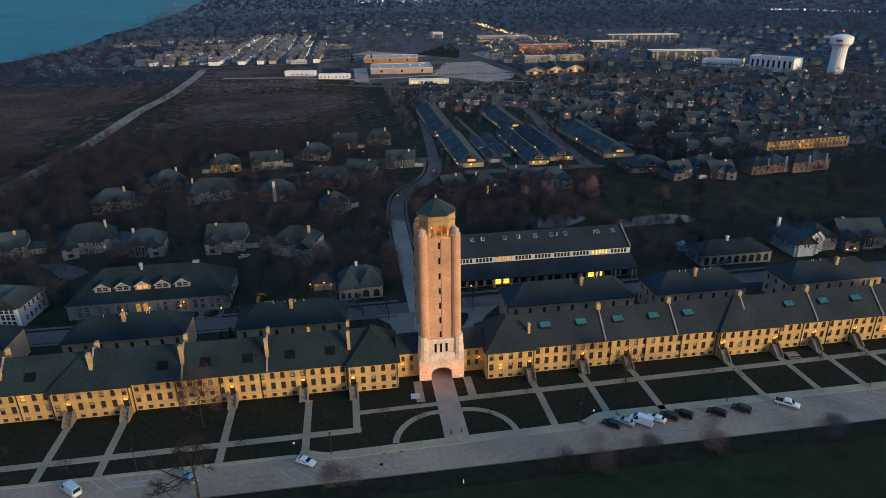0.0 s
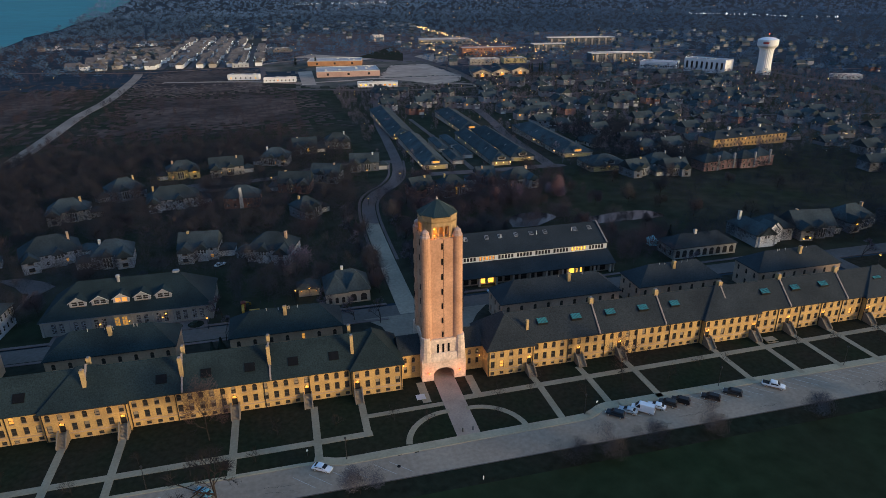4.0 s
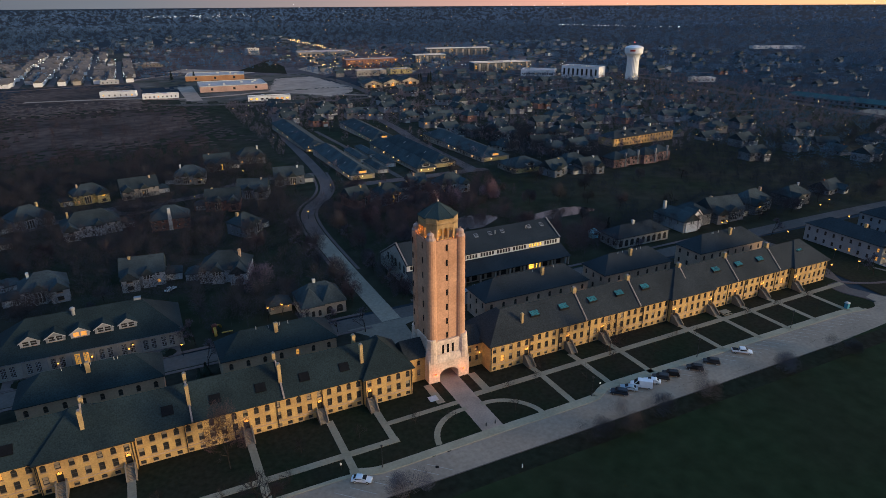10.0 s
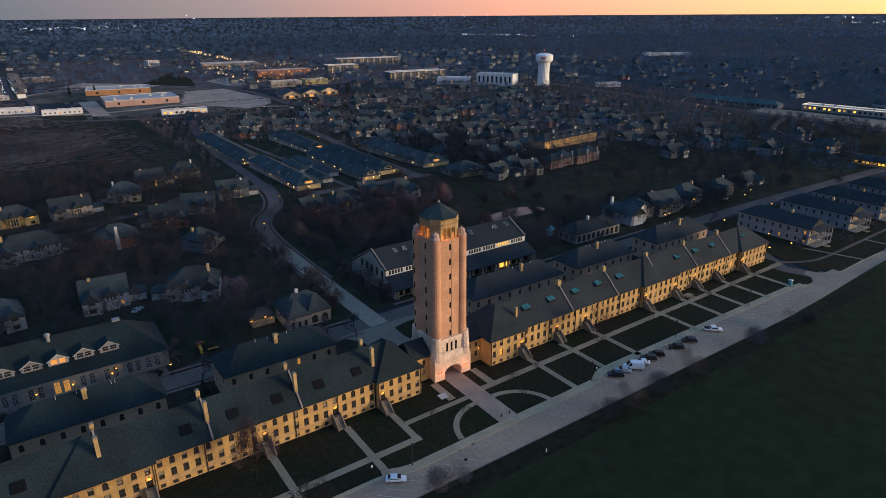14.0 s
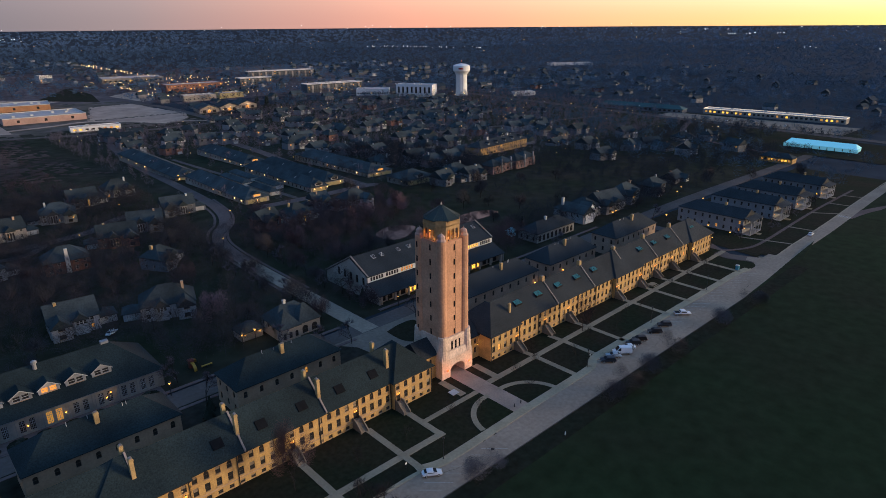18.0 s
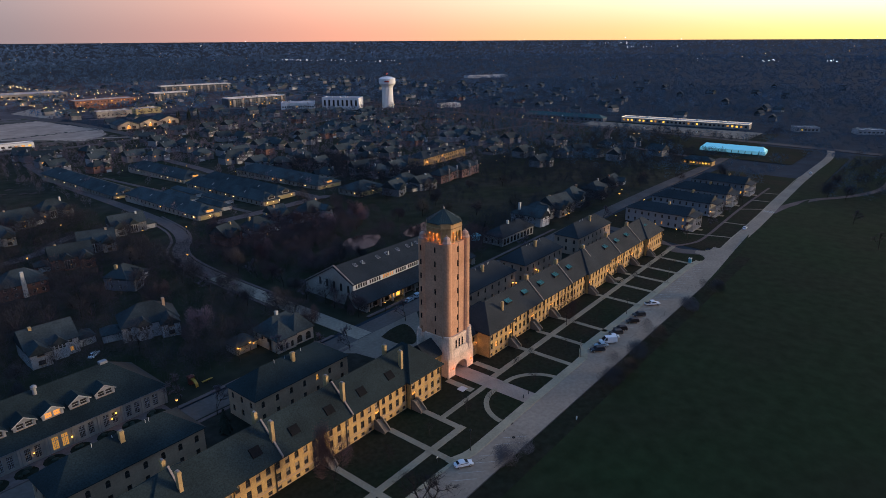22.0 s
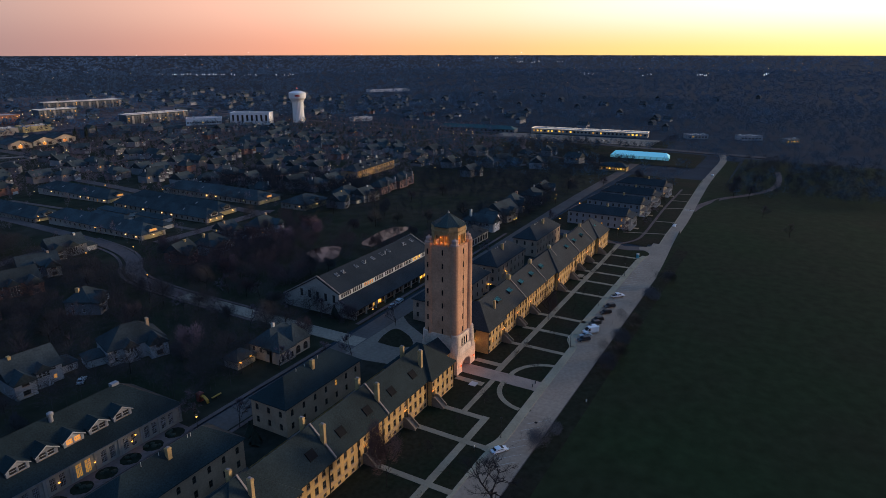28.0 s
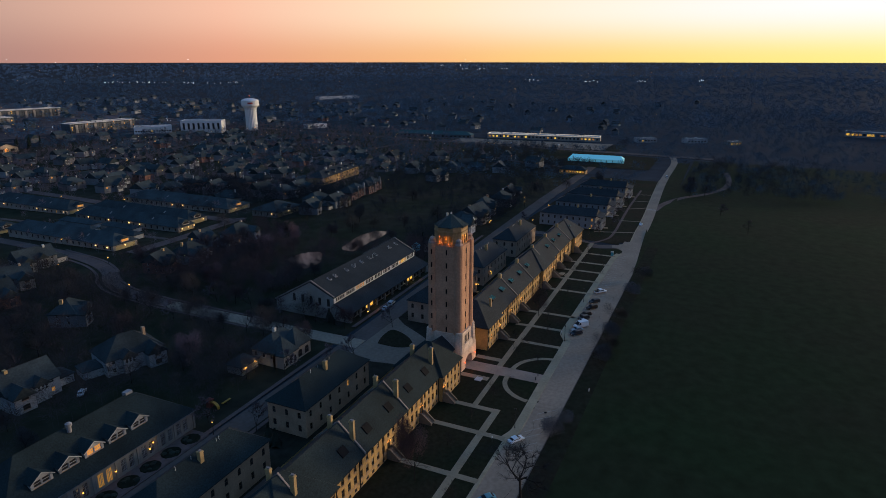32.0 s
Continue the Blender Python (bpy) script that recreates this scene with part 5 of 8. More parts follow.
def verandah_house(x, w, y0=-8.5, y1=25):
    t = thing("verandah_house", "long pale two-storey house with gabled end and verandah", "house", "verandah houses")
    z = land(x, 0)
    block(t, x, x + w, y0, y1, z - 0.6, z + 7.6, z + 11.2, GREYWALL, SLATE, row(x, x + w, 3, z + 4.6, 1.1, 1.8), row(0, y1 - y0, 9, z + 4.6, 1.0, 1.7) + row(0, y1 - y0, 9, z + 1.0, 1.0, 1.7), h0=0, lit=0.04, roof_label="dark slate roof")
    part("gable_board", Shape().prism_y([(x + 1.2, z + 8.2), (x + w - 1.2, z + 8.2), (x + w / 2, z + 10.6)], y0 - 0.1, y0 - 0.02), TRIM, t, "pale gable panel")
    for f in (0.3, 3.9):
        part("porch_deck", Shape().box(x - 0.4, x + w + 0.4, y0 - 4.0, y0, z + f - 0.25, z + f), SIDING, t)
        for k in range(5):
            px = x + k * w / 4
            part("porch_post", Shape().box(px - 0.13, px + 0.13, y0 - 3.9, y0 - 3.6, z + f, z + f + 3.2), SIDING, t)
        part("railing", Shape().box(x - 0.3, x + w + 0.3, y0 - 3.85, y0 - 3.75, z + f + 0.85, z + f + 0.95), SIDING, t)
    part("porch_roof", Shape().prism([(y0 - 4.4, z + 7.0), (y0 - 4.4, z + 7.2), (y0, z + 8.3), (y0, z + 8.1)], x - 0.6, x + w + 0.6), SLATE, t)
    stack(t, x + w / 2, y0 + 12, z + 10.4, z + 12.6, 0.5)
    lantern(x + 1.0, y0 - 0.5, z + 2.6, 14)
    s = part("porch_steps", Shape().box(x + w * 0.4, x + w * 0.6, y0 - 6.6, y0 - 4, z - 0.2, z + 0.12), CONCRETE, t)


for x in (191.0, 228.5, 260.5, 300.0):
    verandah_house(x, 12.5)


# ---- houses ----
OCCUPIED = []


def house(x, y, rz, L=14, W=10, storeys=2, wall=WHITE, wing=True, chim=True, lit=0.06, label="", seed=0, breast=False):
    """A detached house: main block, lower cross-gabled wing, chimney, porch; x, y: its middle."""
    rg = random.Random(seed or int(abs(x * 31 + y * 17)))
    z = land(x, y)
    t = thing("house", label or "two-storey house with dark shingle roof", "house", "houses", at=pose(x, y, z, 0, 0, rz))
    e = 2.75 * storeys
    n = max(3, int(L / 3.2))
    rows = []
    for f in range(storeys):
        rows += row(-L / 2 + 0.5, L / 2 - 0.5, n, 0.9 + 2.9 * f, 1.15, 1.5)
    side = []
    for f in range(storeys):
        side += row(1, W - 1, 2, 0.9 + 2.9 * f, 1.0, 1.5)
    hipped = rg.random() < 0.6
    block(t, -L / 2, L / 2, -W / 2, W / 2, -1.5, e, e + W * 0.40, wall, SHINGLE, rows, side, side, None if hipped else 0, None if hipped else 0, lit=lit, rng=rg, frame_mat=TRIM)
    if wing:
        g = rg.choice((-1, 1))
        cx = g * (L / 2 - 3.2)
        wt = part("cross_wing", Shape().box(cx - 2.9, cx + 2.9, -W / 2 - 3.2, -W / 2 + 0.5, -1.5, e - 0.6).add([(cx - 2.9, -W / 2 - 3.2, e - 0.6), (cx + 2.9, -W / 2 - 3.2, e - 0.6), (cx, -W / 2 - 3.2, e + 1.9)], [(0, 1, 2)]), wall, t)
        part("wing_roof", Shape().hip(cx - 3.3, cx + 3.3, -W / 2 - 3.6, 0.0, e - 0.75, e + 2.1, 0, 0), SHINGLE, wt)
        part("gable_front", Shape().prism_y([(cx - 2.7, e - 0.5), (cx + 2.7, e - 0.5), (cx, e + 1.75)], -W / 2 - 3.28, -W / 2 - 3.2), BRIGHT if wall is not REDBRICK else TAN, wt, "pale painted gable")
        for f in range(storeys):
            place_window(t, cx, -W / 2 - 3.2 - 0.24, 0.8 + 2.9 * f, 2.0, 1.5, LIT if rg.random() < lit * 1.5 else PANE)
        # gabled bay with a tall group of windows, and a small roof dormer
        bx = -g * L * 0.12
        small = wall is PAINTED
        bt = part("gabled_bay", Shape().box(bx - 2.1, bx + 2.1, -W / 2 - 1.2, -W / 2 + 0.3, -1.5, e - 0.2).add([(bx - 2.1, -W / 2 - 1.2, e - 0.2), (bx + 2.1, -W / 2 - 1.2, e - 0.2), (bx, -W / 2 - 1.2, e + 1.7)], [(0, 1, 2)]), wall, t, "gabled bay with tall windows")
        part("bay_roof", Shape().hip(bx - 2.5, bx + 2.5, -W / 2 - 1.5, -0.5, e - 0.4, e + 1.95, 0, 0), SHINGLE, bt)
        for q in (-1.1, 0.0, 1.1):
            place_window(bt, bx + q, -W / 2 - 1.44, 3.4 if small else 0.6, 0.95, 1.5 if small else e - 1.6, LIT if rg.random() < lit else PANE, 0, True, TRIM)
        # garage
        gx = -g * (L / 2 + 2.6)
        gt = part("garage", Shape().box(gx - 3.2, gx + 3.2, -3.0, 3.6, -1.5, 2.8), wall, t)
        part("garage_roof", Shape().hip(gx - 3.6, gx + 3.6, -3.4, 4.0, 2.75, 4.8), SHINGLE, gt)
        part("garage_door", Shape().box(gx - 2.3, gx + 2.3, -3.08, -3.0, 0.0, 2.2), TRIM, gt)
    if breast:
        part("chimney_breast", Shape().taper(-0.9, 0.9, -W / 2 - 0.7, -W / 2 + 0.6, -1.0, e + 1.2, 0.12).box(-0.6, 0.6, -W / 2 - 0.5, -W / 2 + 0.5, e + 1.0, e + W * 0.36 + 0.6), TRIM, t, "tall white chimney on the front")
    if chim:
        cx, cy = rg.choice((-1, 1)) * (L / 2 - 3.4), rg.uniform(-1.0, 1.6)
        part("chimney", Shape().box(cx - 0.42, cx + 0.42, cy - 0.6, cy + 0.6, e - 1.0, e + W * 0.40 + 0.3).box(cx - 0.5, cx + 0.5, cy - 0.68, cy + 0.68, e + W * 0.40 - 0.1, e + W * 0.40 + 0.1), rg.choice((CHIMBRICK, TRIM, DIMBRICK)), t, "tall pale chimney")
    OCCUPIED.append((x, y, max(L, W) * 0.75 + 3))
    return t


PALE = "grey two-storey house with dark hipped roof and chimney"
RED = "red brick two-storey house with pale chimney"
BIG = "large white house with gabled bay and tall windows"
for h in ((-132, 115, 20, 21, 14, PAINTED, PALE), (-107, 107, 8, 15, 11, SIDING, PALE), (-74, 106, -5, 15, 12, PAINTED, PALE), (-45, 97, -18, 18, 13, PAINTED, PALE),
          (-164, 112, 15, 17, 12, PAINTED, PALE), (-122, 205, 30, 17, 12, SIDING, PALE), (-72, 240, 5, 19, 12, TAN, PALE), (-43, 258, -10, 17, 12, SIDING, PALE), (-24, 286, 0, 16, 12, GREYWALL, PALE),
          (-1, 298, 0, 17, 12, GREYWALL, PALE), (-94, 179, 8, 24, 13, PAINTED, BIG), (-33, 191, -12, 17, 12, REDBRICK, RED), (-15, 206, -20, 16, 11, GREYWALL, PALE), (9, 226, -10, 17, 11, GREYWALL, PALE), (-140, 172, 10, 18, 12, TAN, PALE),
          (182, 64, -8, 18, 13, GREYWALL, PALE), (208, 68, 6, 18, 12, GREYWALL, PALE), (47, 163, 4, 14, 11, SIDING, PALE), (30, 165, 15, 12, 10, REDBRICK, RED),
          (86, 167, 6, 17, 11, SIDING, PALE), (70, 178, -4, 10, 9, SIDING, PALE), (-145, 20, 20, 14, 11, SIDING, PALE), (-190, 130, 0, 14, 10, TAN, PALE), (-30, 146, 30, 12, 10, GREYWALL, PALE), (160, 172, 10, 14, 10, GREYWALL, PALE), (183, 168, 0, 14, 10, GREYWALL, PALE)):
    house(*h[:5], wall=h[5], label=h[6], lit=0.035)
house(-60, 171, -5, 17, 12, wall=REDBRICK, wing=False, chim=False, lit=0.0, label="red brick house with a tall white front chimney", breast=True)
# pale and tan walls with warm lamplight put into the colour
YELLOW = mat("lamp_tinted_siding", (0.55, 0.44, 0.20), 0.7, 0.1, 2.5, 0.2)
house(-97, 240, 15, 17, 11, wall=YELLOW, lit=0.15, label="pale house tinted yellow as by its porch lamps")
for x, y, e in ((-103, 229.5, 60), (-94, 231.8, 60), (-75, 231.2, 26), (-70, 231.4, 26), (-36, 183.0, 40), (-57, 162.4, 22), (-38, 247.5, 30)):
    lantern(x, y, land(x, y) + 2.6, e)
def gabled_villa():
    t = thing("gabled_villa", "pale house with a long wing and three white gables", "house", "houses")
    z = land(156, 62)
    block(t, 148.6, 158.0, 54.0, 73.0, z - 0.8, z + 5.2, z + 8.8, WHITE, SHINGLE, (), row(2, 17, 4, z + 3.0, 1.1, 1.5), (), h0=0, frame_mat=TRIM)
    block(t, 158.2, 170.0, 58.0, 72.0, z - 0.8, z + 5.6, z + 9.6, WHITE, SHINGLE, row(162, 169.6, 2, z + 3.0, 1.2, 1.6), frame_mat=TRIM)
    for x, y, w, e in ((153.3, 53.6, 3.4, 5.0), (157.6, 55.2, 2.6, 6.4), (160.6, 57.2, 2.9, 6.0)):
        s = Shape().box(x - w, x + w, y, y + 3, z - 0.5, z + e)
        g = part("gable", s.prism_y([(x - w, z + e), (x + w, z + e), (x, z + e + w * 0.95)], y, y + 2.9), BRIGHT, t, "white painted gable")
        part("gable_roof", Shape().prism_y([(x - w - 0.5, z + e - 0.4), (x, z + e + w * 0.95 + 0.25), (x + w + 0.5, z + e - 0.4), (x + w + 0.5, z + e - 0.15), (x, z + e + w * 0.95 + 0.5), (x - w - 0.5, z + e - 0.15)], y - 0.3, y + 7), SHINGLE, g)
        for q in (-0.7, 0.7):
            place_window(g, x + q, y - 0.24, z + e - 1.4, 1.0, 1.6, PANE, 0, True, TRIM)
    stack(t, 151.0, 69.0, z + 7, z + 11, 0.55, TRIM)
    OCCUPIED.append((158, 63, 13))


gabled_villa()
# pale pool cover with the same cool cast painted in
solid("garden_pool", Shape().box(128.6, 136.4, 65.6, 70.0, land(133, 68) - 0.2, land(133, 68) + 0.6), bpy.data.materials["cool_tinted_white"], "pale covered garden pool tinted cool blue", "pool")


def villa():
    t = thing("villa", "pale villa with arched front and twin steep hipped roofs", "house", "houses", at=pose(-20.5, 46.5, 0))
    block(t, -7.5, 7.5, 3.5, 13, -0.6, 5.2, 9.4, TAN, SHINGLE, (), row(0, 9.5, 3, 2.6, 1.0, 1.6), row(0, 9.5, 3, 2.6, 1.0, 1.6))
    for cx, w, y0, hs in ((-3.9, 3.6, 0.0, row(-7.2, -0.6, 3, 0.5, 1.1, 2.2, True)), (3.6, 4.0, 0.6, row(0.0, 7.2, 2, 0.3, 2.2, 2.8, True))):
        s = openings(Shape(), cx - w, cx + w, -0.6, 4.4, y0, hs, 0.25)
        for g in (-1, 1):
            s.poly([(cx + g * w, y0, -0.6), (cx + g * w, 4.5, -0.6), (cx + g * w, 4.5, 4.4), (cx + g * w, y0, 4.4)])
        f = part("front_wing", s, TAN, t, "pale plastered wing with arched openings")
        part("wing_roof", Shape().hip(cx - w - 0.4, cx + w + 0.4, y0 - 0.4, 8.0, 4.4, 9.6), SHINGLE, f)
        for h in hs:
            place_window(f, h[0], y0, h[1], h[2], h[3])
    stack(t, -1.0, 8.5, 8.2, 10.6, 0.45, TRIM)
    g = part("carriage_house", Shape().box(-16.5, -9.0, 9.5, 15.5, -0.6, 2.9), TAN, t)
    part("carriage_roof", Shape().hip(-17, -8.5, 9.0, 16, 2.9, 5.4), SHINGLE, g)
    for x in (-15.4, -10.2):
        lantern(x - 20.5, 46.5 + 9.2, 1.9, 14)
    OCCUPIED.append((-20, 54, 13))


villa()


def corner_house():
    t = thing("gabled_residence", "large white residence with teal-grey roof and glazed corner gable", "house", "houses", at=pose(-129, 46, 0, 0, 0, -6))
    block(t, -32, 0, 0, 15, -0.6, 7.0, 11.6, WHITE, SHINGLE, row(-31, -8, 7, 4.2, 1.3, 2.0) + row(-31, -8, 7, 0.6, 1.6, 2.4, True), (), row(1.5, 14, 5, 4.2, 1.2, 1.9) + row(1.5, 14, 5, 0.8, 1.2, 1.9), frame_mat=TRIM)
    g = part("corner_gable", Shape().box(-6.4, -0.6, -1.2, 0.2, -0.6, 7.4).add([(-6.6, -1.2, 7.4), (-0.4, -1.2, 7.4), (-3.5, -1.2, 10.6)], [(0, 1, 2)]), BRIGHT, t, "white gable with tall glazing")
    part("gable_roof", Shape().hip(-7.0, 0.0, -1.6, 7.0, 7.1, 10.9, 0, 0), SHINGLE, g)
    for k in range(3):
        for z in (0.5, 2.9, 5.2):
            place_window(g, -5.1 + k * 1.6, -1.42, z, 1.3, 2.0, PANE, 0, True, TRIM)
    for x in (-27, -21, -15):
        d = part("dormer", Shape().box(x - 1.0, x + 1.0, 1.6, 4.6, 7.4, 9.3).prism_y([(x - 1.2, 9.2), (x + 1.2, 9.2), (x, 10.3)], 1.4, 5.0), WHITE, t, "small white dormer")
        part("dormer_window", Shape().box(x - 0.7, x + 0.7, 1.52, 1.6, 7.9, 9.0), PANE, d)
    stack(t, -10, 7.5, 10.5, 13.0, 0.45)
    OCCUPIED.append((-140, 55, 18))


corner_house()


def terrace(x, y0, y1, w=15.0, name_label="long low townhouse row with lit dormers"):
    """A row of townhouses along y."""
    t = thing("townhouse_row", name_label, "house", "townhouse rows")
    z = land(x, (y0 + y1) / 2)
    rg = random.Random(int(x * 3 + y0))
    L = y1 - y0
    n = int(L / 9)
    block(t, x - w / 2, x + w / 2, y0, y1, z - 1.5, z + 4.2, z + 8.4, TAN, SHINGLE, row(x - w / 2 + 0.5, x + w / 2 - 0.5, 4, z + 1.2, 1.3, 1.8), row(0, L, n * 2, z + 1.2, 1.2, 1.7), [], lit=0.03, rng=rg, over=0.8)
    for k in range(2, n, 4):
        y = y0 + 5 + k * 9
        part("skylight", Shape().box(-0.9, 0.9, -0.5, 0.5, -0.05, 0.12), COPING, t, "small roof light", pose(x - w / 4, y, z + 6.35, 0, -math.degrees(math.atan2(4.2, w / 2)), 0))
    p = part("end_dormer", Shape().box(x - 2.6, x + 2.6, y0 - 0.1, y0 + 3.5, z + 4.3, z + 6.0), TAN, t, "tan gabled dormer")
    part("dormer_roof", Shape().prism_y([(x - 3.0, z + 5.9), (x + 3.0, z + 5.9), (x, z + 7.4)], y0 - 0.25, y0 + 4), SHINGLE, p)
    # the porch lamps' warmth is part of this panel's colour
    part("end_panel", Shape().box(x - w / 2 + 1.5, x + w / 2 - 1.5, y0 - 0.12, y0 - 0.05, z + 0.4, z + 2.9), YELLOW, t, "cream panelled end wall with lamp glow in its colour")
    part("end_window", Shape().box(x - 2.0, x + 2.0, y0 - 0.2, y0 - 0.1, z + 4.7, z + 5.8), LITDIM if rg.random() < 0.6 else PANE, p)
    for k in range(3):
        if rg.random() < 0.5:
            px = x - w / 2 + 2.5 + k * 4.6
            part("porch_lamp", Shape().rings([(0.12, z + 2.3), (0.32, z + 2.6), (0.12, z + 2.9)], 6, cx=px, cy=y0 - 0.5), FARBULB, t, "lit amber porch lamp")
    for k in range(n):
        if rg.random() < (0.6 if 90 < x < 107 else 0.2):
            part("porch_lamp", Shape().rings([(0.12, z + 2.3), (0.32, z + 2.6), (0.12, z + 2.9)], 6, cx=x - w / 2 - 0.5, cy=y0 + 4 + k * 9), FARBULB, t, "lit amber porch lamp")
    for k in range(int(L / 20) + 1):
        OCCUPIED.append((x, y0 + k * 20, 14))


for a in ((50.5, 213, 300, 15), (50, 312, 432, 18), (109, 220, 308, 15), (92, 212, 300, 12), (106, 323, 408, 19), (148, 222, 318, 21), (150, 182, 202, 24)):
    terrace(*a)


for x, y0, y1 in ((67, 222, 250), (67, 258, 292), (77.5, 236, 262), (77.5, 270, 300)):
    t = thing("garage_row", "low row of garages with a grey pitched roof", "garage", "garage rows")
    z = land(x, y0)
    block(t, x - 3.4, x + 3.4, y0, y1, z - 1, z + 2.5, z + 4.2, TAN, SHINGLE)
    part("garage_door", Shape().box(x - 2.4, x + 2.4, y0 - 0.1, y0 - 0.02, z, z + 2.1), TRIM, t, "white garage door")
    OCCUPIED.append((x, (y0 + y1) / 2, 12))


def slab(name, label, x, y, rz, L, W, H, wall, rows, cols, lit=0.1, roofm=GREYWALL, category="building", pitched=0.0, band=None, w=1.6, h=1.7):
    """A larger building with a flat or pitched roof; x, y: the middle of its front."""
    z = land(x, y)
    t = thing(name, label, category, at=pose(x, y, z, 0, 0, rz))
    rg = random.Random(int(abs(x + y)))
    hs = []
    fl = H / max(1, rows)
    for k in range(rows):
        hs += row(-L / 2 + 1, L / 2 - 1, cols, k * fl + fl * 0.3, w, min(h, fl * 0.6))
    s = openings(Shape(), -L / 2, L / 2, -4, H, 0, hs, 0.3)
    s.add([(-L / 2, W, -4), (-L / 2, 0, -4), (-L / 2, 0, H), (-L / 2, W, H), (L / 2, W, -4), (L / 2, 0, -4), (L / 2, 0, H), (L / 2, W, H)], [(0, 1, 2, 3), (5, 4, 7, 6), (4, 0, 3, 7)])
    part("wall", s, wall, t)
    for q in hs:
        u = rg.random()
        place_window(t, q[0], 0, q[1], q[2], q[3], PANE if u >= lit else (LIT if u < lit * 0.5 else LITDIM), 0, True)
    if pitched:
        part("roof", Shape().hip(-L / 2 - 0.6, L / 2 + 0.6, -0.6, W + 0.6, H, H + pitched), roofm, t)
    else:
        part("roof", Shape().box(-L / 2 + 0.4, L / 2 - 0.4, 0.4, W - 0.4, H - 0.3, H - 0.1), roofm, t, "flat roof")
        for bx in ((-L / 2, L / 2, 0.0, 0.4), (-L / 2, L / 2, W - 0.4, W), (-L / 2, -L / 2 + 0.4, 0.4, W - 0.4), (L / 2 - 0.4, L / 2, 0.4, W - 0.4)):
            part("parapet", Shape().box(*bx, H - 0.1, H + 0.7), band or wall, t)
        if wall is DARKCLAD:
            for k in range(int(L / 14)):
                bx = -L / 2 + 9 + k * 14
                part("bay", Shape().box(bx - 1.9, bx + 1.9, -1.1, -0.02, 0, H - 1.5), TAN, t, "pale projecting bay")
        for k in range(rg.randint(2, 5)):
            ux, uy = rg.uniform(-L * 0.4, L * 0.4), rg.uniform(W * 0.25, W * 0.75)
            part("roof_unit", Shape().box(ux - 1.5, ux + 1.5, uy - 1.2, uy + 1.2, H - 0.1, H + 1.6), TRIM, t)
    m = max(1, int(L / 20))
    for k in range(m):
        OCCUPIED.append((x + math.cos(radians(rz)) * (k - (m - 1) / 2) * 20 - math.sin(radians(rz)) * W / 2, y + math.sin(radians(rz)) * (k - (m - 1) / 2) * 20 + math.cos(radians(rz)) * W / 2, max(14, W * 0.6)))
    return t


PALEROOF = mat("pale_membrane", (0.52, 0.465, 0.44), 0.8, 0.2, 0.4, 0.05, spec=0.1)
bh = slab("brick_apartments", "three-storey yellow brick apartment building with dormers", 286, 230, 6, 66, 16, 6.6, LOFTBRICK, 2, 20, 0.03, SLATE, pitched=4.2, w=1.2, h=1.5)
for k in range(5):
    x = -20 + k * 11.5
    d = part("dormer", Shape().box(x - 0.75, x + 0.75, 1.6, 4.6, 7.4, 9.3), WHITE, bh, "small white dormer")
    part("dormer_roof", Shape().hip(x - 1.0, x + 1.0, 1.3, 5.2, 9.3, 10.2, 0, 0), SLATE, d)
    part("dormer_window", Shape().box(x - 0.45, x + 0.45, 1.54, 1.6, 8.0, 9.1), PANE, d)
stack(bh, -14, 8, 9.5, 12.6, 0.7, TRIM)
stack(bh, 14, 8, 9.5, 12.6, 0.7, TRIM)
for k in (-6.0, -1.5):
    lantern(286 + k, 228.6, land(286, 229) + 2.4, 60)
lantern(258, 226.4, land(258, 226) + 2.4, 110)


def brick_row(x, y, n=4, w=13.5):
    """Attached brick houses with tall white chimneys, seen from their garden side."""
    z = land(x, y)
    t = thing("brick_row", "row of attached rosy brick houses with tall white chimneys", "house", "houses", at=pose(x, y, z, 0, 0, 4))
    for k in range(n):
        a = -n * w / 2 + k * w
        dy = 2.2 if k % 2 else 0.0
        block(t, a + 0.3, a + w - 0.3, dy, dy + 12, -2, 6.0, 9.6, ROSYBRICK, SHINGLE, row(a + 0.8, a + w - 0.8, 4, 3.6, 1.2, 1.6) + row(a + 0.8, a + w - 0.8, 3, 0.5, 1.6, 2.0), lit=0.05, frame_mat=TRIM)
        part("chimney", Shape().box(a + w * 0.75 - 0.5, a + w * 0.75 + 0.5, dy - 0.5, dy + 0.6, 0, 9.4), SIDING, t, "tall white chimney")
    for k in range(n):
        OCCUPIED.append((x - n * w / 2 + (k + 0.5) * w, y + 6, 12))


ROSYBRICK = mat("rosy_brick", (0.30, 0.19, 0.175), 0.85, 0.18, 2.0, 0.2)
brick_row(231, 170)
slab("warehouse", "low warehouse with pink block walls and pale roof", 54, 727, -3, 84, 60, 7, PINKWALL, 1, 3, 0.0, PALEROOF, band=TRIM, w=3, h=3)
slab("warehouse", "low warehouse with orange brick walls and pale roof", 48, 866, -9, 82, 50, 7, ORANGEWALL, 1, 3, 0.0, PALEROOF, band=TRIM, w=3, h=3)
slab("long_shed", "low white lit shed with rounded end", 77, 620, -8, 48, 13, 4.5, BRIGHT, 1, 8, 0.5, PALEROOF, w=3, h=1.8)
slab("long_shed", "low white storage shed with flat roof", -82, 733, -12, 40, 12, 6, BRIGHT, 1, 6, 0.1, PALEROOF)
slab("long_shed", "low white storage shed with flat roof", -36, 697, -6, 40, 10, 5, BRIGHT, 1, 8, 0.1, PALEROOF)
slab("long_shed", "low pale blue storage shed", -92, 888, 0, 24, 12, 5, WHITE, 1, 4, 0.0, PALEROOF)
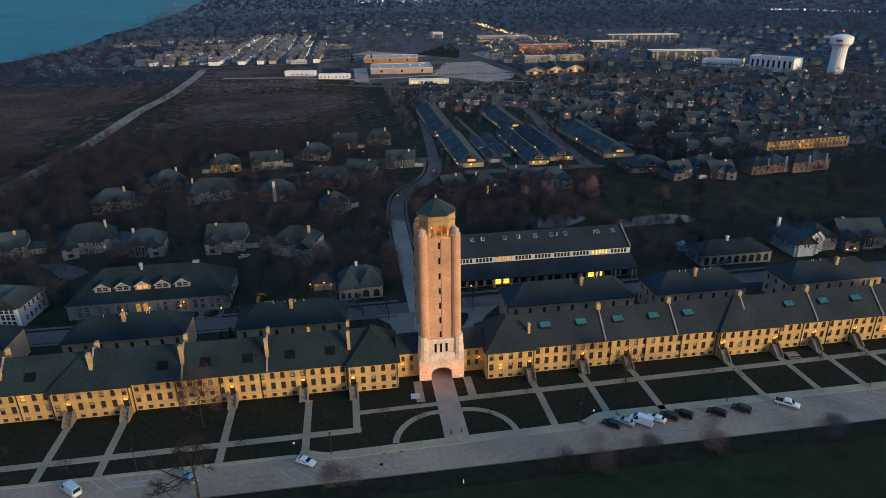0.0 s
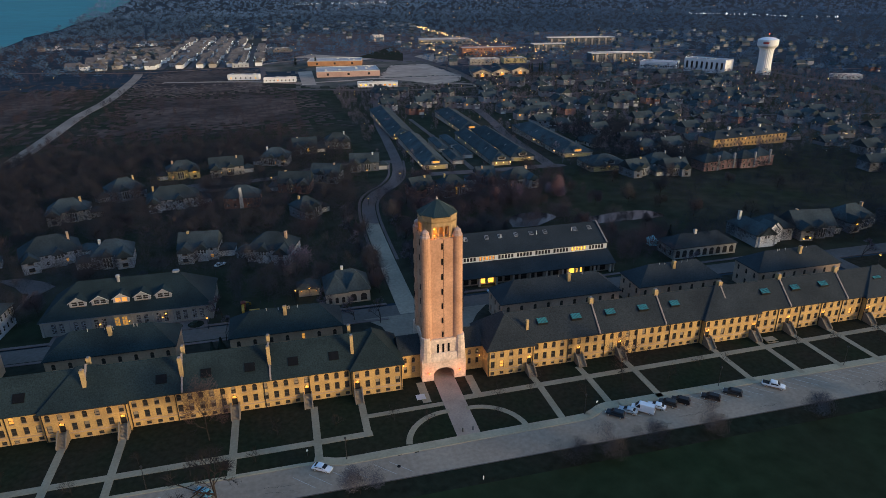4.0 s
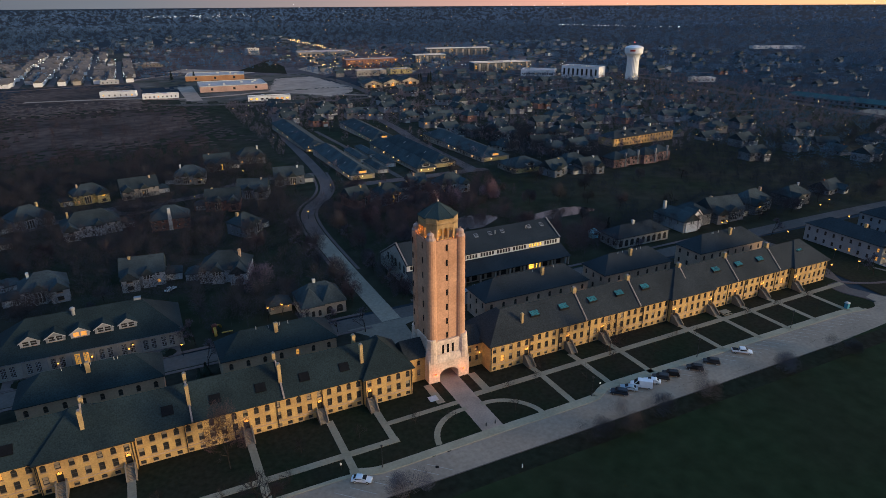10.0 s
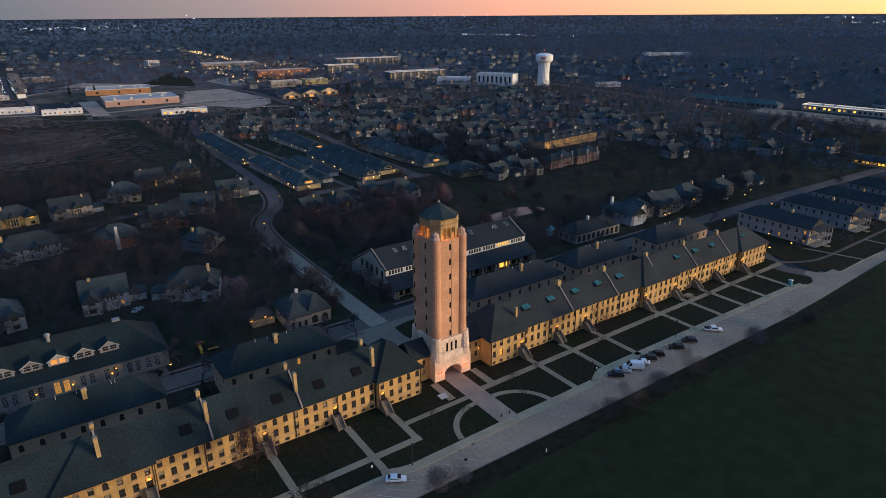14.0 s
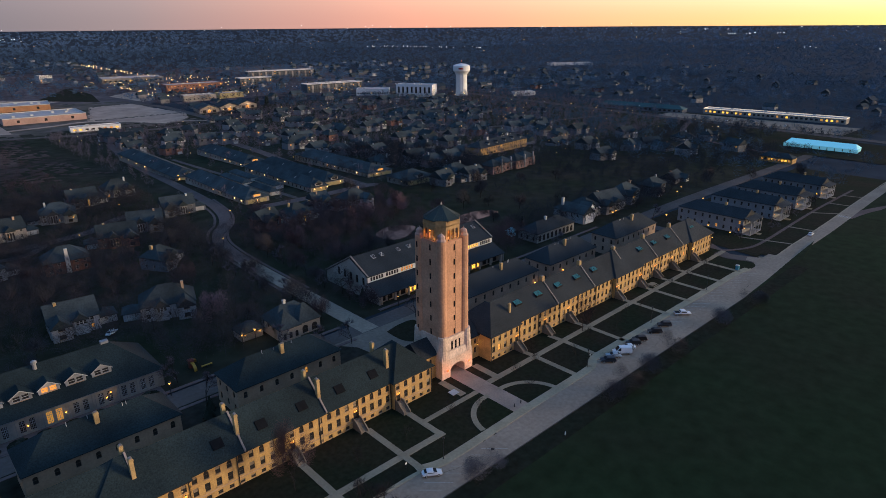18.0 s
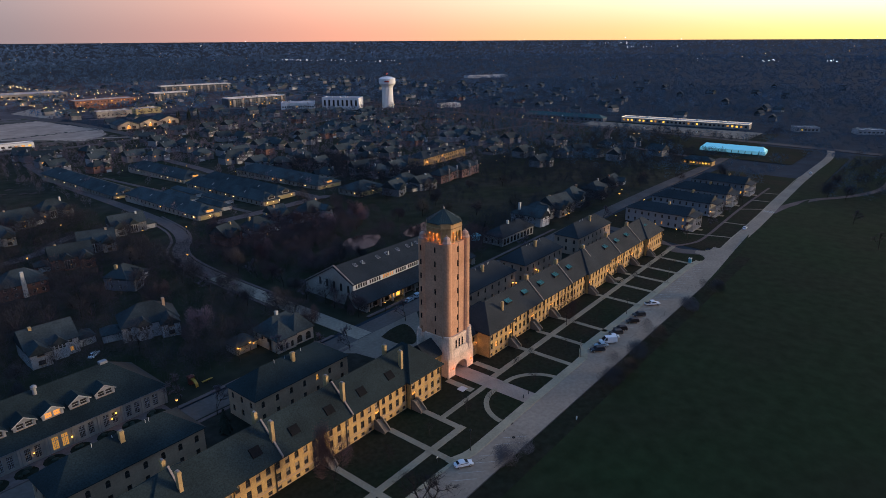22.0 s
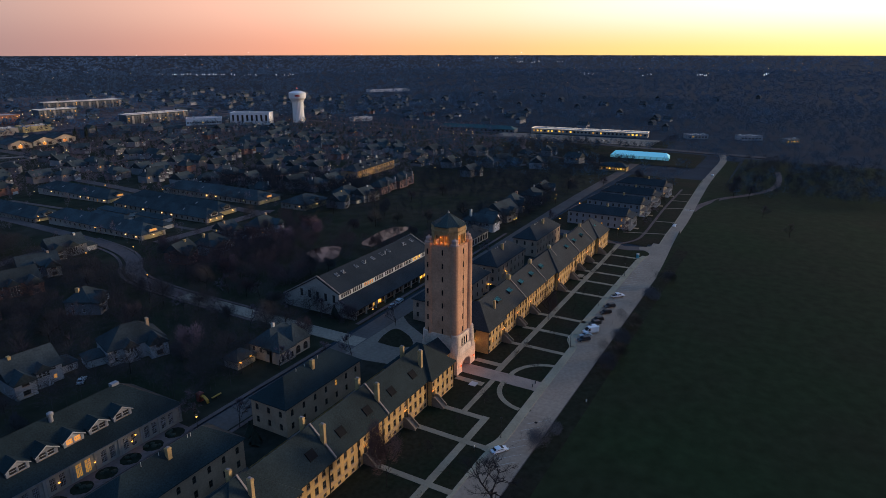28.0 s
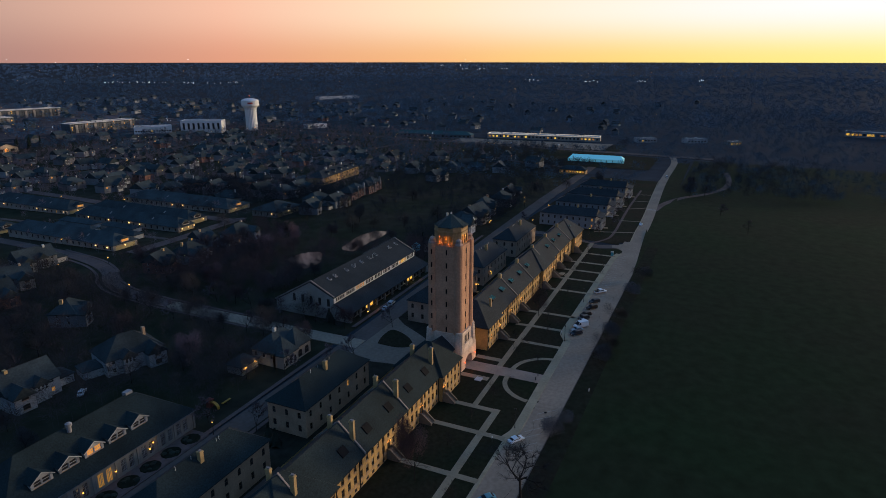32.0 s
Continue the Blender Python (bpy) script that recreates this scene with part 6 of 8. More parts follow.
slab("school_hall", "wide low pale-roofed building", -30, 1142, 8, 46, 24, 6, TAN, 1, 8, 0.05, PALEROOF)
slab("apartment_block", "tall pale apartment block standing alone", 190, 1340, 20, 26, 16, 13, WHITE, 4, 6, 0.05, PALEROOF)
slab("shop", "wide low shop with lit signs", 312, 1215, -10, 110, 60, 9, TAN, 1, 12, 0.3, PALEROOF, w=5, h=3)
slab("office_building", "three-storey brown brick office building", 318, 936, -4, 92, 30, 14, REDBRICK, 3, 18, 0.15, PALEROOF)
slab("office_building", "lit two-storey tan brick wing", 272, 812, -10, 46, 22, 8, TAN, 1, 8, 0.3, PALEROOF)
slab("office_building", "low pale tan hall with few windows", 324, 818, -6, 36, 24, 7, YELLOW, 1, 3, 0.0, PALEROOF)
def pavilion(x, y, w=24, d=34):
    t = thing("gabled_pavilion", "tan pavilion with a wide gabled front lit by lamps", "building", "pavilions", at=pose(x, y, land(x, y), 0, 0, -10))
    hs = row(-w / 2 + 3, w / 2 - 3, 3, 0.2, 4.2, 3.4)
    s = openings(Shape(), -w / 2, w / 2, -3, 5.2, 0, hs, 0.3)
    s.poly([(-w / 2, 0, 5.2), (w / 2, 0, 5.2), (0, 0, 9.6)])
    for g in (-1, 1):
        s.poly([(g * w / 2, 0, -3), (g * w / 2, d, -3), (g * w / 2, d, 5.2), (g * w / 2, 0, 5.2)])
    part("wall", s, TAN, t, "tan gabled front wall")
    part("roof", Shape().prism_y([(-w / 2 - 1, 5.0), (0, 9.9), (w / 2 + 1, 5.0), (w / 2 + 1, 4.7), (0, 9.5), (-w / 2 - 1, 4.7)], -1.2, d), SHINGLE, t, "grey shingled gable roof")
    for k, h in enumerate(hs):
        place_window(t, h[0], 0, h[1], h[2], h[3], LITDIM if k == 1 else PANE, 0, True)
    d0 = bpy.data.lights.new("pavilion_light", "POINT")
    d0.energy, d0.color, d0.shadow_soft_size = 420, (1.0, 0.55, 0.2), 0.4
    part("front_lamp", Shape().rings([(0.1, 4.4), (0.5, 4.7), (0.1, 5.0)], 6, cy=-1.3), FARBULB, t, "lit amber lamp over the door")
    new("pavilion_light", d0).location = (x - 0.4, y - 4.0, land(x, y) + 4.5)
    OCCUPIED.append((x, y + d / 2, 22))


for x, y in ((224, 672), (253, 676), (282, 684)):
    pavilion(x, y)
slab("apartment_block", "four-storey dark apartment block with pale bays", 490, 785, -8, 100, 24, 13, DARKCLAD, 4, 22, 0.16, PALEROOF, band=BRIGHT)
slab("apartment_block", "four-storey dark apartment block", 575, 1110, -12, 140, 24, 14, DARKCLAD, 4, 24, 0.1, PALEROOF, band=BRIGHT)
slab("apartment_block", "four-storey dark apartment block", 452, 985, -6, 60, 24, 13, DARKCLAD, 4, 12, 0.1, PALEROOF, band=BRIGHT)
slab("school_wing", "low pale blue-white hall beside the white block", 490, 684, -42, 50, 30, 9, BRIGHT, 1, 14, 0.1, PALEROOF, w=2.2, h=2)
slab("white_block", "four-storey white block with tall dark window bays", 526, 628, -61, 58, 24, 17, BRIGHT, 1, 8, 0.0, PALEROOF, w=3.0, h=9)
slab("lit_lodge", "low lodge with a row of glowing yellow windows", 402, 55, -88, 24, 10, 4, BRICK, 1, 9, 0.95, SHINGLE, pitched=3, w=1.8, h=1.6)
# the parapets glow all round, in place of lamps under the canopy
slab("shopping_row", "long low row of shops under a lit white canopy", 652, 155, -84, 150, 18, 5.5, TAN, 1, 30, 0.4, PALEROOF, band=glow("canopy_glow", (1.0, 0.80, 0.55), 0.3), w=2.6, h=2.2)
slab("shopping_row", "long low dark green-roofed shops", 616, 300, -82, 110, 16, 4.5, GREYWALL, 1, 18, 0.12, mat("teal_metal_roof", (0.022, 0.075, 0.075), 0.6, 0.15, 0.6, 0.1), pitched=4, w=3, h=2)
slab("shop", "low pale commercial building", 681, 24, -60, 26, 14, 4.5, WHITE, 1, 6, 0.15, PALEROOF, w=2.5, h=1.6)
slab("shop", "low pale commercial building", 699, -35, -58, 28, 14, 4.5, WHITE, 1, 6, 0.3, PALEROOF, w=2.5, h=1.6)
slab("shop", "low lit commercial building", 694, -80, -50, 18, 12, 4, TAN, 1, 4, 0.9, PALEROOF, w=2.5, h=1.6)
slab("long_shed", "long pale industrial shed in far woods", 1300, 900, -33, 115, 30, 5, BRIGHT, 1, 10, 0.1, PALEROOF)
slab("long_shed", "pale low building among suburban trees", 652, 514, -24, 34, 14, 5, BRIGHT, 1, 5, 0.0, PALEROOF)
slab("shop", "low lit commercial building", 850, -260, -100, 90, 20, 7, WHITE, 1, 18, 0.7, PALEROOF, w=4, h=3)


def marquee():
    z = land(497, 52)
    t = thing("marquee", "long white event tent lit pale blue", "tent", at=pose(497, 52, z, 0, 0, -86.5))
    # the canvas itself glows, standing in for light from inside the tent
    c = glow("glowing_canvas", (0.32, 0.80, 0.84), 0.13)
    part("canopy", Shape().hip(-28, 28, -8, 8, 3.2, 6.6, 3, 3), c, t, "white canvas roof")
    for k in range(10):
        x = -26 + k * 5.78
        part("side_wall", Shape().box(x - 2.6, x + 2.6, -7.9, -7.8, 0, 3.1), c, t)
        part("tent_pole", Shape().box(x - 2.75, x - 2.62, -7.95, -7.8, 0, 3.2), METAL, t)
    part("back_wall", Shape().box(-27.8, 27.8, 7.7, 7.8, 0, 3.1), c, t)
    for x in (-27.9, 27.8):
        part("end_wall", Shape().box(x, x + 0.1, -7.8, 7.7, 0, 3.1), c, t)


marquee()
OCCUPIED.append((497, 52, 32))


def water_tower():
    x, y = 590, 590
    z = land(x, y)
    t = thing("water_tower", "white water tower with fluted shaft and wide drum head", "water tower", at=pose(x, y, z))
    w = mat("white_tank_paint", (0.78, 0.80, 0.80), 0.5, 0.05, 0.5, 0.05)
    sh = Shape().rings([(9.6, -1), (9.0, 4), (8.3, 18), (8.6, 30), (9.6, 33)], 48)
    sh.v = [(x * (0.965 if k % 2 else 1.0), y * (0.965 if k % 2 else 1.0), z) for k, (x, y, z) in enumerate(sh.v)]
    part("shaft", sh, w, t, "white fluted shaft")
    part("drum", Shape().rings([(9.6, 33), (12.6, 36), (12.8, 37), (12.8, 43.4), (12.2, 44.2), (7, 46.2), (0.5, 47)], 28), w, t)
    part("lettering", Shape().add([(12.95 * math.cos(radians(a)), 12.95 * math.sin(radians(a)), h) for a in (205, 213, 221, 229, 237) for h in (38.8, 41.2)], [(2 * k, 2 * k + 2, 2 * k + 3, 2 * k + 1) for k in range(4)]), mat("red_lettering", (0.45, 0.06, 0.05), 0.6), t, "faded red lettering band")
    r = part("antenna", Shape().rings([(0.2, 46.8), (0.12, 50)], 6), METAL, t)
    part("warning_light", Shape().rings([(0.1, 49.8), (0.8, 50.6), (0.1, 51.4)], 8), REDBULB, r, "red warning light")
    OCCUPIED.append((x, y, 20))


water_tower()

# scattered suburb: a few kinds of house, repeated
def plain_house(x, L, W, st, wall, far, seed):
    """A simpler house for the distance."""
    rg = random.Random(seed)
    t = thing("house", "detached suburban house with dark roof and pale walls" if not far else "small white house in a dense estate", "house", "suburban houses" if not far else "estate houses", at=pose(x, -900, 0))
    e = 2.9 * st
    r = e + W * (0.36 if not far else 0.42)
    s = Shape().box(-L / 2, L / 2, -W / 2, W / 2, -2, e)
    g = 0 if far or rg.random() < 0.5 else None
    if g == 0:
        for x in (-L / 2, L / 2):
            s.poly([(x, -W / 2, e), (x, W / 2, e), (x, 0, r - 0.1)])
    part("wall", s, wall, t)
    part("roof", Shape().hip(-L / 2 - 0.4, L / 2 + 0.4, -W / 2 - 0.4, W / 2 + 0.4, e - 0.1, r, g, g), PALESHINGLE if far else SHINGLE, t)
    n = 3 if not far else 1
    for k in range(n):
        wx = -L / 2 + L * (k + 0.5) / n
        for q in (-1, 1):
            lit = rg.random() < 0.06
            part("window", Shape().box(wx - 0.8, wx + 0.8, q * W / 2 - 0.05, q * W / 2 + 0.05, e - 2.2, e - 0.8), (LIT if rg.random() < 0.5 else LITDIM) if lit else PANE, t)
    if far:
        return t
    cx = rg.choice((-1, 1)) * (L / 2 - 3.2)
    w = part("cross_wing", Shape().box(cx - 2.8, cx + 2.8, -W / 2 - 3.2, -W / 2 + 0.2, -2, e - 0.5).add([(cx - 2.8, -W / 2 - 3.2, e - 0.5), (cx + 2.8, -W / 2 - 3.2, e - 0.5), (cx, -W / 2 - 3.2, e + 1.9)], [(0, 1, 2)]), wall, t)
    part("wing_roof", Shape().hip(cx - 3.2, cx + 3.2, -W / 2 - 3.6, 0, e - 0.6, e + 2.1, 0, 0), SHINGLE, w)
    part("gable_front", Shape().prism_y([(cx - 2.7, e - 1.5), (cx + 2.7, e - 1.5), (cx + 2.7, e - 0.7), (cx, e + 1.7), (cx - 2.7, e - 0.7)], -W / 2 - 3.3, -W / 2 - 3.2), BRIGHT if wall is not REDBRICK else TAN, w, "pale painted gable")
    part("chimney", Shape().box(-cx * 0.9 - 0.4, -cx * 0.9 + 0.4, -0.45, 0.45, e - 1, r + 0.7), rg.choice((SIDING, DIMBRICK, REDBRICK)), t)
    part("gable_window", Shape().box(cx - 0.7, cx + 0.7, -W / 2 - 3.36, -W / 2 - 3.3, e - 1.9, e - 0.4), PANE, w)
    part("garage_door", Shape().box(cx - 2.1, cx + 2.1, -W / 2 - 3.3, -W / 2 - 3.2, 0.0, 2.1), TRIM, w)
    return t


PROTOS = [plain_house(20 * k, L, W, st, wl, False, 50 + k) for k, (L, W, st, wl) in enumerate(((15, 11, 2, MUTED), (17, 12, 2, MUTED), (15, 11, 2, GREYWALL), (18, 12, 1, TAN), (14, 11, 2, REDBRICK), (16, 11, 1, GREYWALL), (17, 11, 2, MUTED), (15, 12, 2, SIDING)))]
FARPROTOS = [plain_house(200 + 20 * k, 15, 10, 2, wl, True, 70 + k) for k, wl in enumerate((BRIGHT, WHITE, TAN))]


def free(x, y, r):
    return all((x - a) ** 2 + (y - b) ** 2 > (r + c) ** 2 for a, b, c in OCCUPIED)


def scatter_houses(rg, n, x0, x1, y0, y1, gap=11, turn=0):
    made = 0
    for _ in range(n * 12):
        if made >= n:
            break
        x, y = rg.uniform(x0, x1), rg.uniform(y0, y1)
        if not free(x, y, gap * 0.55):
            continue
        if abs(x - (121 + (y - 203) * 0.105)) < 9 and y > 190:
            continue
        copy_thing(rg.choice(PROTOS), pose(x, y, land(x, y), 0, 0, turn + rg.choice((0, 0, 20, 90, -90, -30)) + rg.uniform(-12, 12)))
        OCCUPIED.append((x, y, gap))
        made += 1


for k, x, y, a in ((7, 63, 462, 5), (4, 82, 430, 10), (7, 99, 470, 0), (1, 126, 458, -4), (2, 141, 446, 0), (6, 166, 414, 0), (7, 169, 336, 12), (1, 195, 400, 0), (4, 206, 318, 10), (7, 195, 288, 12), (4, 220, 278, 4), (2, 197, 222, -6), (7, 216, 224, 4), (6, 181, 182, 0), (0, 270, 282, 8), (4, 340, 315, 20), (7, 384, 305, -10), (0, 262, 300, 0),
                   (6, 304, 360, 6), (1, 257, 330, 0), (7, 280, 412, 0), (2, 168, 374, 0), (3, 225, 350, 6), (0, 240, 376, -4), (7, 232, 420, 8), (5, 250, 248, 4), (2, 368, 162, 20), (0, 312, 152, -6), (7, 384, 120, 16), (7, 433, 100, 80), (2, 470, 142, 10), (1, 416, 250, 0), (7, 432, 205, -16), (2, 430, 304, 10), (7, 404, 286, -8), (6, 236, 66, 4), (5, 277, 74, 8)):
    copy_thing(PROTOS[k], pose(x, y, land(x, y), 0, 0, a))
    OCCUPIED.append((x, y, 11))
rg = random.Random(21)
scatter_houses(rg, 34, 175, 430, 240, 460)
scatter_houses(rg, 48, 170, 520, 380, 620)
scatter_houses(rg, 10, 60, 200, 478, 560)
scatter_houses(rg, 5, 310, 470, 100, 240, 18)
scatter_houses(rg, 14, 640, 900, 330, 700, 16)
WROWS = random.Random(4)
for k in range(4):
    for q in (-1, 1):
        for j in range(10):
            if WROWS.random() < 0.06:
                continue
            x = ESTATE[k][0] + q * 13.5 + WROWS.uniform(-1.2, 1.2)
            y = 906 + j * 18 + WROWS.uniform(-2, 2)
            copy_thing(FARPROTOS[WROWS.choice((0, 0, 0, 1, 2))], pose(x, y, land(x, y), 0, 0, 90 * WROWS.choice((0, 1, 1)) + WROWS.uniform(-5, 5)))
            OCCUPIED.append((x, y, 9))
for p in PROTOS + FARPROTOS:
    # the first of each kind stands in the estate as well
    x, y = -250 - 22 * (PROTOS + FARPROTOS).index(p) % 88, 1100 + 30 * ((PROTOS + FARPROTOS).index(p) // 4)
    p.matrix_basis = pose(x, y, land(x, y), 0, 0, 80)


def distant_homes(name, label, seed, n, sampler, pale=0.5, best=WHITE):
    """Far houses by the hundred, joined: walls with gables, pitched roofs."""
    r = np.random.default_rng(seed)
    me_v, me_f, me_m = [], [], []
    made = 0
    for _ in range(n * 8):
        if made >= n:
            break
        x, y = sampler(r)
        if not free(x, y, 7):
            continue
        made += 1
        OCCUPIED.append((x, y, 10))
        L, W, e = r.uniform(11, 17), r.uniform(8, 11), r.choice((3.2, 5.6, 5.6))
        a = radians(float(r.choice((0, 90))) + r.uniform(-14, 14))
        ca, sa, z = math.cos(a), math.sin(a), land(x, y)
        w = Shape().box(-L / 2, L / 2, -W / 2, W / 2, -2, e)
        h = e + W * 0.4
        for gx in (-L / 2, L / 2):
            w.poly([(gx, -W / 2, e), (gx, W / 2, e), (gx, 0, h - 0.1)])
        nw = len(w.f)
        w.hip(-L / 2 - 0.4, L / 2 + 0.4, -W / 2 - 0.4, W / 2 + 0.4, e - 0.1, h, 0, 0)
        slot = 0 if r.random() < pale else int(r.integers(1, 3))
        k = len(me_v)
        me_v += [(x + ca * p[0] - sa * p[1], y + sa * p[0] + ca * p[1], z + p[2]) for p in w.v]
        me_f += [tuple(i + k for i in f) for f in w.f]
        me_m += [slot] * nw + [3] * (len(w.f) - nw)
    me = bpy.data.meshes.new(name)
    me.from_pydata(me_v, [], me_f)
    for m in (best, TAN if best is BRIGHT else MUTED, GREYWALL if best is BRIGHT else DARKCLAD, PALESHINGLE if best is BRIGHT else SHINGLE):
        me.materials.append(m)
    me.polygons.foreach_set("material_index", me_m)
    me.update()
    tagged(new(name, me), label, "houses", kind="stuff")


def box_of(x0, x1, y0, y1):
    return lambda r: (r.uniform(x0, x1), r.uniform(y0, y1))


def along_estate(r):
    x, y1 = ESTATE[int(r.integers(0, 4))]
    return x + r.choice((-13.5, 13.5)) + r.uniform(-1, 1), 1088 + 18 * int(r.integers(0, (y1 - 1085) // 18))


distant_homes("estate_homes", "dense far rows of small white houses", 51, 150, along_estate, 0.75, BRIGHT)
distant_homes("old_estate_homes", "far tan and white houses in a loose estate", 55, 60, box_of(-335, -228, 905, 1240), 0.45, BRIGHT)
distant_homes("shore_homes", "loose row of far houses near the lake", 56, 34, lambda r: (lambda u: (-490 + u * 225, 1300 + u * 80 + r.uniform(0, 110)))(r.uniform(0, 1)), 0.5, BRIGHT)
distant_homes("town_homes", "far houses scattered through the wooded town", 52, 150, box_of(200, 1100, 620, 1500), 0.12)
distant_homes("north_homes", "far houses scattered through the northern woods", 53, 90, box_of(-250, 400, 1400, 2200), 0.2)
distant_homes("west_homes", "far houses among the western woods", 54, 40, box_of(720, 1500, 0, 650), 0.1)


# ---- trees ----
def limbs(rg, h, spread, depth=4, up=0.55):
    """Branches of a bare tree: lists of (start, end, radius0, radius1) and the ends of the finest."""
    segs, tips = [], []

    def grow(p, d, l, r, k):
        q = p + d * l
        segs.append((p, q, r, r * 0.62))
        if k == 0:
            tips.append((p, q, d))
            return
        for _ in range(3 if k > 1 else 4):
            e = (d * (0.75 + up * 0.3) + Vector((rg.gauss(0, 1), rg.gauss(0, 1), rg.gauss(0.25, 0.6))) * spread).normalized()
            grow(p.lerp(q, rg.uniform(0.55, 1.0)), e, l * rg.uniform(0.58, 0.82), r * 0.6, k - 1)

    grow(Vector((0, 0, -0.3)), Vector((rg.gauss(0, 0.04), rg.gauss(0, 0.04), 1)).normalized(), h * 0.32, h * 0.021, depth)
    return segs, tips


def bare_tree(name, label, h, seed, spread=0.5, twig=TWIG, per=6, width=0.035, depth=4, group="bare trees", stout=1.0):
    rg = random.Random(seed)
    segs, tips = limbs(rg, h, spread, depth)
    t = thing(name, label, "tree", group)
    s, c = Shape(), Shape()
    for p, q, r0, r1 in segs:
        s.tube(p, q, max(r0 * stout, 0.015), max(r1 * stout, 0.012), 4)
    for p, q, d in tips:
        for _ in range(per):
            a = p.lerp(q, rg.uniform(0.1, 1.0))
            e = (d + Vector((rg.gauss(0, 0.55), rg.gauss(0, 0.55), rg.gauss(0.15, 0.5)))).normalized()
            b = a + e * rg.uniform(0.04, 0.10) * h
            w = e.orthogonal().normalized() * width
            c.poly([a - w, a + w, b])
    part("trunk", s, BARK, t, "grey trunk and limbs")
    part("crown", c, twig, t, "haze of fine leafless twigs")
    return t


def haze_tree(label, h, width, twigs, seed, twig, thick=0.012, stout=0.5, low=0.22, group="bare trees", lift=0.0):
    """A leafless tree whose crown is a soft dome of very fine twigs."""
    rg = random.Random(seed)
    t = thing("tree", label, "tree", group)
    segs, tips = limbs(rg, h, 0.62, 3)
    s, c = Shape(), Shape()
    for p, q, r0, r1 in segs:
        s.tube(p, q, max(r0 * stout, 0.02), max(r1 * stout, 0.012), 4)
    lobes = []
    for _ in range(9):
        a, r = rg.uniform(0, 6.283), math.sqrt(rg.random()) * 0.62
        lobes.append((r * math.cos(a), r * math.sin(a), rg.uniform(0.35, 0.66) - 0.22 * r + lift, rg.uniform(0.26, 0.4) * (1 - lift)))
    foot = Vector((0, 0, h * low))
    for _ in range(twigs):
        lx, ly, lz, lr = rg.choice(lobes)
        d = Vector((rg.gauss(0, 1), rg.gauss(0, 1), rg.gauss(0.15, 1))).normalized()
        k = lr * rg.random() ** 0.45
        p = Vector(((lx + d.x * k) * width / 2, (ly + d.y * k) * width / 2, (lz + d.z * k * 0.85) * h))
        if p.z < h * 0.1:
            continue
        e = ((p - foot).normalized() + Vector((rg.gauss(0, 0.45), rg.gauss(0, 0.45), rg.gauss(0.1, 0.35)))).normalized()
        l = rg.uniform(0.05, 0.13) * h
        w = e.orthogonal().normalized() * thick
        c.poly([p - e * l * 0.5 - w, p - e * l * 0.5 + w, p + e * l * 0.5])
    part("trunk", s, BARK, t, "grey trunk and limbs")
    part("crown", c, twig, t, "soft haze of fine leafless twigs")
    return t


_tr = random.Random(8)
TREES = [haze_tree("leafless young tree on the lawn", 7.0, 4.6, 500, 3, DARKTWIG, 0.009, 0.45), haze_tree("leafless young tree on the lawn", 5.6, 3.8, 420, 4, DARKTWIG, 0.009, 0.45), bare_tree("tree", "tall leafless tree with grey limbs", 11, 5, 0.55, per=14, width=0.022, stout=0.6),
         haze_tree("broad leafless tree before the brick front", 16, 11, 3200, 6, REDTWIG, 0.014, 0.4, lift=0.1), haze_tree("rounded leafless tree at the field's edge", 8.0, 13.0, 7600, 9, EDGETWIG, 0.012, 0.25)]
BIGTREE = bare_tree("tree", "old spreading leafless tree with stout dark limbs", 21, 18, 0.62, DARKTWIG, 9, 0.014, 5, stout=0.85)
REDTREE = haze_tree("wide reddish budding tree before the brick front", 18.0, 14, 6400, 12, REDTWIG, 0.015, 0.3, 0.3, lift=0.2)
FIRST = {}


def plant(p, x, y, turn=None):
    m = pose(x, y, max(land(x, y), -20) - 0.05, 0, 0, _tr.uniform(0, 360) if turn is None else turn)
    if p not in FIRST:
        FIRST[p] = True
        p.matrix_basis = m
        return
    copy_thing(p, m)


for x, y, k in ((-16.5, -21, 0), (-8.5, -24, 1), (12, -19, 0), (20.5, -18.8, 1), (25.5, -14.2, 0), (9, -27, 1), (34, -24, 0), (47, -20, 1), (58, -12.5, 0), (60, -22, 0), (72, -18.5, 1), (78, -20, 0), (106, -17, 1), (118, -19, 0), (136, -17, 0), (131, -24, 1),
                (-31, -20, 1), (-45, -19, 0), (-50, -28, 1), (-64, -29, 0), (-76, -22, 1), (-88, -29, 0), (-104, -22, 1), (-112, -29, 0), (-28, -44.0, 4), (20.3, -44.8, 4), (31, -45.5, 4), (40.4, -44, 4), (59.2, -44, 4), (86.6, -44.5, 4), (112, -46, 4),
                (-12, 30, 2), (-20, 34, 2), (16, 31, 2), (9, 52, 2), (8, 60, 2), (7, 75, 2), (-10, 60, 2), (-10, 78, 2), (-11, 95, 2), (9, 92, 2), (9, 110, 2), (-12, 112, 2), (-14, 130, 2), (-60, 31, 2), (-62, 46, 2), (-30, 45, 2), (110, 38, 2), (156, 30, 2), (162, -6, 0), (178, -14, 2), (205, -16, 2), (236, -15, 2), (270, -16, 2), (182, 34, 2)):
    plant(TREES[k], x, y)
plant(BIGTREE, -57.2, -42.6, 0)
plant(REDTREE, -60.9, -17.4)
plant(TREES[3], 49.0, -16.0)
PINKTREE = haze_tree("rounded rosy budding tree by the ponds", 14, 15, 5200, 17, PINKTWIG, 0.03, 0.5)
for x, y in ((64, 134), (72, 139), (96, 140), (103, 146), (26, 128), (-37, 78)):
    plant(PINKTREE, x, y)


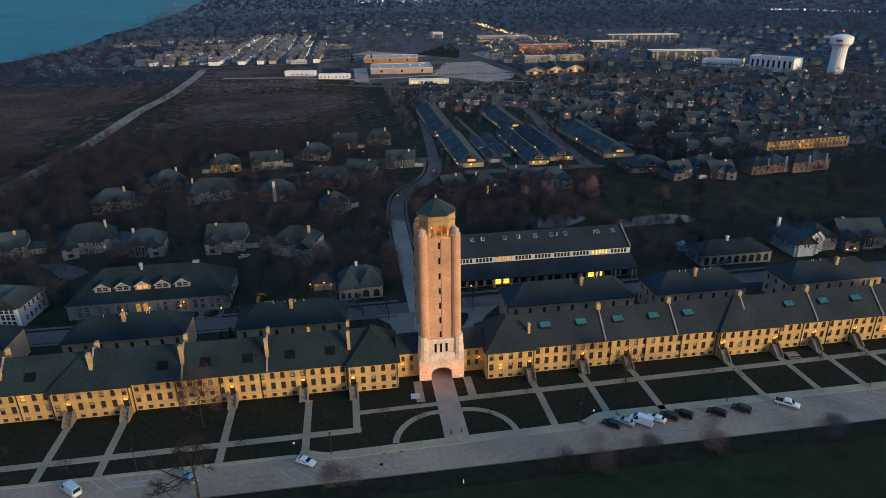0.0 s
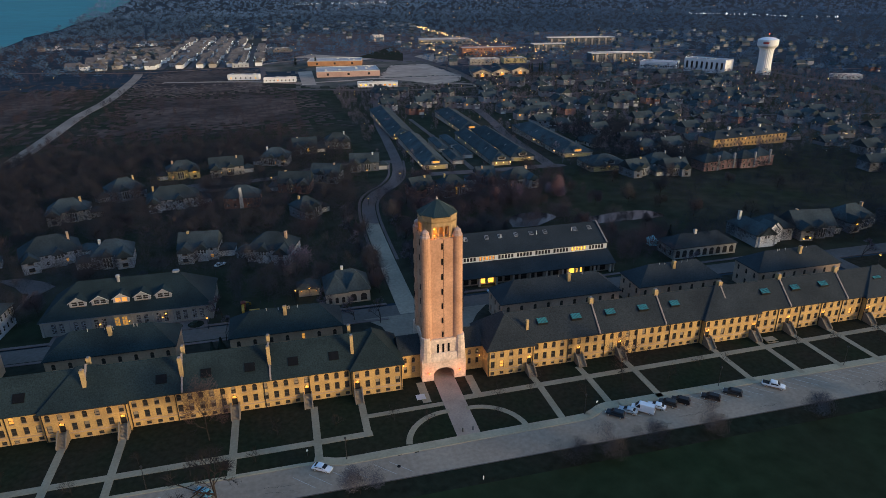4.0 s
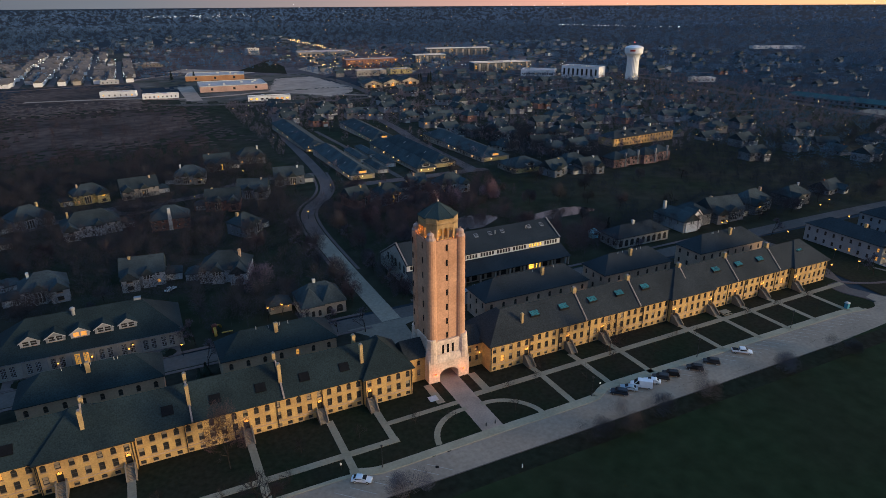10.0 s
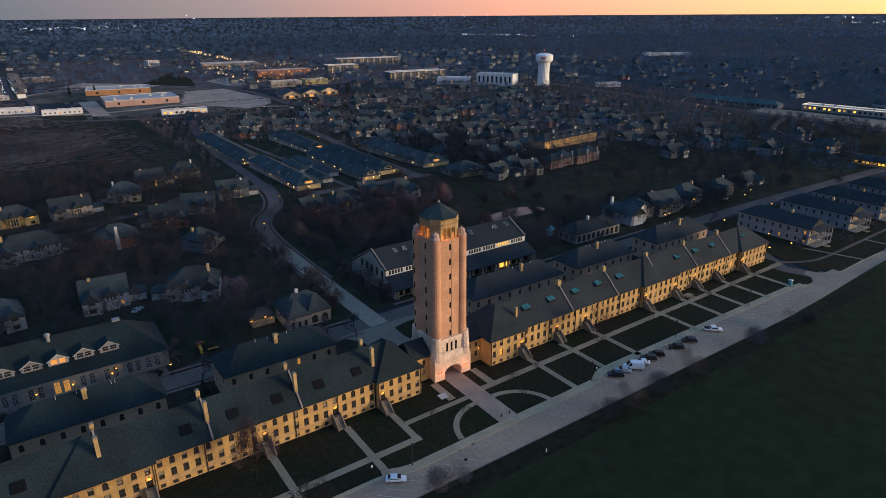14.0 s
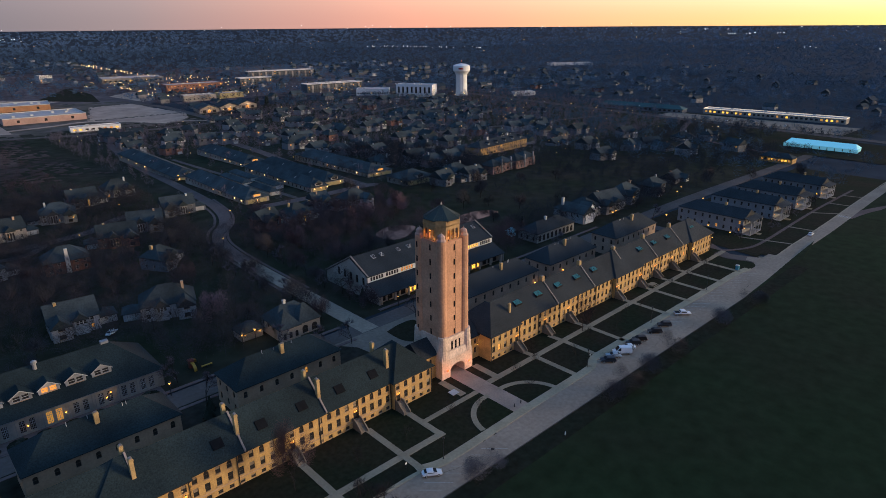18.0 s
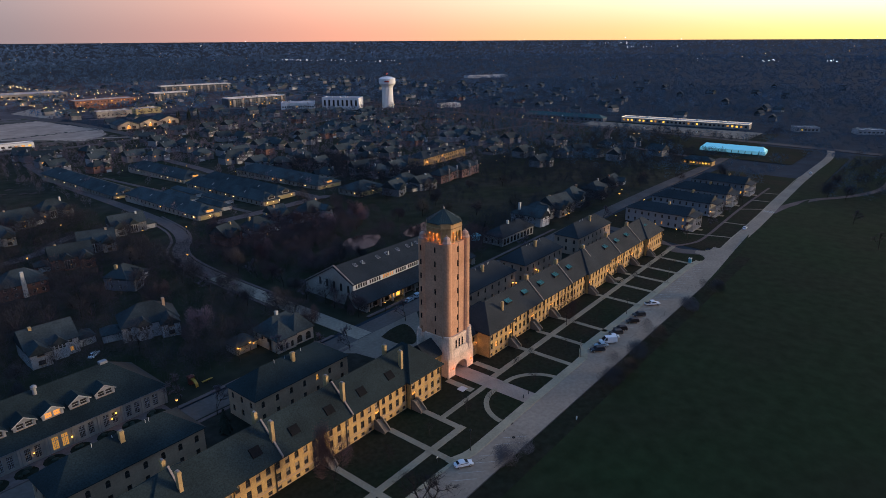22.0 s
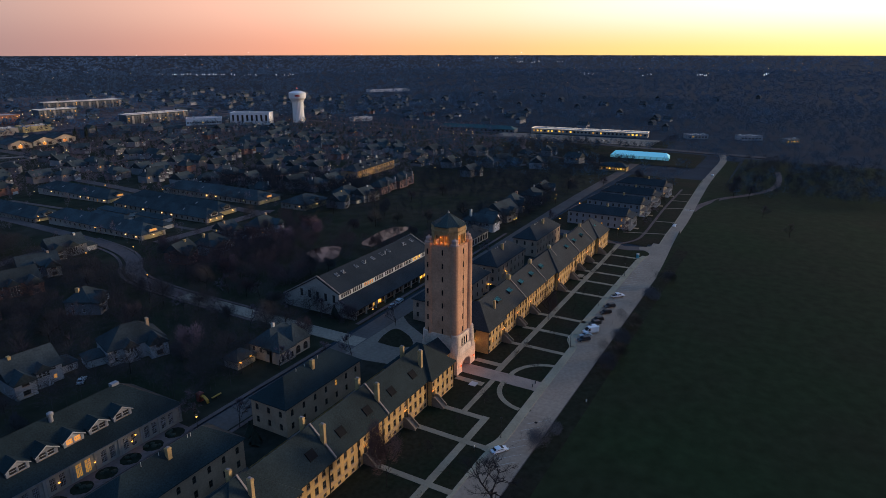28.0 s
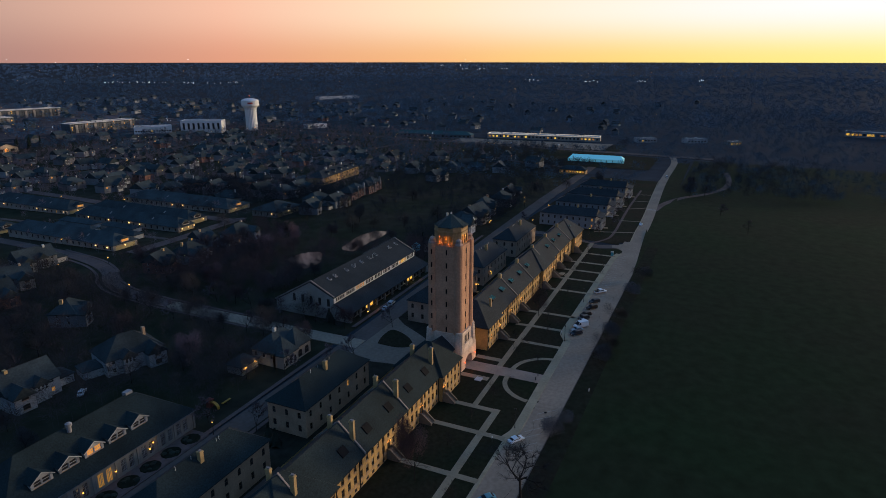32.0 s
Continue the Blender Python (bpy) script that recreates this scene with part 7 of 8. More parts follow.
def conifer(x, y, h, r):
    t = thing("conifer", "dark evergreen conifer beside a building", "tree", "conifers", at=pose(x, y, land(x, y) - 0.2))
    rg = random.Random(int(x * 5 + y))
    c = Shape()
    for k in range(420):
        f = rg.random() ** 0.7
        a = rg.uniform(0, 6.283)
        rr = r * (1 - f) * rg.uniform(0.55, 1.1) + 0.15
        z = h * (0.06 + 0.92 * f)
        p = Vector((rr * math.cos(a), rr * math.sin(a), z))
        q = Vector((rr * 0.35 * math.cos(a), rr * 0.35 * math.sin(a), z + 0.5))
        n = Vector((-math.sin(a), math.cos(a), 0)) * (0.25 + 0.3 * (1 - f))
        c.poly([p - n * 0.4 - Vector((0, 0, 0.3)), p + n * 0.4 - Vector((0, 0, 0.3)), q + n, q - n])
    part("trunk", Shape().rings([(0.2, 0), (0.05, h * 0.9)], 6), BARK, t)
    part("crown", c, EVERGREEN, t)


for x, y, h, r in ((117, 68, 8, 2.4), (18, 51, 4, 2.2), (11.5, 56, 5, 2.4), (-63, 22, 5, 2.0), (-61, 26, 4, 1.8), (305, 700, 14, 4), (312, 690, 14, 4), (320, 700, 15, 4), (330, 695, 14, 4), (297, 690, 13, 4), (232, 300, 11, 3), (190, 250, 10, 3), (20, 880, 15, 5), (-10, 890, 14, 5)):
    conifer(x, y, h, r)


# woods: many small leafless crowns, joined
def keep_clear(x, y):
    if -160 < x < 172 and -60 < y < 50:
        return False
    if x > 160 and -48 < y < 30 and x < 330 or 330 <= x < 475 and -48 < y < -10:
        return False
    if y < -41 and (x < 318 - (y + 41) * 0.25 or x < 480 and abs(y + 48 + min(x - 320, 80) * 0.37) < 4):
        return False
    if 8 < x < 86 and 44 < y < 90:
        return False
    if -120 < x < -60 and 40 < y < 74:
        return False
    if abs(y - 38) < 8 and -240 < x < 470:
        return False
    if abs(x + 217) < 9 and y < 870:
        return False
    if -30 < x < 190 and 590 < y < 1000 and not (x < 10 and y > 870):
        return False
    if -6.5 < x < 4 and 30 < y < 150:
        return False
    if (x - 10) ** 2 + (y - 178) ** 2 < 190:
        return False
    if 90 < x < 140 and 86 < y < 118:
        return False
    if -185 < x < 22 and 72 < y < 310 and math.sin(x * 1.7) * math.sin(y * 2.3) > (-0.2 if y < 128 else 0.05):
        return False
    if -125 < x < 33 and abs(y - (222 + (x + 60) * 0.2)) < 9:
        return False
    if 20 < x < 46 and 190 < y < 420 and abs(x - (25 + (y - 204) * 0.095)) < 7:
        return False
    u = math.sin(x * 12.9898 + y * 4.1414) * 43758.5453
    u -= math.floor(u)
    if 100 < x < 232 and 76 < y < 165 and u < 0.86 or 40 < x <= 142 and 84 < y < 128 and u < 0.5:
        return False
    if 40 < x < 172 and 174 < y < 207 and u < 0.9 or (x - 96) ** 2 + (y - 126) ** 2 < 200:
        return False
    if 40 < x < 168 and 205 < y < 405 and u < 0.8:
        return False
    if -232 < x < -58 and 868 < y < 1545 and u < 0.96 or -345 < x <= -232 and 885 < y < 1245 and u < 0.8 or -212 < x < -30 and 650 <= y < 885 and u < 0.93:
        return False
    if -205 < x < -20 and 370 < y < 650 and u < 0.72:
        return False
    if x < -225 and y < 760 and u < 0.55 + 0.35 * math.sin(x * 0.021) * math.sin(y * 0.017):
        return False
    if 462 < x < 545 and -8 < y < 102 or 575 < x < 665 and 50 < y < 270:
        return False
    if x < -566 + min(0, (1400 - y) * 0.16) and y > 200:
        return False
    return True


def woods(name, label, seed, count, sampler, hmin, hmax, ribbons, wide, material, spread=1.0):
    rg = np.random.default_rng(seed)
    pts = []
    hard = [(a, b, c) for a, b, c in OCCUPIED]
    oc = np.array(hard) if hard else np.zeros((1, 3))
    tries = 0
    while len(pts) < count and tries < count * 6:
        tries += 1
        x, y = sampler(rg)
        if not keep_clear(x, y):
            continue
        if ((oc[:, 0] - x) ** 2 + (oc[:, 1] - y) ** 2 < (oc[:, 2] * 0.72) ** 2).any():
            continue
        pts.append((x, y, land(x, y)))
    P = np.array(pts)
    n = len(P)
    H = rg.uniform(hmin, hmax, n)
    R = H * rg.uniform(0.28, 0.45, n) * spread
    m = ribbons
    # each ribbon is one slim triangle from inside the crown outwards
    a = rg.uniform(0, 2 * np.pi, (n, m))
    u = rg.uniform(0, 1, (n, m)) ** 0.6
    v = rg.uniform(-1, 1, (n, m))
    rad = u * np.sqrt(1 - v * v * 0.8)
    base = np.stack([P[:, None, 0] + R[:, None] * 0.45 * rad * np.cos(a), P[:, None, 1] + R[:, None] * 0.45 * rad * np.sin(a), P[:, None, 2] + H[:, None] * (0.52 + 0.26 * v)], -1)
    tip = np.stack([P[:, None, 0] + R[:, None] * rad * np.cos(a), P[:, None, 1] + R[:, None] * rad * np.sin(a), P[:, None, 2] + H[:, None] * (0.62 + 0.36 * v)], -1)
    w = rg.normal(0, 1, (n, m, 3))
    w *= (wide * H[:, None] / np.linalg.norm(w, axis=-1))[..., None]
    V = np.stack([base - w, base + w, tip], 2).reshape(-1, 3)
    # trunks
    tw = 0.005 * H
    T = np.stack([np.stack([P[:, 0] - tw, P[:, 1], P[:, 2] - 0.5], -1), np.stack([P[:, 0] + tw, P[:, 1], P[:, 2] - 0.5], -1), np.stack([P[:, 0], P[:, 1], P[:, 2] + H * 0.7], -1)], 1).reshape(-1, 3)
    V = np.concatenate([V, T]).astype(np.float32)
    k = len(V) // 3
    me = bpy.data.meshes.new(name)
    me.vertices.add(len(V))
    me.vertices.foreach_set("co", V.ravel())
    me.loops.add(3 * k)
    me.loops.foreach_set("vertex_index", np.arange(3 * k, dtype=np.int32))
    me.polygons.add(k)
    me.polygons.foreach_set("loop_start", np.arange(0, 3 * k, 3, dtype=np.int32))
    me.update(calc_edges=True)
    me.materials.append(material)
    return tagged(new(name, me), label, "trees", kind="stuff")


def around(x0, x1, y0, y1):
    return lambda r: (r.uniform(x0, x1), r.uniform(y0, y1))


def ring(r0, r1, a0, a1):
    def f(r):
        d = math.sqrt(r.uniform(r0 * r0, r1 * r1))
        a = radians(r.uniform(a0, a1))
        return d * math.cos(a), d * math.sin(a)
    return f


GREYTREES = [haze_tree("rounded leafless tree with a dense grey crown", h, w, 3600, sd, mt, 0.02, 0.5, group="garden trees") for h, w, sd, mt in ((11, 10, 61, NEARTWIG), (14, 13, 62, DUSKTWIG), (9, 9, 63, DUSKTWIG))]
for k, (x, y) in enumerate(((8, 47), (9, 66), (8.5, 84), (10, 101), (8, 122), (14, 138), (-9, 52), (-10, 70), (-11, 88), (-10, 106), (-12, 124), (-9, 142), (30, 98), (44, 96), (52, 92), (88, 92), (102, 90), (118, 88), (42, 124), (54, 128), (84, 128), (110, 122), (126, 118), (140, 112),
                            (148, 96), (20, 150), (36, 148), (58, 152), (78, 156), (110, 158), (140, 160), (170, 150), (200, 140), (222, 128), (150, 128), (-28, 70), (-42, 76), (-55, 84), (-88, 92), (-30, 118), (-55, 128), (-80, 140), (-110, 146), (-20, 160), (-45, 158), (-76, 158), (-118, 128), (-135, 146), (-150, 92), (-112, 84), (-92, 78), (-122, 64), (-150, 66),
                            (-168, 84), (40, 190), (100, 190), (188, 190), (200, 196), (170, 84), (196, 52), (222, 54), (250, 60), (290, 58), (320, 40), (350, 20), (355, -48), (380, -50), (330, -52), (400, -60), (300, 60))):
    plant(GREYTREES[k % 3], x, y)


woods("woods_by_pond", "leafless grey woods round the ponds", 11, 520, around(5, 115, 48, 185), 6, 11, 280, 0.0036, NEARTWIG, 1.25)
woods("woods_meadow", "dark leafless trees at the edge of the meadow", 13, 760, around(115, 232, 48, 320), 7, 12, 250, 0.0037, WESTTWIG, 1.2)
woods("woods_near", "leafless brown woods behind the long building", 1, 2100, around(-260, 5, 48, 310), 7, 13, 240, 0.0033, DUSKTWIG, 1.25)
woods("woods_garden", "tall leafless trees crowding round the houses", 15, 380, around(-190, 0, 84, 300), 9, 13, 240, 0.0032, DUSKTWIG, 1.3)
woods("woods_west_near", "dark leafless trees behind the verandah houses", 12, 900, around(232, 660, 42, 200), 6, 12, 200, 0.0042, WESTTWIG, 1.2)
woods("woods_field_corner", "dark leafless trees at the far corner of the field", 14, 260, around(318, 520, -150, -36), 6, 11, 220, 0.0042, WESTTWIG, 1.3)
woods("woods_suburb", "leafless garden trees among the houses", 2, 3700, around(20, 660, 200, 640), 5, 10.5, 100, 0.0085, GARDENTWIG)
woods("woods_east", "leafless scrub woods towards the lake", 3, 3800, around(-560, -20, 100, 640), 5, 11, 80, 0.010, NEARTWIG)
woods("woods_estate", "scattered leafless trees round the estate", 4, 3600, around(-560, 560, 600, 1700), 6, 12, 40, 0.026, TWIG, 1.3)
# these three woods carry painted haze, paler and bluer with distance
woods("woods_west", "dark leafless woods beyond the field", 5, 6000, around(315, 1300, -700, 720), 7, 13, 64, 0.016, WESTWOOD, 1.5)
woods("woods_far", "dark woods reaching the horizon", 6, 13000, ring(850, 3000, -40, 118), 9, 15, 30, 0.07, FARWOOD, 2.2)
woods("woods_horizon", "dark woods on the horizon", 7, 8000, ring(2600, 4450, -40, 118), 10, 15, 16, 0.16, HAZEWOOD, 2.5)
for x, y in ((219, -91), (262, -75), (330, -62)):
    plant(TREES[2], x, y)


# ---- vehicles ----
PAINTS = {}


def paint_of(name, c):
    if name not in PAINTS:
        PAINTS[name] = mat("car_paint_" + name, c, 0.36, 0.04, 1, 0.3, metal=0.0, spec=0.3)
    return PAINTS[name]


def rounded(ob, width):
    """Rounds the edges of a body panel."""
    b = ob.modifiers.new("rounding", "BEVEL")
    b.width, b.segments, b.limit_method = width, 2, "ANGLE"
    b.angle_limit = radians(12)
    return ob


def car(kind, colour, rgb, x, y, rz, group="parked cars"):
    L, W, H = {"sedan": (4.7, 1.82, 1.45), "suv": (4.8, 1.92, 1.75), "van": (5.9, 2.05, 2.45), "pickup": (5.8, 1.98, 1.85)}[kind]
    nm = {"sedan": "car", "suv": "car", "van": "van", "pickup": "pickup_truck"}[kind]
    t = thing(nm, f"parked {colour} {'saloon car' if kind == 'sedan' else 'estate car' if kind == 'suv' else 'panel van' if kind == 'van' else 'pickup truck'} on the asphalt", nm.split("_")[0], group, at=pose(x, y, land(x, y) + 0.03, 0, 0, rz))
    p = paint_of(colour, rgb)
    h = L / 2
    if kind == "sedan":
        low = [(-h, 0.35), (-h, 0.85), (-h + 0.9, 0.98), (h - 1.3, 0.95), (h - 0.15, 0.72), (h, 0.35)]
        cab = [(-h + 0.55, 0.95), (-h + 1.25, H), (h - 2.25, H), (h - 1.25, 0.94)]
    elif kind == "suv":
        low = [(-h, 0.4), (-h + 0.05, 1.05), (h - 1.25, 1.08), (h - 0.15, 0.9), (h, 0.4)]
        cab = [(-h + 0.1, 1.04), (-h + 0.45, H), (h - 2.0, H), (h - 1.2, 1.06)]
    elif kind == "van":
        low = [(-h, 0.4), (-h, 1.25), (h - 1.0, 1.25), (h - 0.1, 0.95), (h, 0.4)]
        cab = [(-h + 0.02, 1.2), (-h + 0.1, H), (h - 2.0, H), (h - 0.95, 1.2)]
    else:
        low = [(-h, 0.5), (-h, 1.05), (h - 1.35, 1.08), (h - 0.1, 0.95), (h, 0.5)]
        cab = [(-h + 1.9, 1.04), (-h + 2.1, H), (h - 2.2, H), (h - 1.3, 1.05)]
    rounded(part("body", Shape().prism_y(low, -W / 2, W / 2), p, t), 0.14)
    n = len(cab)
    inn = 0.16
    vs = [(cx, -W / 2 + (0.02 if k in (0, n - 1) else inn), cz) for k, (cx, cz) in enumerate(cab)] + [(cx, W / 2 - (0.02 if k in (0, n - 1) else inn), cz) for k, (cx, cz) in enumerate(cab)]
    rounded(part("cabin", Shape().add(vs, [(0, 1, 2, 3), (7, 6, 5, 4), (0, 4, 5, 1), (1, 5, 6, 2), (2, 6, 7, 3)]), p, t), 0.1)
    (ax, az), (bx, bz), (cx, cz), (dx, dz) = cab
    part("windscreen", Shape().add([(cx + 0.12, -W / 2 + 0.24, cz - 0.12), (cx + 0.12, W / 2 - 0.24, cz - 0.12), (dx - 0.06, W / 2 - 0.16, dz + 0.12), (dx - 0.06, -W / 2 + 0.16, dz + 0.12)], [(0, 1, 2, 3)]), DARKPANE, t, "", pose(0.05, 0, 0.03))
    part("rear_window", Shape().add([(bx - 0.1, -W / 2 + 0.26, bz - 0.14), (bx - 0.1, W / 2 - 0.26, bz - 0.14), (ax + 0.06, W / 2 - 0.2, az + 0.16), (ax + 0.06, -W / 2 + 0.2, az + 0.16)], [(0, 1, 2, 3)]), DARKPANE, t, "", pose(-0.05, 0, 0.03))
    for g in (-1, 1):
        y1, y2 = g * (W / 2 - 0.03), g * (W / 2 - inn + 0.02)
        x0 = ax + 0.3 if kind != "van" else cx - 0.4
        part("side_window", Shape().add([(x0, y1, az + 0.1), (dx - 0.25, y1, dz + 0.1), (cx - 0.05, y2, cz - 0.14), (max(bx + 0.1, x0 + 0.1), y2, bz - 0.14)], [(0, 1, 2, 3)]), DARKPANE, t)
        part("headlight", Shape().box(h - 0.12, h + 0.02, g * W * 0.36 - 0.2, g * W * 0.36 + 0.2, 0.62, 0.78), TRIM, t)
        part("tail_light", Shape().box(-h - 0.02, -h + 0.06, g * W * 0.4 - 0.14, g * W * 0.4 + 0.14, 0.7, 0.9), REDGLASS, t)
        for fx in (-h + 0.95, h - 0.95):
            w = part("wheel", Shape().rings([(0.33, -0.11), (0.34, 0.0), (0.33, 0.11)], 14), TYRE, t, "", pose(fx, g * (W / 2 - 0.1), 0.33, 90, 0, 0))
            part("rim", Shape().rings([(0.2, -0.125), (0.2, 0.125)], 10), TRIM, w)
    if kind == "pickup":
        part("load_bed", Shape().box(-h + 0.12, -h + 1.85, -W / 2 + 0.12, W / 2 - 0.12, 1.0, 1.09), TYRE, t, "dark open load bed")
    return t


REDGLASS = mat("tail_glass", (0.25, 0.02, 0.02), 0.3, 0.05)
DARKBLUE, SILVER, WHITEP, BLACKP = ("dark blue", (0.012, 0.022, 0.036)), ("silver blue", (0.32, 0.40, 0.46)), ("white", (0.72, 0.75, 0.78)), ("black", (0.008, 0.008, 0.010))
CHAR = ("charcoal", (0.022, 0.026, 0.030))
for kind, (cn, c), x, y in (("suv", DARKBLUE, 37.8, -33.2), ("sedan", SILVER, 41.6, -32.7), ("van", WHITEP, 45.4, -33.3), ("sedan", WHITEP, 49.6, -32.9), ("suv", CHAR, 53.0, -32.6), ("suv", BLACKP, 56.8, -32.5), ("suv", BLACKP, 65.3, -33.2), ("suv", CHAR, 72.2, -32.8), ("pickup", WHITEP, 85.0, -32.7)):
    car(kind, cn, c, x, y, 138 if kind != "pickup" else -42)
car("sedan", *WHITEP, -35.4, -34.4, -32)
car("van", "pale blue", (0.45, 0.56, 0.62), -85.2, -35.2, 138)
car("sedan", "blue", (0.12, 0.30, 0.38), -60.6, -35.6, 138)
for kind, (cn, c), x, y, r in (("sedan", SILVER, 30.5, 42.2, 10), ("suv", SILVER, 36.0, 42.6, 8), ("sedan", WHITEP, -66, 92, 40), ("sedan", WHITEP, 214, -31.9, 3), ("suv", CHAR, 60, 14.5, 90), ("sedan", BLACKP, 52, 14.5, 90), ("sedan", WHITEP, 66, 29.9, 0), ("suv", WHITEP, 420, -26.5, 4), ("sedan", WHITEP, 598, 180, 0), ("sedan", BLACKP, 600, 150, 0), ("suv", WHITEP, 602, 120, 0)):
    car(kind, cn, c, x, y, r)


def portable_toilet():
    t = thing("portable_toilet", "blue portable toilet cabin at the lawn's end", "cabin", at=pose(141.5, -27.6, 0.06))
    m = mat("blue_plastic", (0.02, 0.20, 0.30), 0.5, 0.08, 2, 0.5)
    part("cabin", Shape().box(-0.6, 0.6, -0.6, 0.6, 0, 2.1), m, t)
    part("roof", Shape().hip(-0.68, 0.68, -0.68, 0.68, 2.15, 2.4), TRIM, t, "pale translucent roof")
    part("door", Shape().box(-0.66, -0.6, -0.4, 0.4, 0.1, 1.95), mat("pale_blue_plastic", (0.08, 0.32, 0.42), 0.5, 0.05), t)


portable_toilet()


# ---- street furniture ----
def lamp_post(x, y, h=5.5, lit=False, group="street lamps"):
    z = land(x, y)
    t = thing("street_lamp", "slim dark street lamp, lit" if lit else "slim dark unlit street lamp beside the kerb", "street lamp", group, at=pose(x, y, z))
    part("pole", Shape().rings([(0.16, 0), (0.1, 0.6), (0.06, h)], 8), METAL, t)
    w = 1.5 if lit else 1.0
    part("lamp_head", Shape().rings([(0.12, h), (0.28 * w, h + 0.5), (0.3 * w, h + 0.55), (0.05, h + 0.8)], 8), METAL if not lit else BULB, t, "glowing amber lamp head" if lit else "")
    if lit:
        part("cap", Shape().rings([(0.5, h + 0.56), (0.05, h + 0.95)], 8), METAL, t)
        d = bpy.data.lights.new("street_light", "POINT")
        d.energy, d.color, d.shadow_soft_size = 70, (1.0, 0.6, 0.2), 0.3
        new("street_light", d).location = (x, y, z + h + 1.2)
    return t


for x, y in ((-29.7, -32.2), (-73, -30.6), (30.5, -30.8), (71, -28.6), (112, -28.6)):
    lamp_post(x, y)
for x, y in ((-66, 40.3), (17.5, 42.4), (1, 151), (25, 194), (40, 249), (-46, 205), (75, 191), (7.8, 206), (42, 309), (47, 419), (127, 372), (134, 314), (-13, 254), (-38, 53.4), (-33.2, 54), (167, 48.8), (170.6, 49.2), (182.8, 27), (235, 48.4), (248, 52.6), (229.5, 30), (164, -6), (177, -8.4), (181, 4)):
    lamp_post(x, y, 3.6, True, "lit street lamps")
SIGN = mat("white_sign", (0.7, 0.7, 0.68), 0.5, 0.05)
for x, y in ((-38.4, -28.8), (35.0, -28.6)):
    t = thing("sign_post", "small white round sign on a short post", "sign", at=pose(x, y, 0.06))
    part("post", Shape().rings([(0.05, 0), (0.05, 1.5)], 6), METAL, t)
    part("plate", Shape().box(-0.22, 0.22, -0.04, 0.04, 1.25, 1.75), SIGN, t)
for x in (-1.2, 1.4):
    b = thing("bollard", "short dark bollard on the brick walk", "bollard", "bollards", at=pose(x, -29.6, 0.1))
    part("post", Shape().rings([(0.16, 0), (0.13, 0.9), (0.16, 0.95), (0.05, 1.1)], 8), METAL, b)
for x in (-17.6, -13.6):
    solid("drain_grate", Shape().box(x - 0.5, x + 0.5, -34.1, -33.5, 0.0, 0.045), DARKVENT, "dark iron gully grate beside the kerb", "drain")
solid("manhole_cover", Shape().rings([(0.45, 0.0), (0.45, 0.04)], 14, cx=-18.5, cy=-37.6), DARKVENT, "round iron manhole cover in the asphalt", "manhole")
t = thing("picnic_table", "pale concrete table on the lawn", "table", at=pose(101.0, -12.0, 0.06))
part("tabletop", Shape().box(-1.8, 1.8, -1.1, 1.1, 0.72, 0.82), CONCRETE, t)
for g in (-1, 1):
    part("support", Shape().box(g * 1.1 - 0.15, g * 1.1 + 0.15, -0.6, 0.6, 0, 0.72), CONCRETE, t)
    part("bench", Shape().box(-1.8, 1.8, g * 1.5 - 0.2, g * 1.5 + 0.2, 0.38, 0.46), CONCRETE, t)
solid("landing_slab", Shape().box(-9.3, -6.9, -14.3, -12.1, 0.1, 0.22), PAINTED, "pale concrete landing slab beside the tower walk", "paving")
m = thing("marker_post", "short white marker post in the grass", "post", at=pose(-1.2, -46.3, 0.02))
part("post", Shape().rings([(0.12, -0.1), (0.12, 0.9), (0.02, 0.98)], 6), BRIGHT, m)
# small playground slides in a garden
t = thing("play_slide", "red and yellow playground slides in a garden", "playground", at=pose(-55.6, 51.6, land(-55.6, 51.6)))
YELLOWPLASTIC = mat("yellow_plastic", (0.42, 0.24, 0.03), 0.5, 0.05)
part("tower", Shape().box(-0.7, 0.7, -0.7, 0.7, 0, 1.9).hip(-0.9, 0.9, -0.9, 0.9, 2.5, 3.1), mat("red_plastic", (0.20, 0.05, 0.035), 0.5, 0.05), t)
arc = [(0.7 + 2.6 * math.sin(radians(a)), 1.7 * math.cos(radians(a))) for a in range(0, 91, 15)]
slide = Shape()
for (x, z), (u, w) in zip(arc, arc[1:]):
    slide.prism([(x, z), (u, w), (u, w + 0.35), (x, z + 0.35)], -0.45, 0.45)
for g, name in ((180, "slide"), (-40, "tube_slide")):
    part(name, slide.data(name, YELLOWPLASTIC), None, t, "yellow plastic slide", pose(0, 0, 0, 0, 0, g))
b = thing("seesaw", "small yellow seesaw on the grass", "playground", at=pose(-52.0, 48.8, land(-52.0, 48.8)))
part("plank", Shape().box(-1.7, 1.7, -0.28, 0.28, 0.55, 0.75), YELLOWPLASTIC, b)
part("base", Shape().rings([(0.4, 0), (0.2, 0.55)], 8), METAL, b)

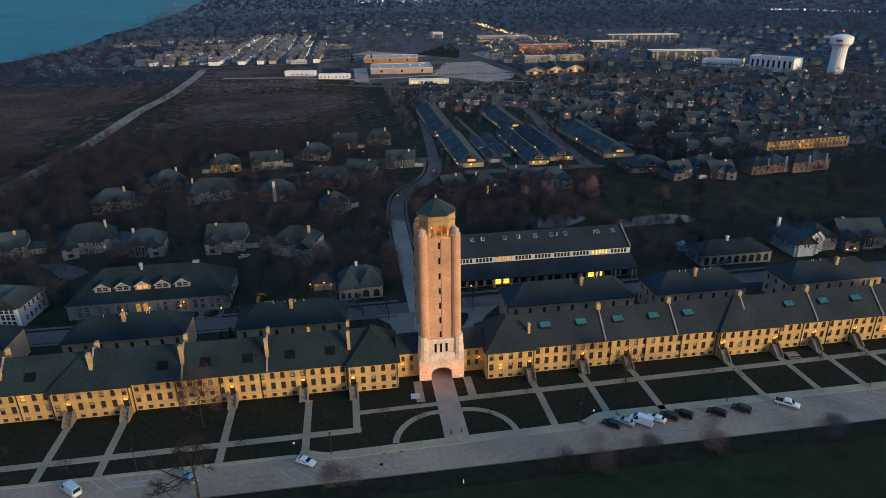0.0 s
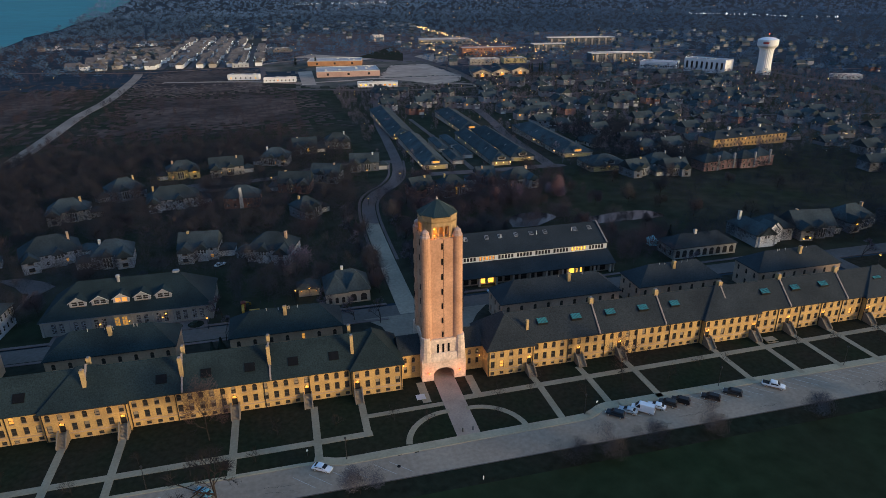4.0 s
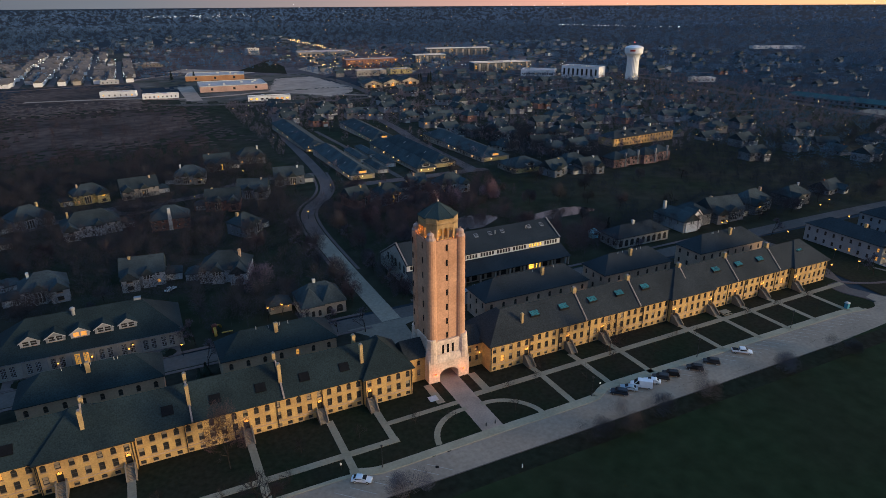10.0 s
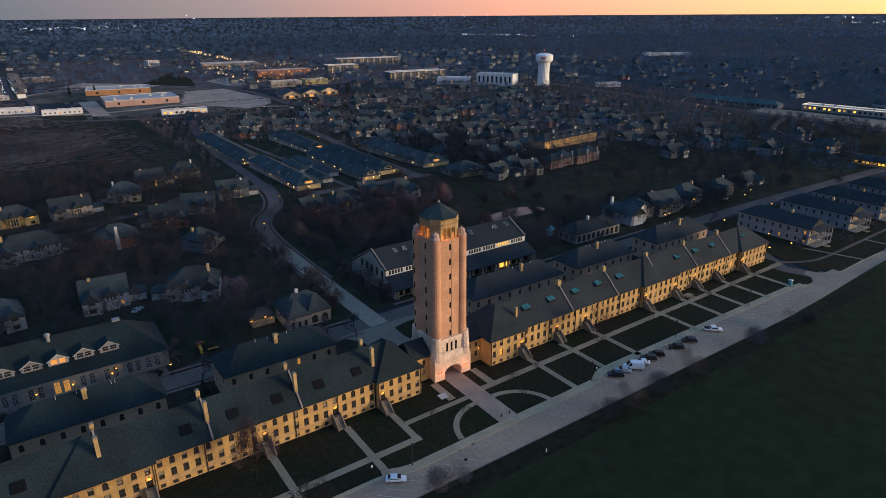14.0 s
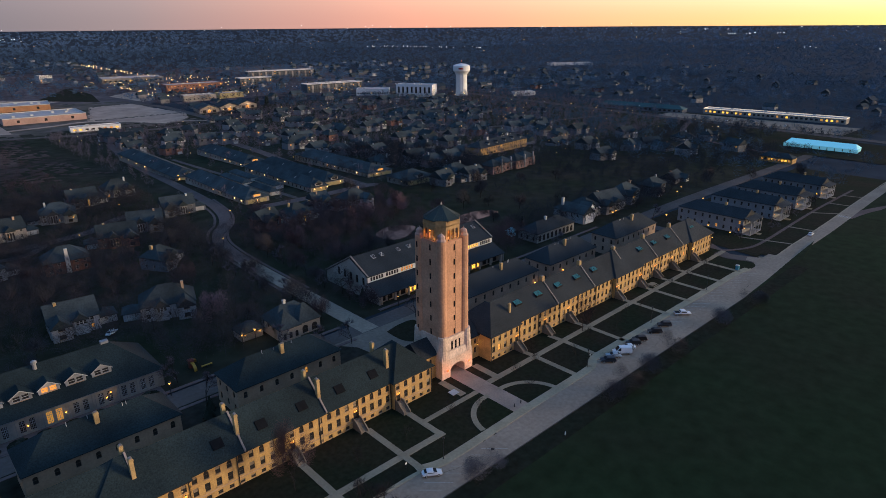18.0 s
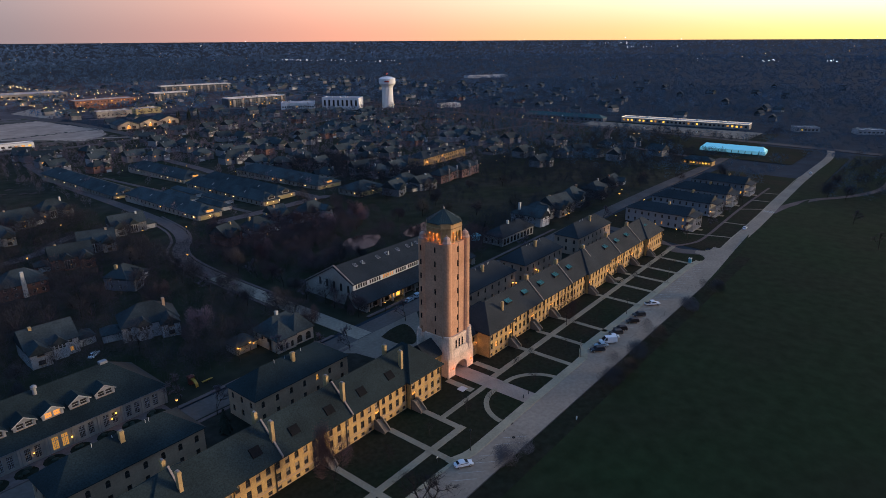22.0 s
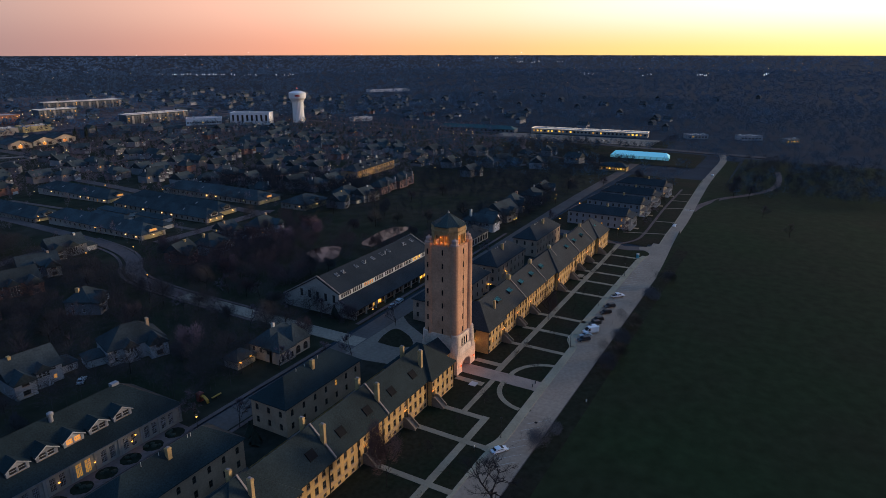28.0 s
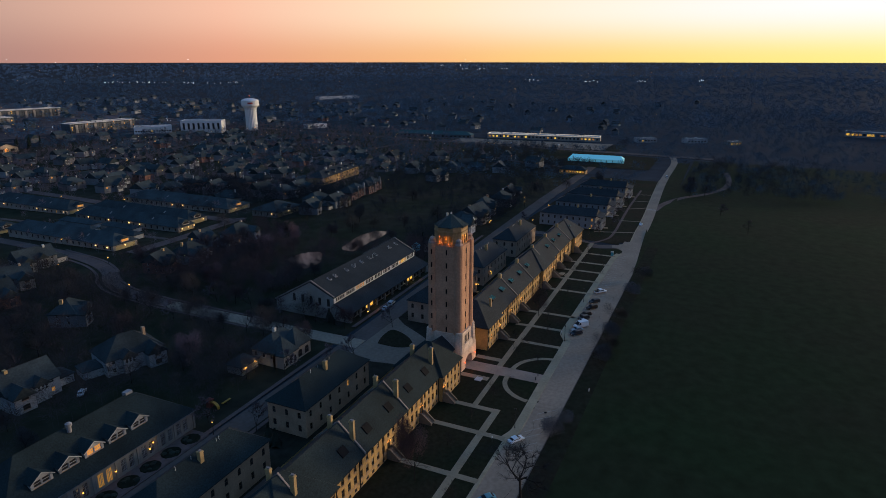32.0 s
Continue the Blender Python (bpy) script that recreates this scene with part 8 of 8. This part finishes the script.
# ---- lights of the town ----
def lights(name, label, seed, n, sampler, size, material, hmin=3, hmax=7):
    r = np.random.default_rng(seed)
    s = Shape()
    for _ in range(n):
        x, y = sampler(r)
        if hmin < 7 and not keep_clear(x, y):
            continue
        z = land(x, y) + r.uniform(hmin, hmax)
        d = size * r.uniform(0.6, 1.3) * max(0.5, math.hypot(x, y) / 400)
        s.add([(x - d, y, z), (x + d, y, z), (x, y - d, z), (x, y + d, z), (x, y, z - d), (x, y, z + d)], [(0, 2, 5), (2, 1, 5), (1, 3, 5), (3, 0, 5), (2, 0, 4), (1, 2, 4), (3, 1, 4), (0, 3, 4)])
    return tagged(part(name, s, material), label, "lights", kind="stuff")


lights("garden_lights", "small amber porch and street lights among houses", 31, 300, around(20, 600, 150, 640), 0.24, FARBULB)
lights("garden_white_lights", "small white porch lights among houses", 43, 90, around(120, 620, 190, 640), 0.13, WHITEBULB)
lights("north_shop_lights", "far row of coloured shop lights in the north", 44, 60, lambda r: (lambda k: (45 + k * 480 + r.normal(0, 12), 3320 + r.normal(0, 40)))(r.uniform(0, 1)), 0.11, WHITEBULB, 16, 26)
lights("estate_lights", "small lights in the distant estate", 32, 70, around(-450, 300, 640, 1500), 0.16, FARBULB)
lights("avenue_lights", "row of amber street lights along the avenue", 33, 60, lambda r: (lambda k: (356 + k * 14 + r.choice((-6, 6)), 1240 + k * 520))(r.integers(0, 24) / 23), 0.24, FARBULB, 7, 10)
lights("car_park_lights", "white car park lights", 34, 90, around(400, 640, 660, 860), 0.12, WHITEBULB)
lights("shop_lights", "bright lights along the shops", 35, 60, around(642, 662, 70, 240), 0.2, FARBULB, 2, 5)
lights("far_lights", "scattered distant town lights", 36, 170, ring(900, 3600, -35, 92), 0.13, FARBULB, 16, 24)
lights("far_white_lights", "bright white lights near the horizon", 37, 90, ring(3300, 4600, 0, 85), 0.09, WHITEBULB, 26, 36)
lights("estate_road_lights", "rows of white lamps along the estate roads", 38, 90, lambda r: (lambda e, k, g: (e[0] + g, 910 + k * 42))(ESTATE[int(r.integers(0, 4))], int(r.integers(0, 11)), r.choice((-5.5, 5.5))), 0.15, WHITEBULB, 7, 8)
lights("office_lights", "amber lights round the offices", 39, 150, around(230, 460, 830, 1240), 0.24, FARBULB, 3, 8)
lights("freight_yard_lights", "string of white lights across far woods", 40, 70, lambda r: (lambda k: (1422 + k * 215 + r.normal(0, 6), 2004 - k * 460))(r.uniform(0, 1)), 0.14, WHITEBULB, 15, 20)
lights("western_lights", "bright cluster of far lights in the west", 41, 40, lambda r: (lambda c: (c[0] + r.normal(0, 14), c[1] + r.normal(0, 14)))(((3600, 1652), (3638, 1558), (3130, 1301), (3219, 1243), (3325, 1134), (2227, 641), (2256, 426), (2331, 262), (2453, 58))[int(r.integers(0, 9))]), 0.2, WHITEBULB, 16, 22)
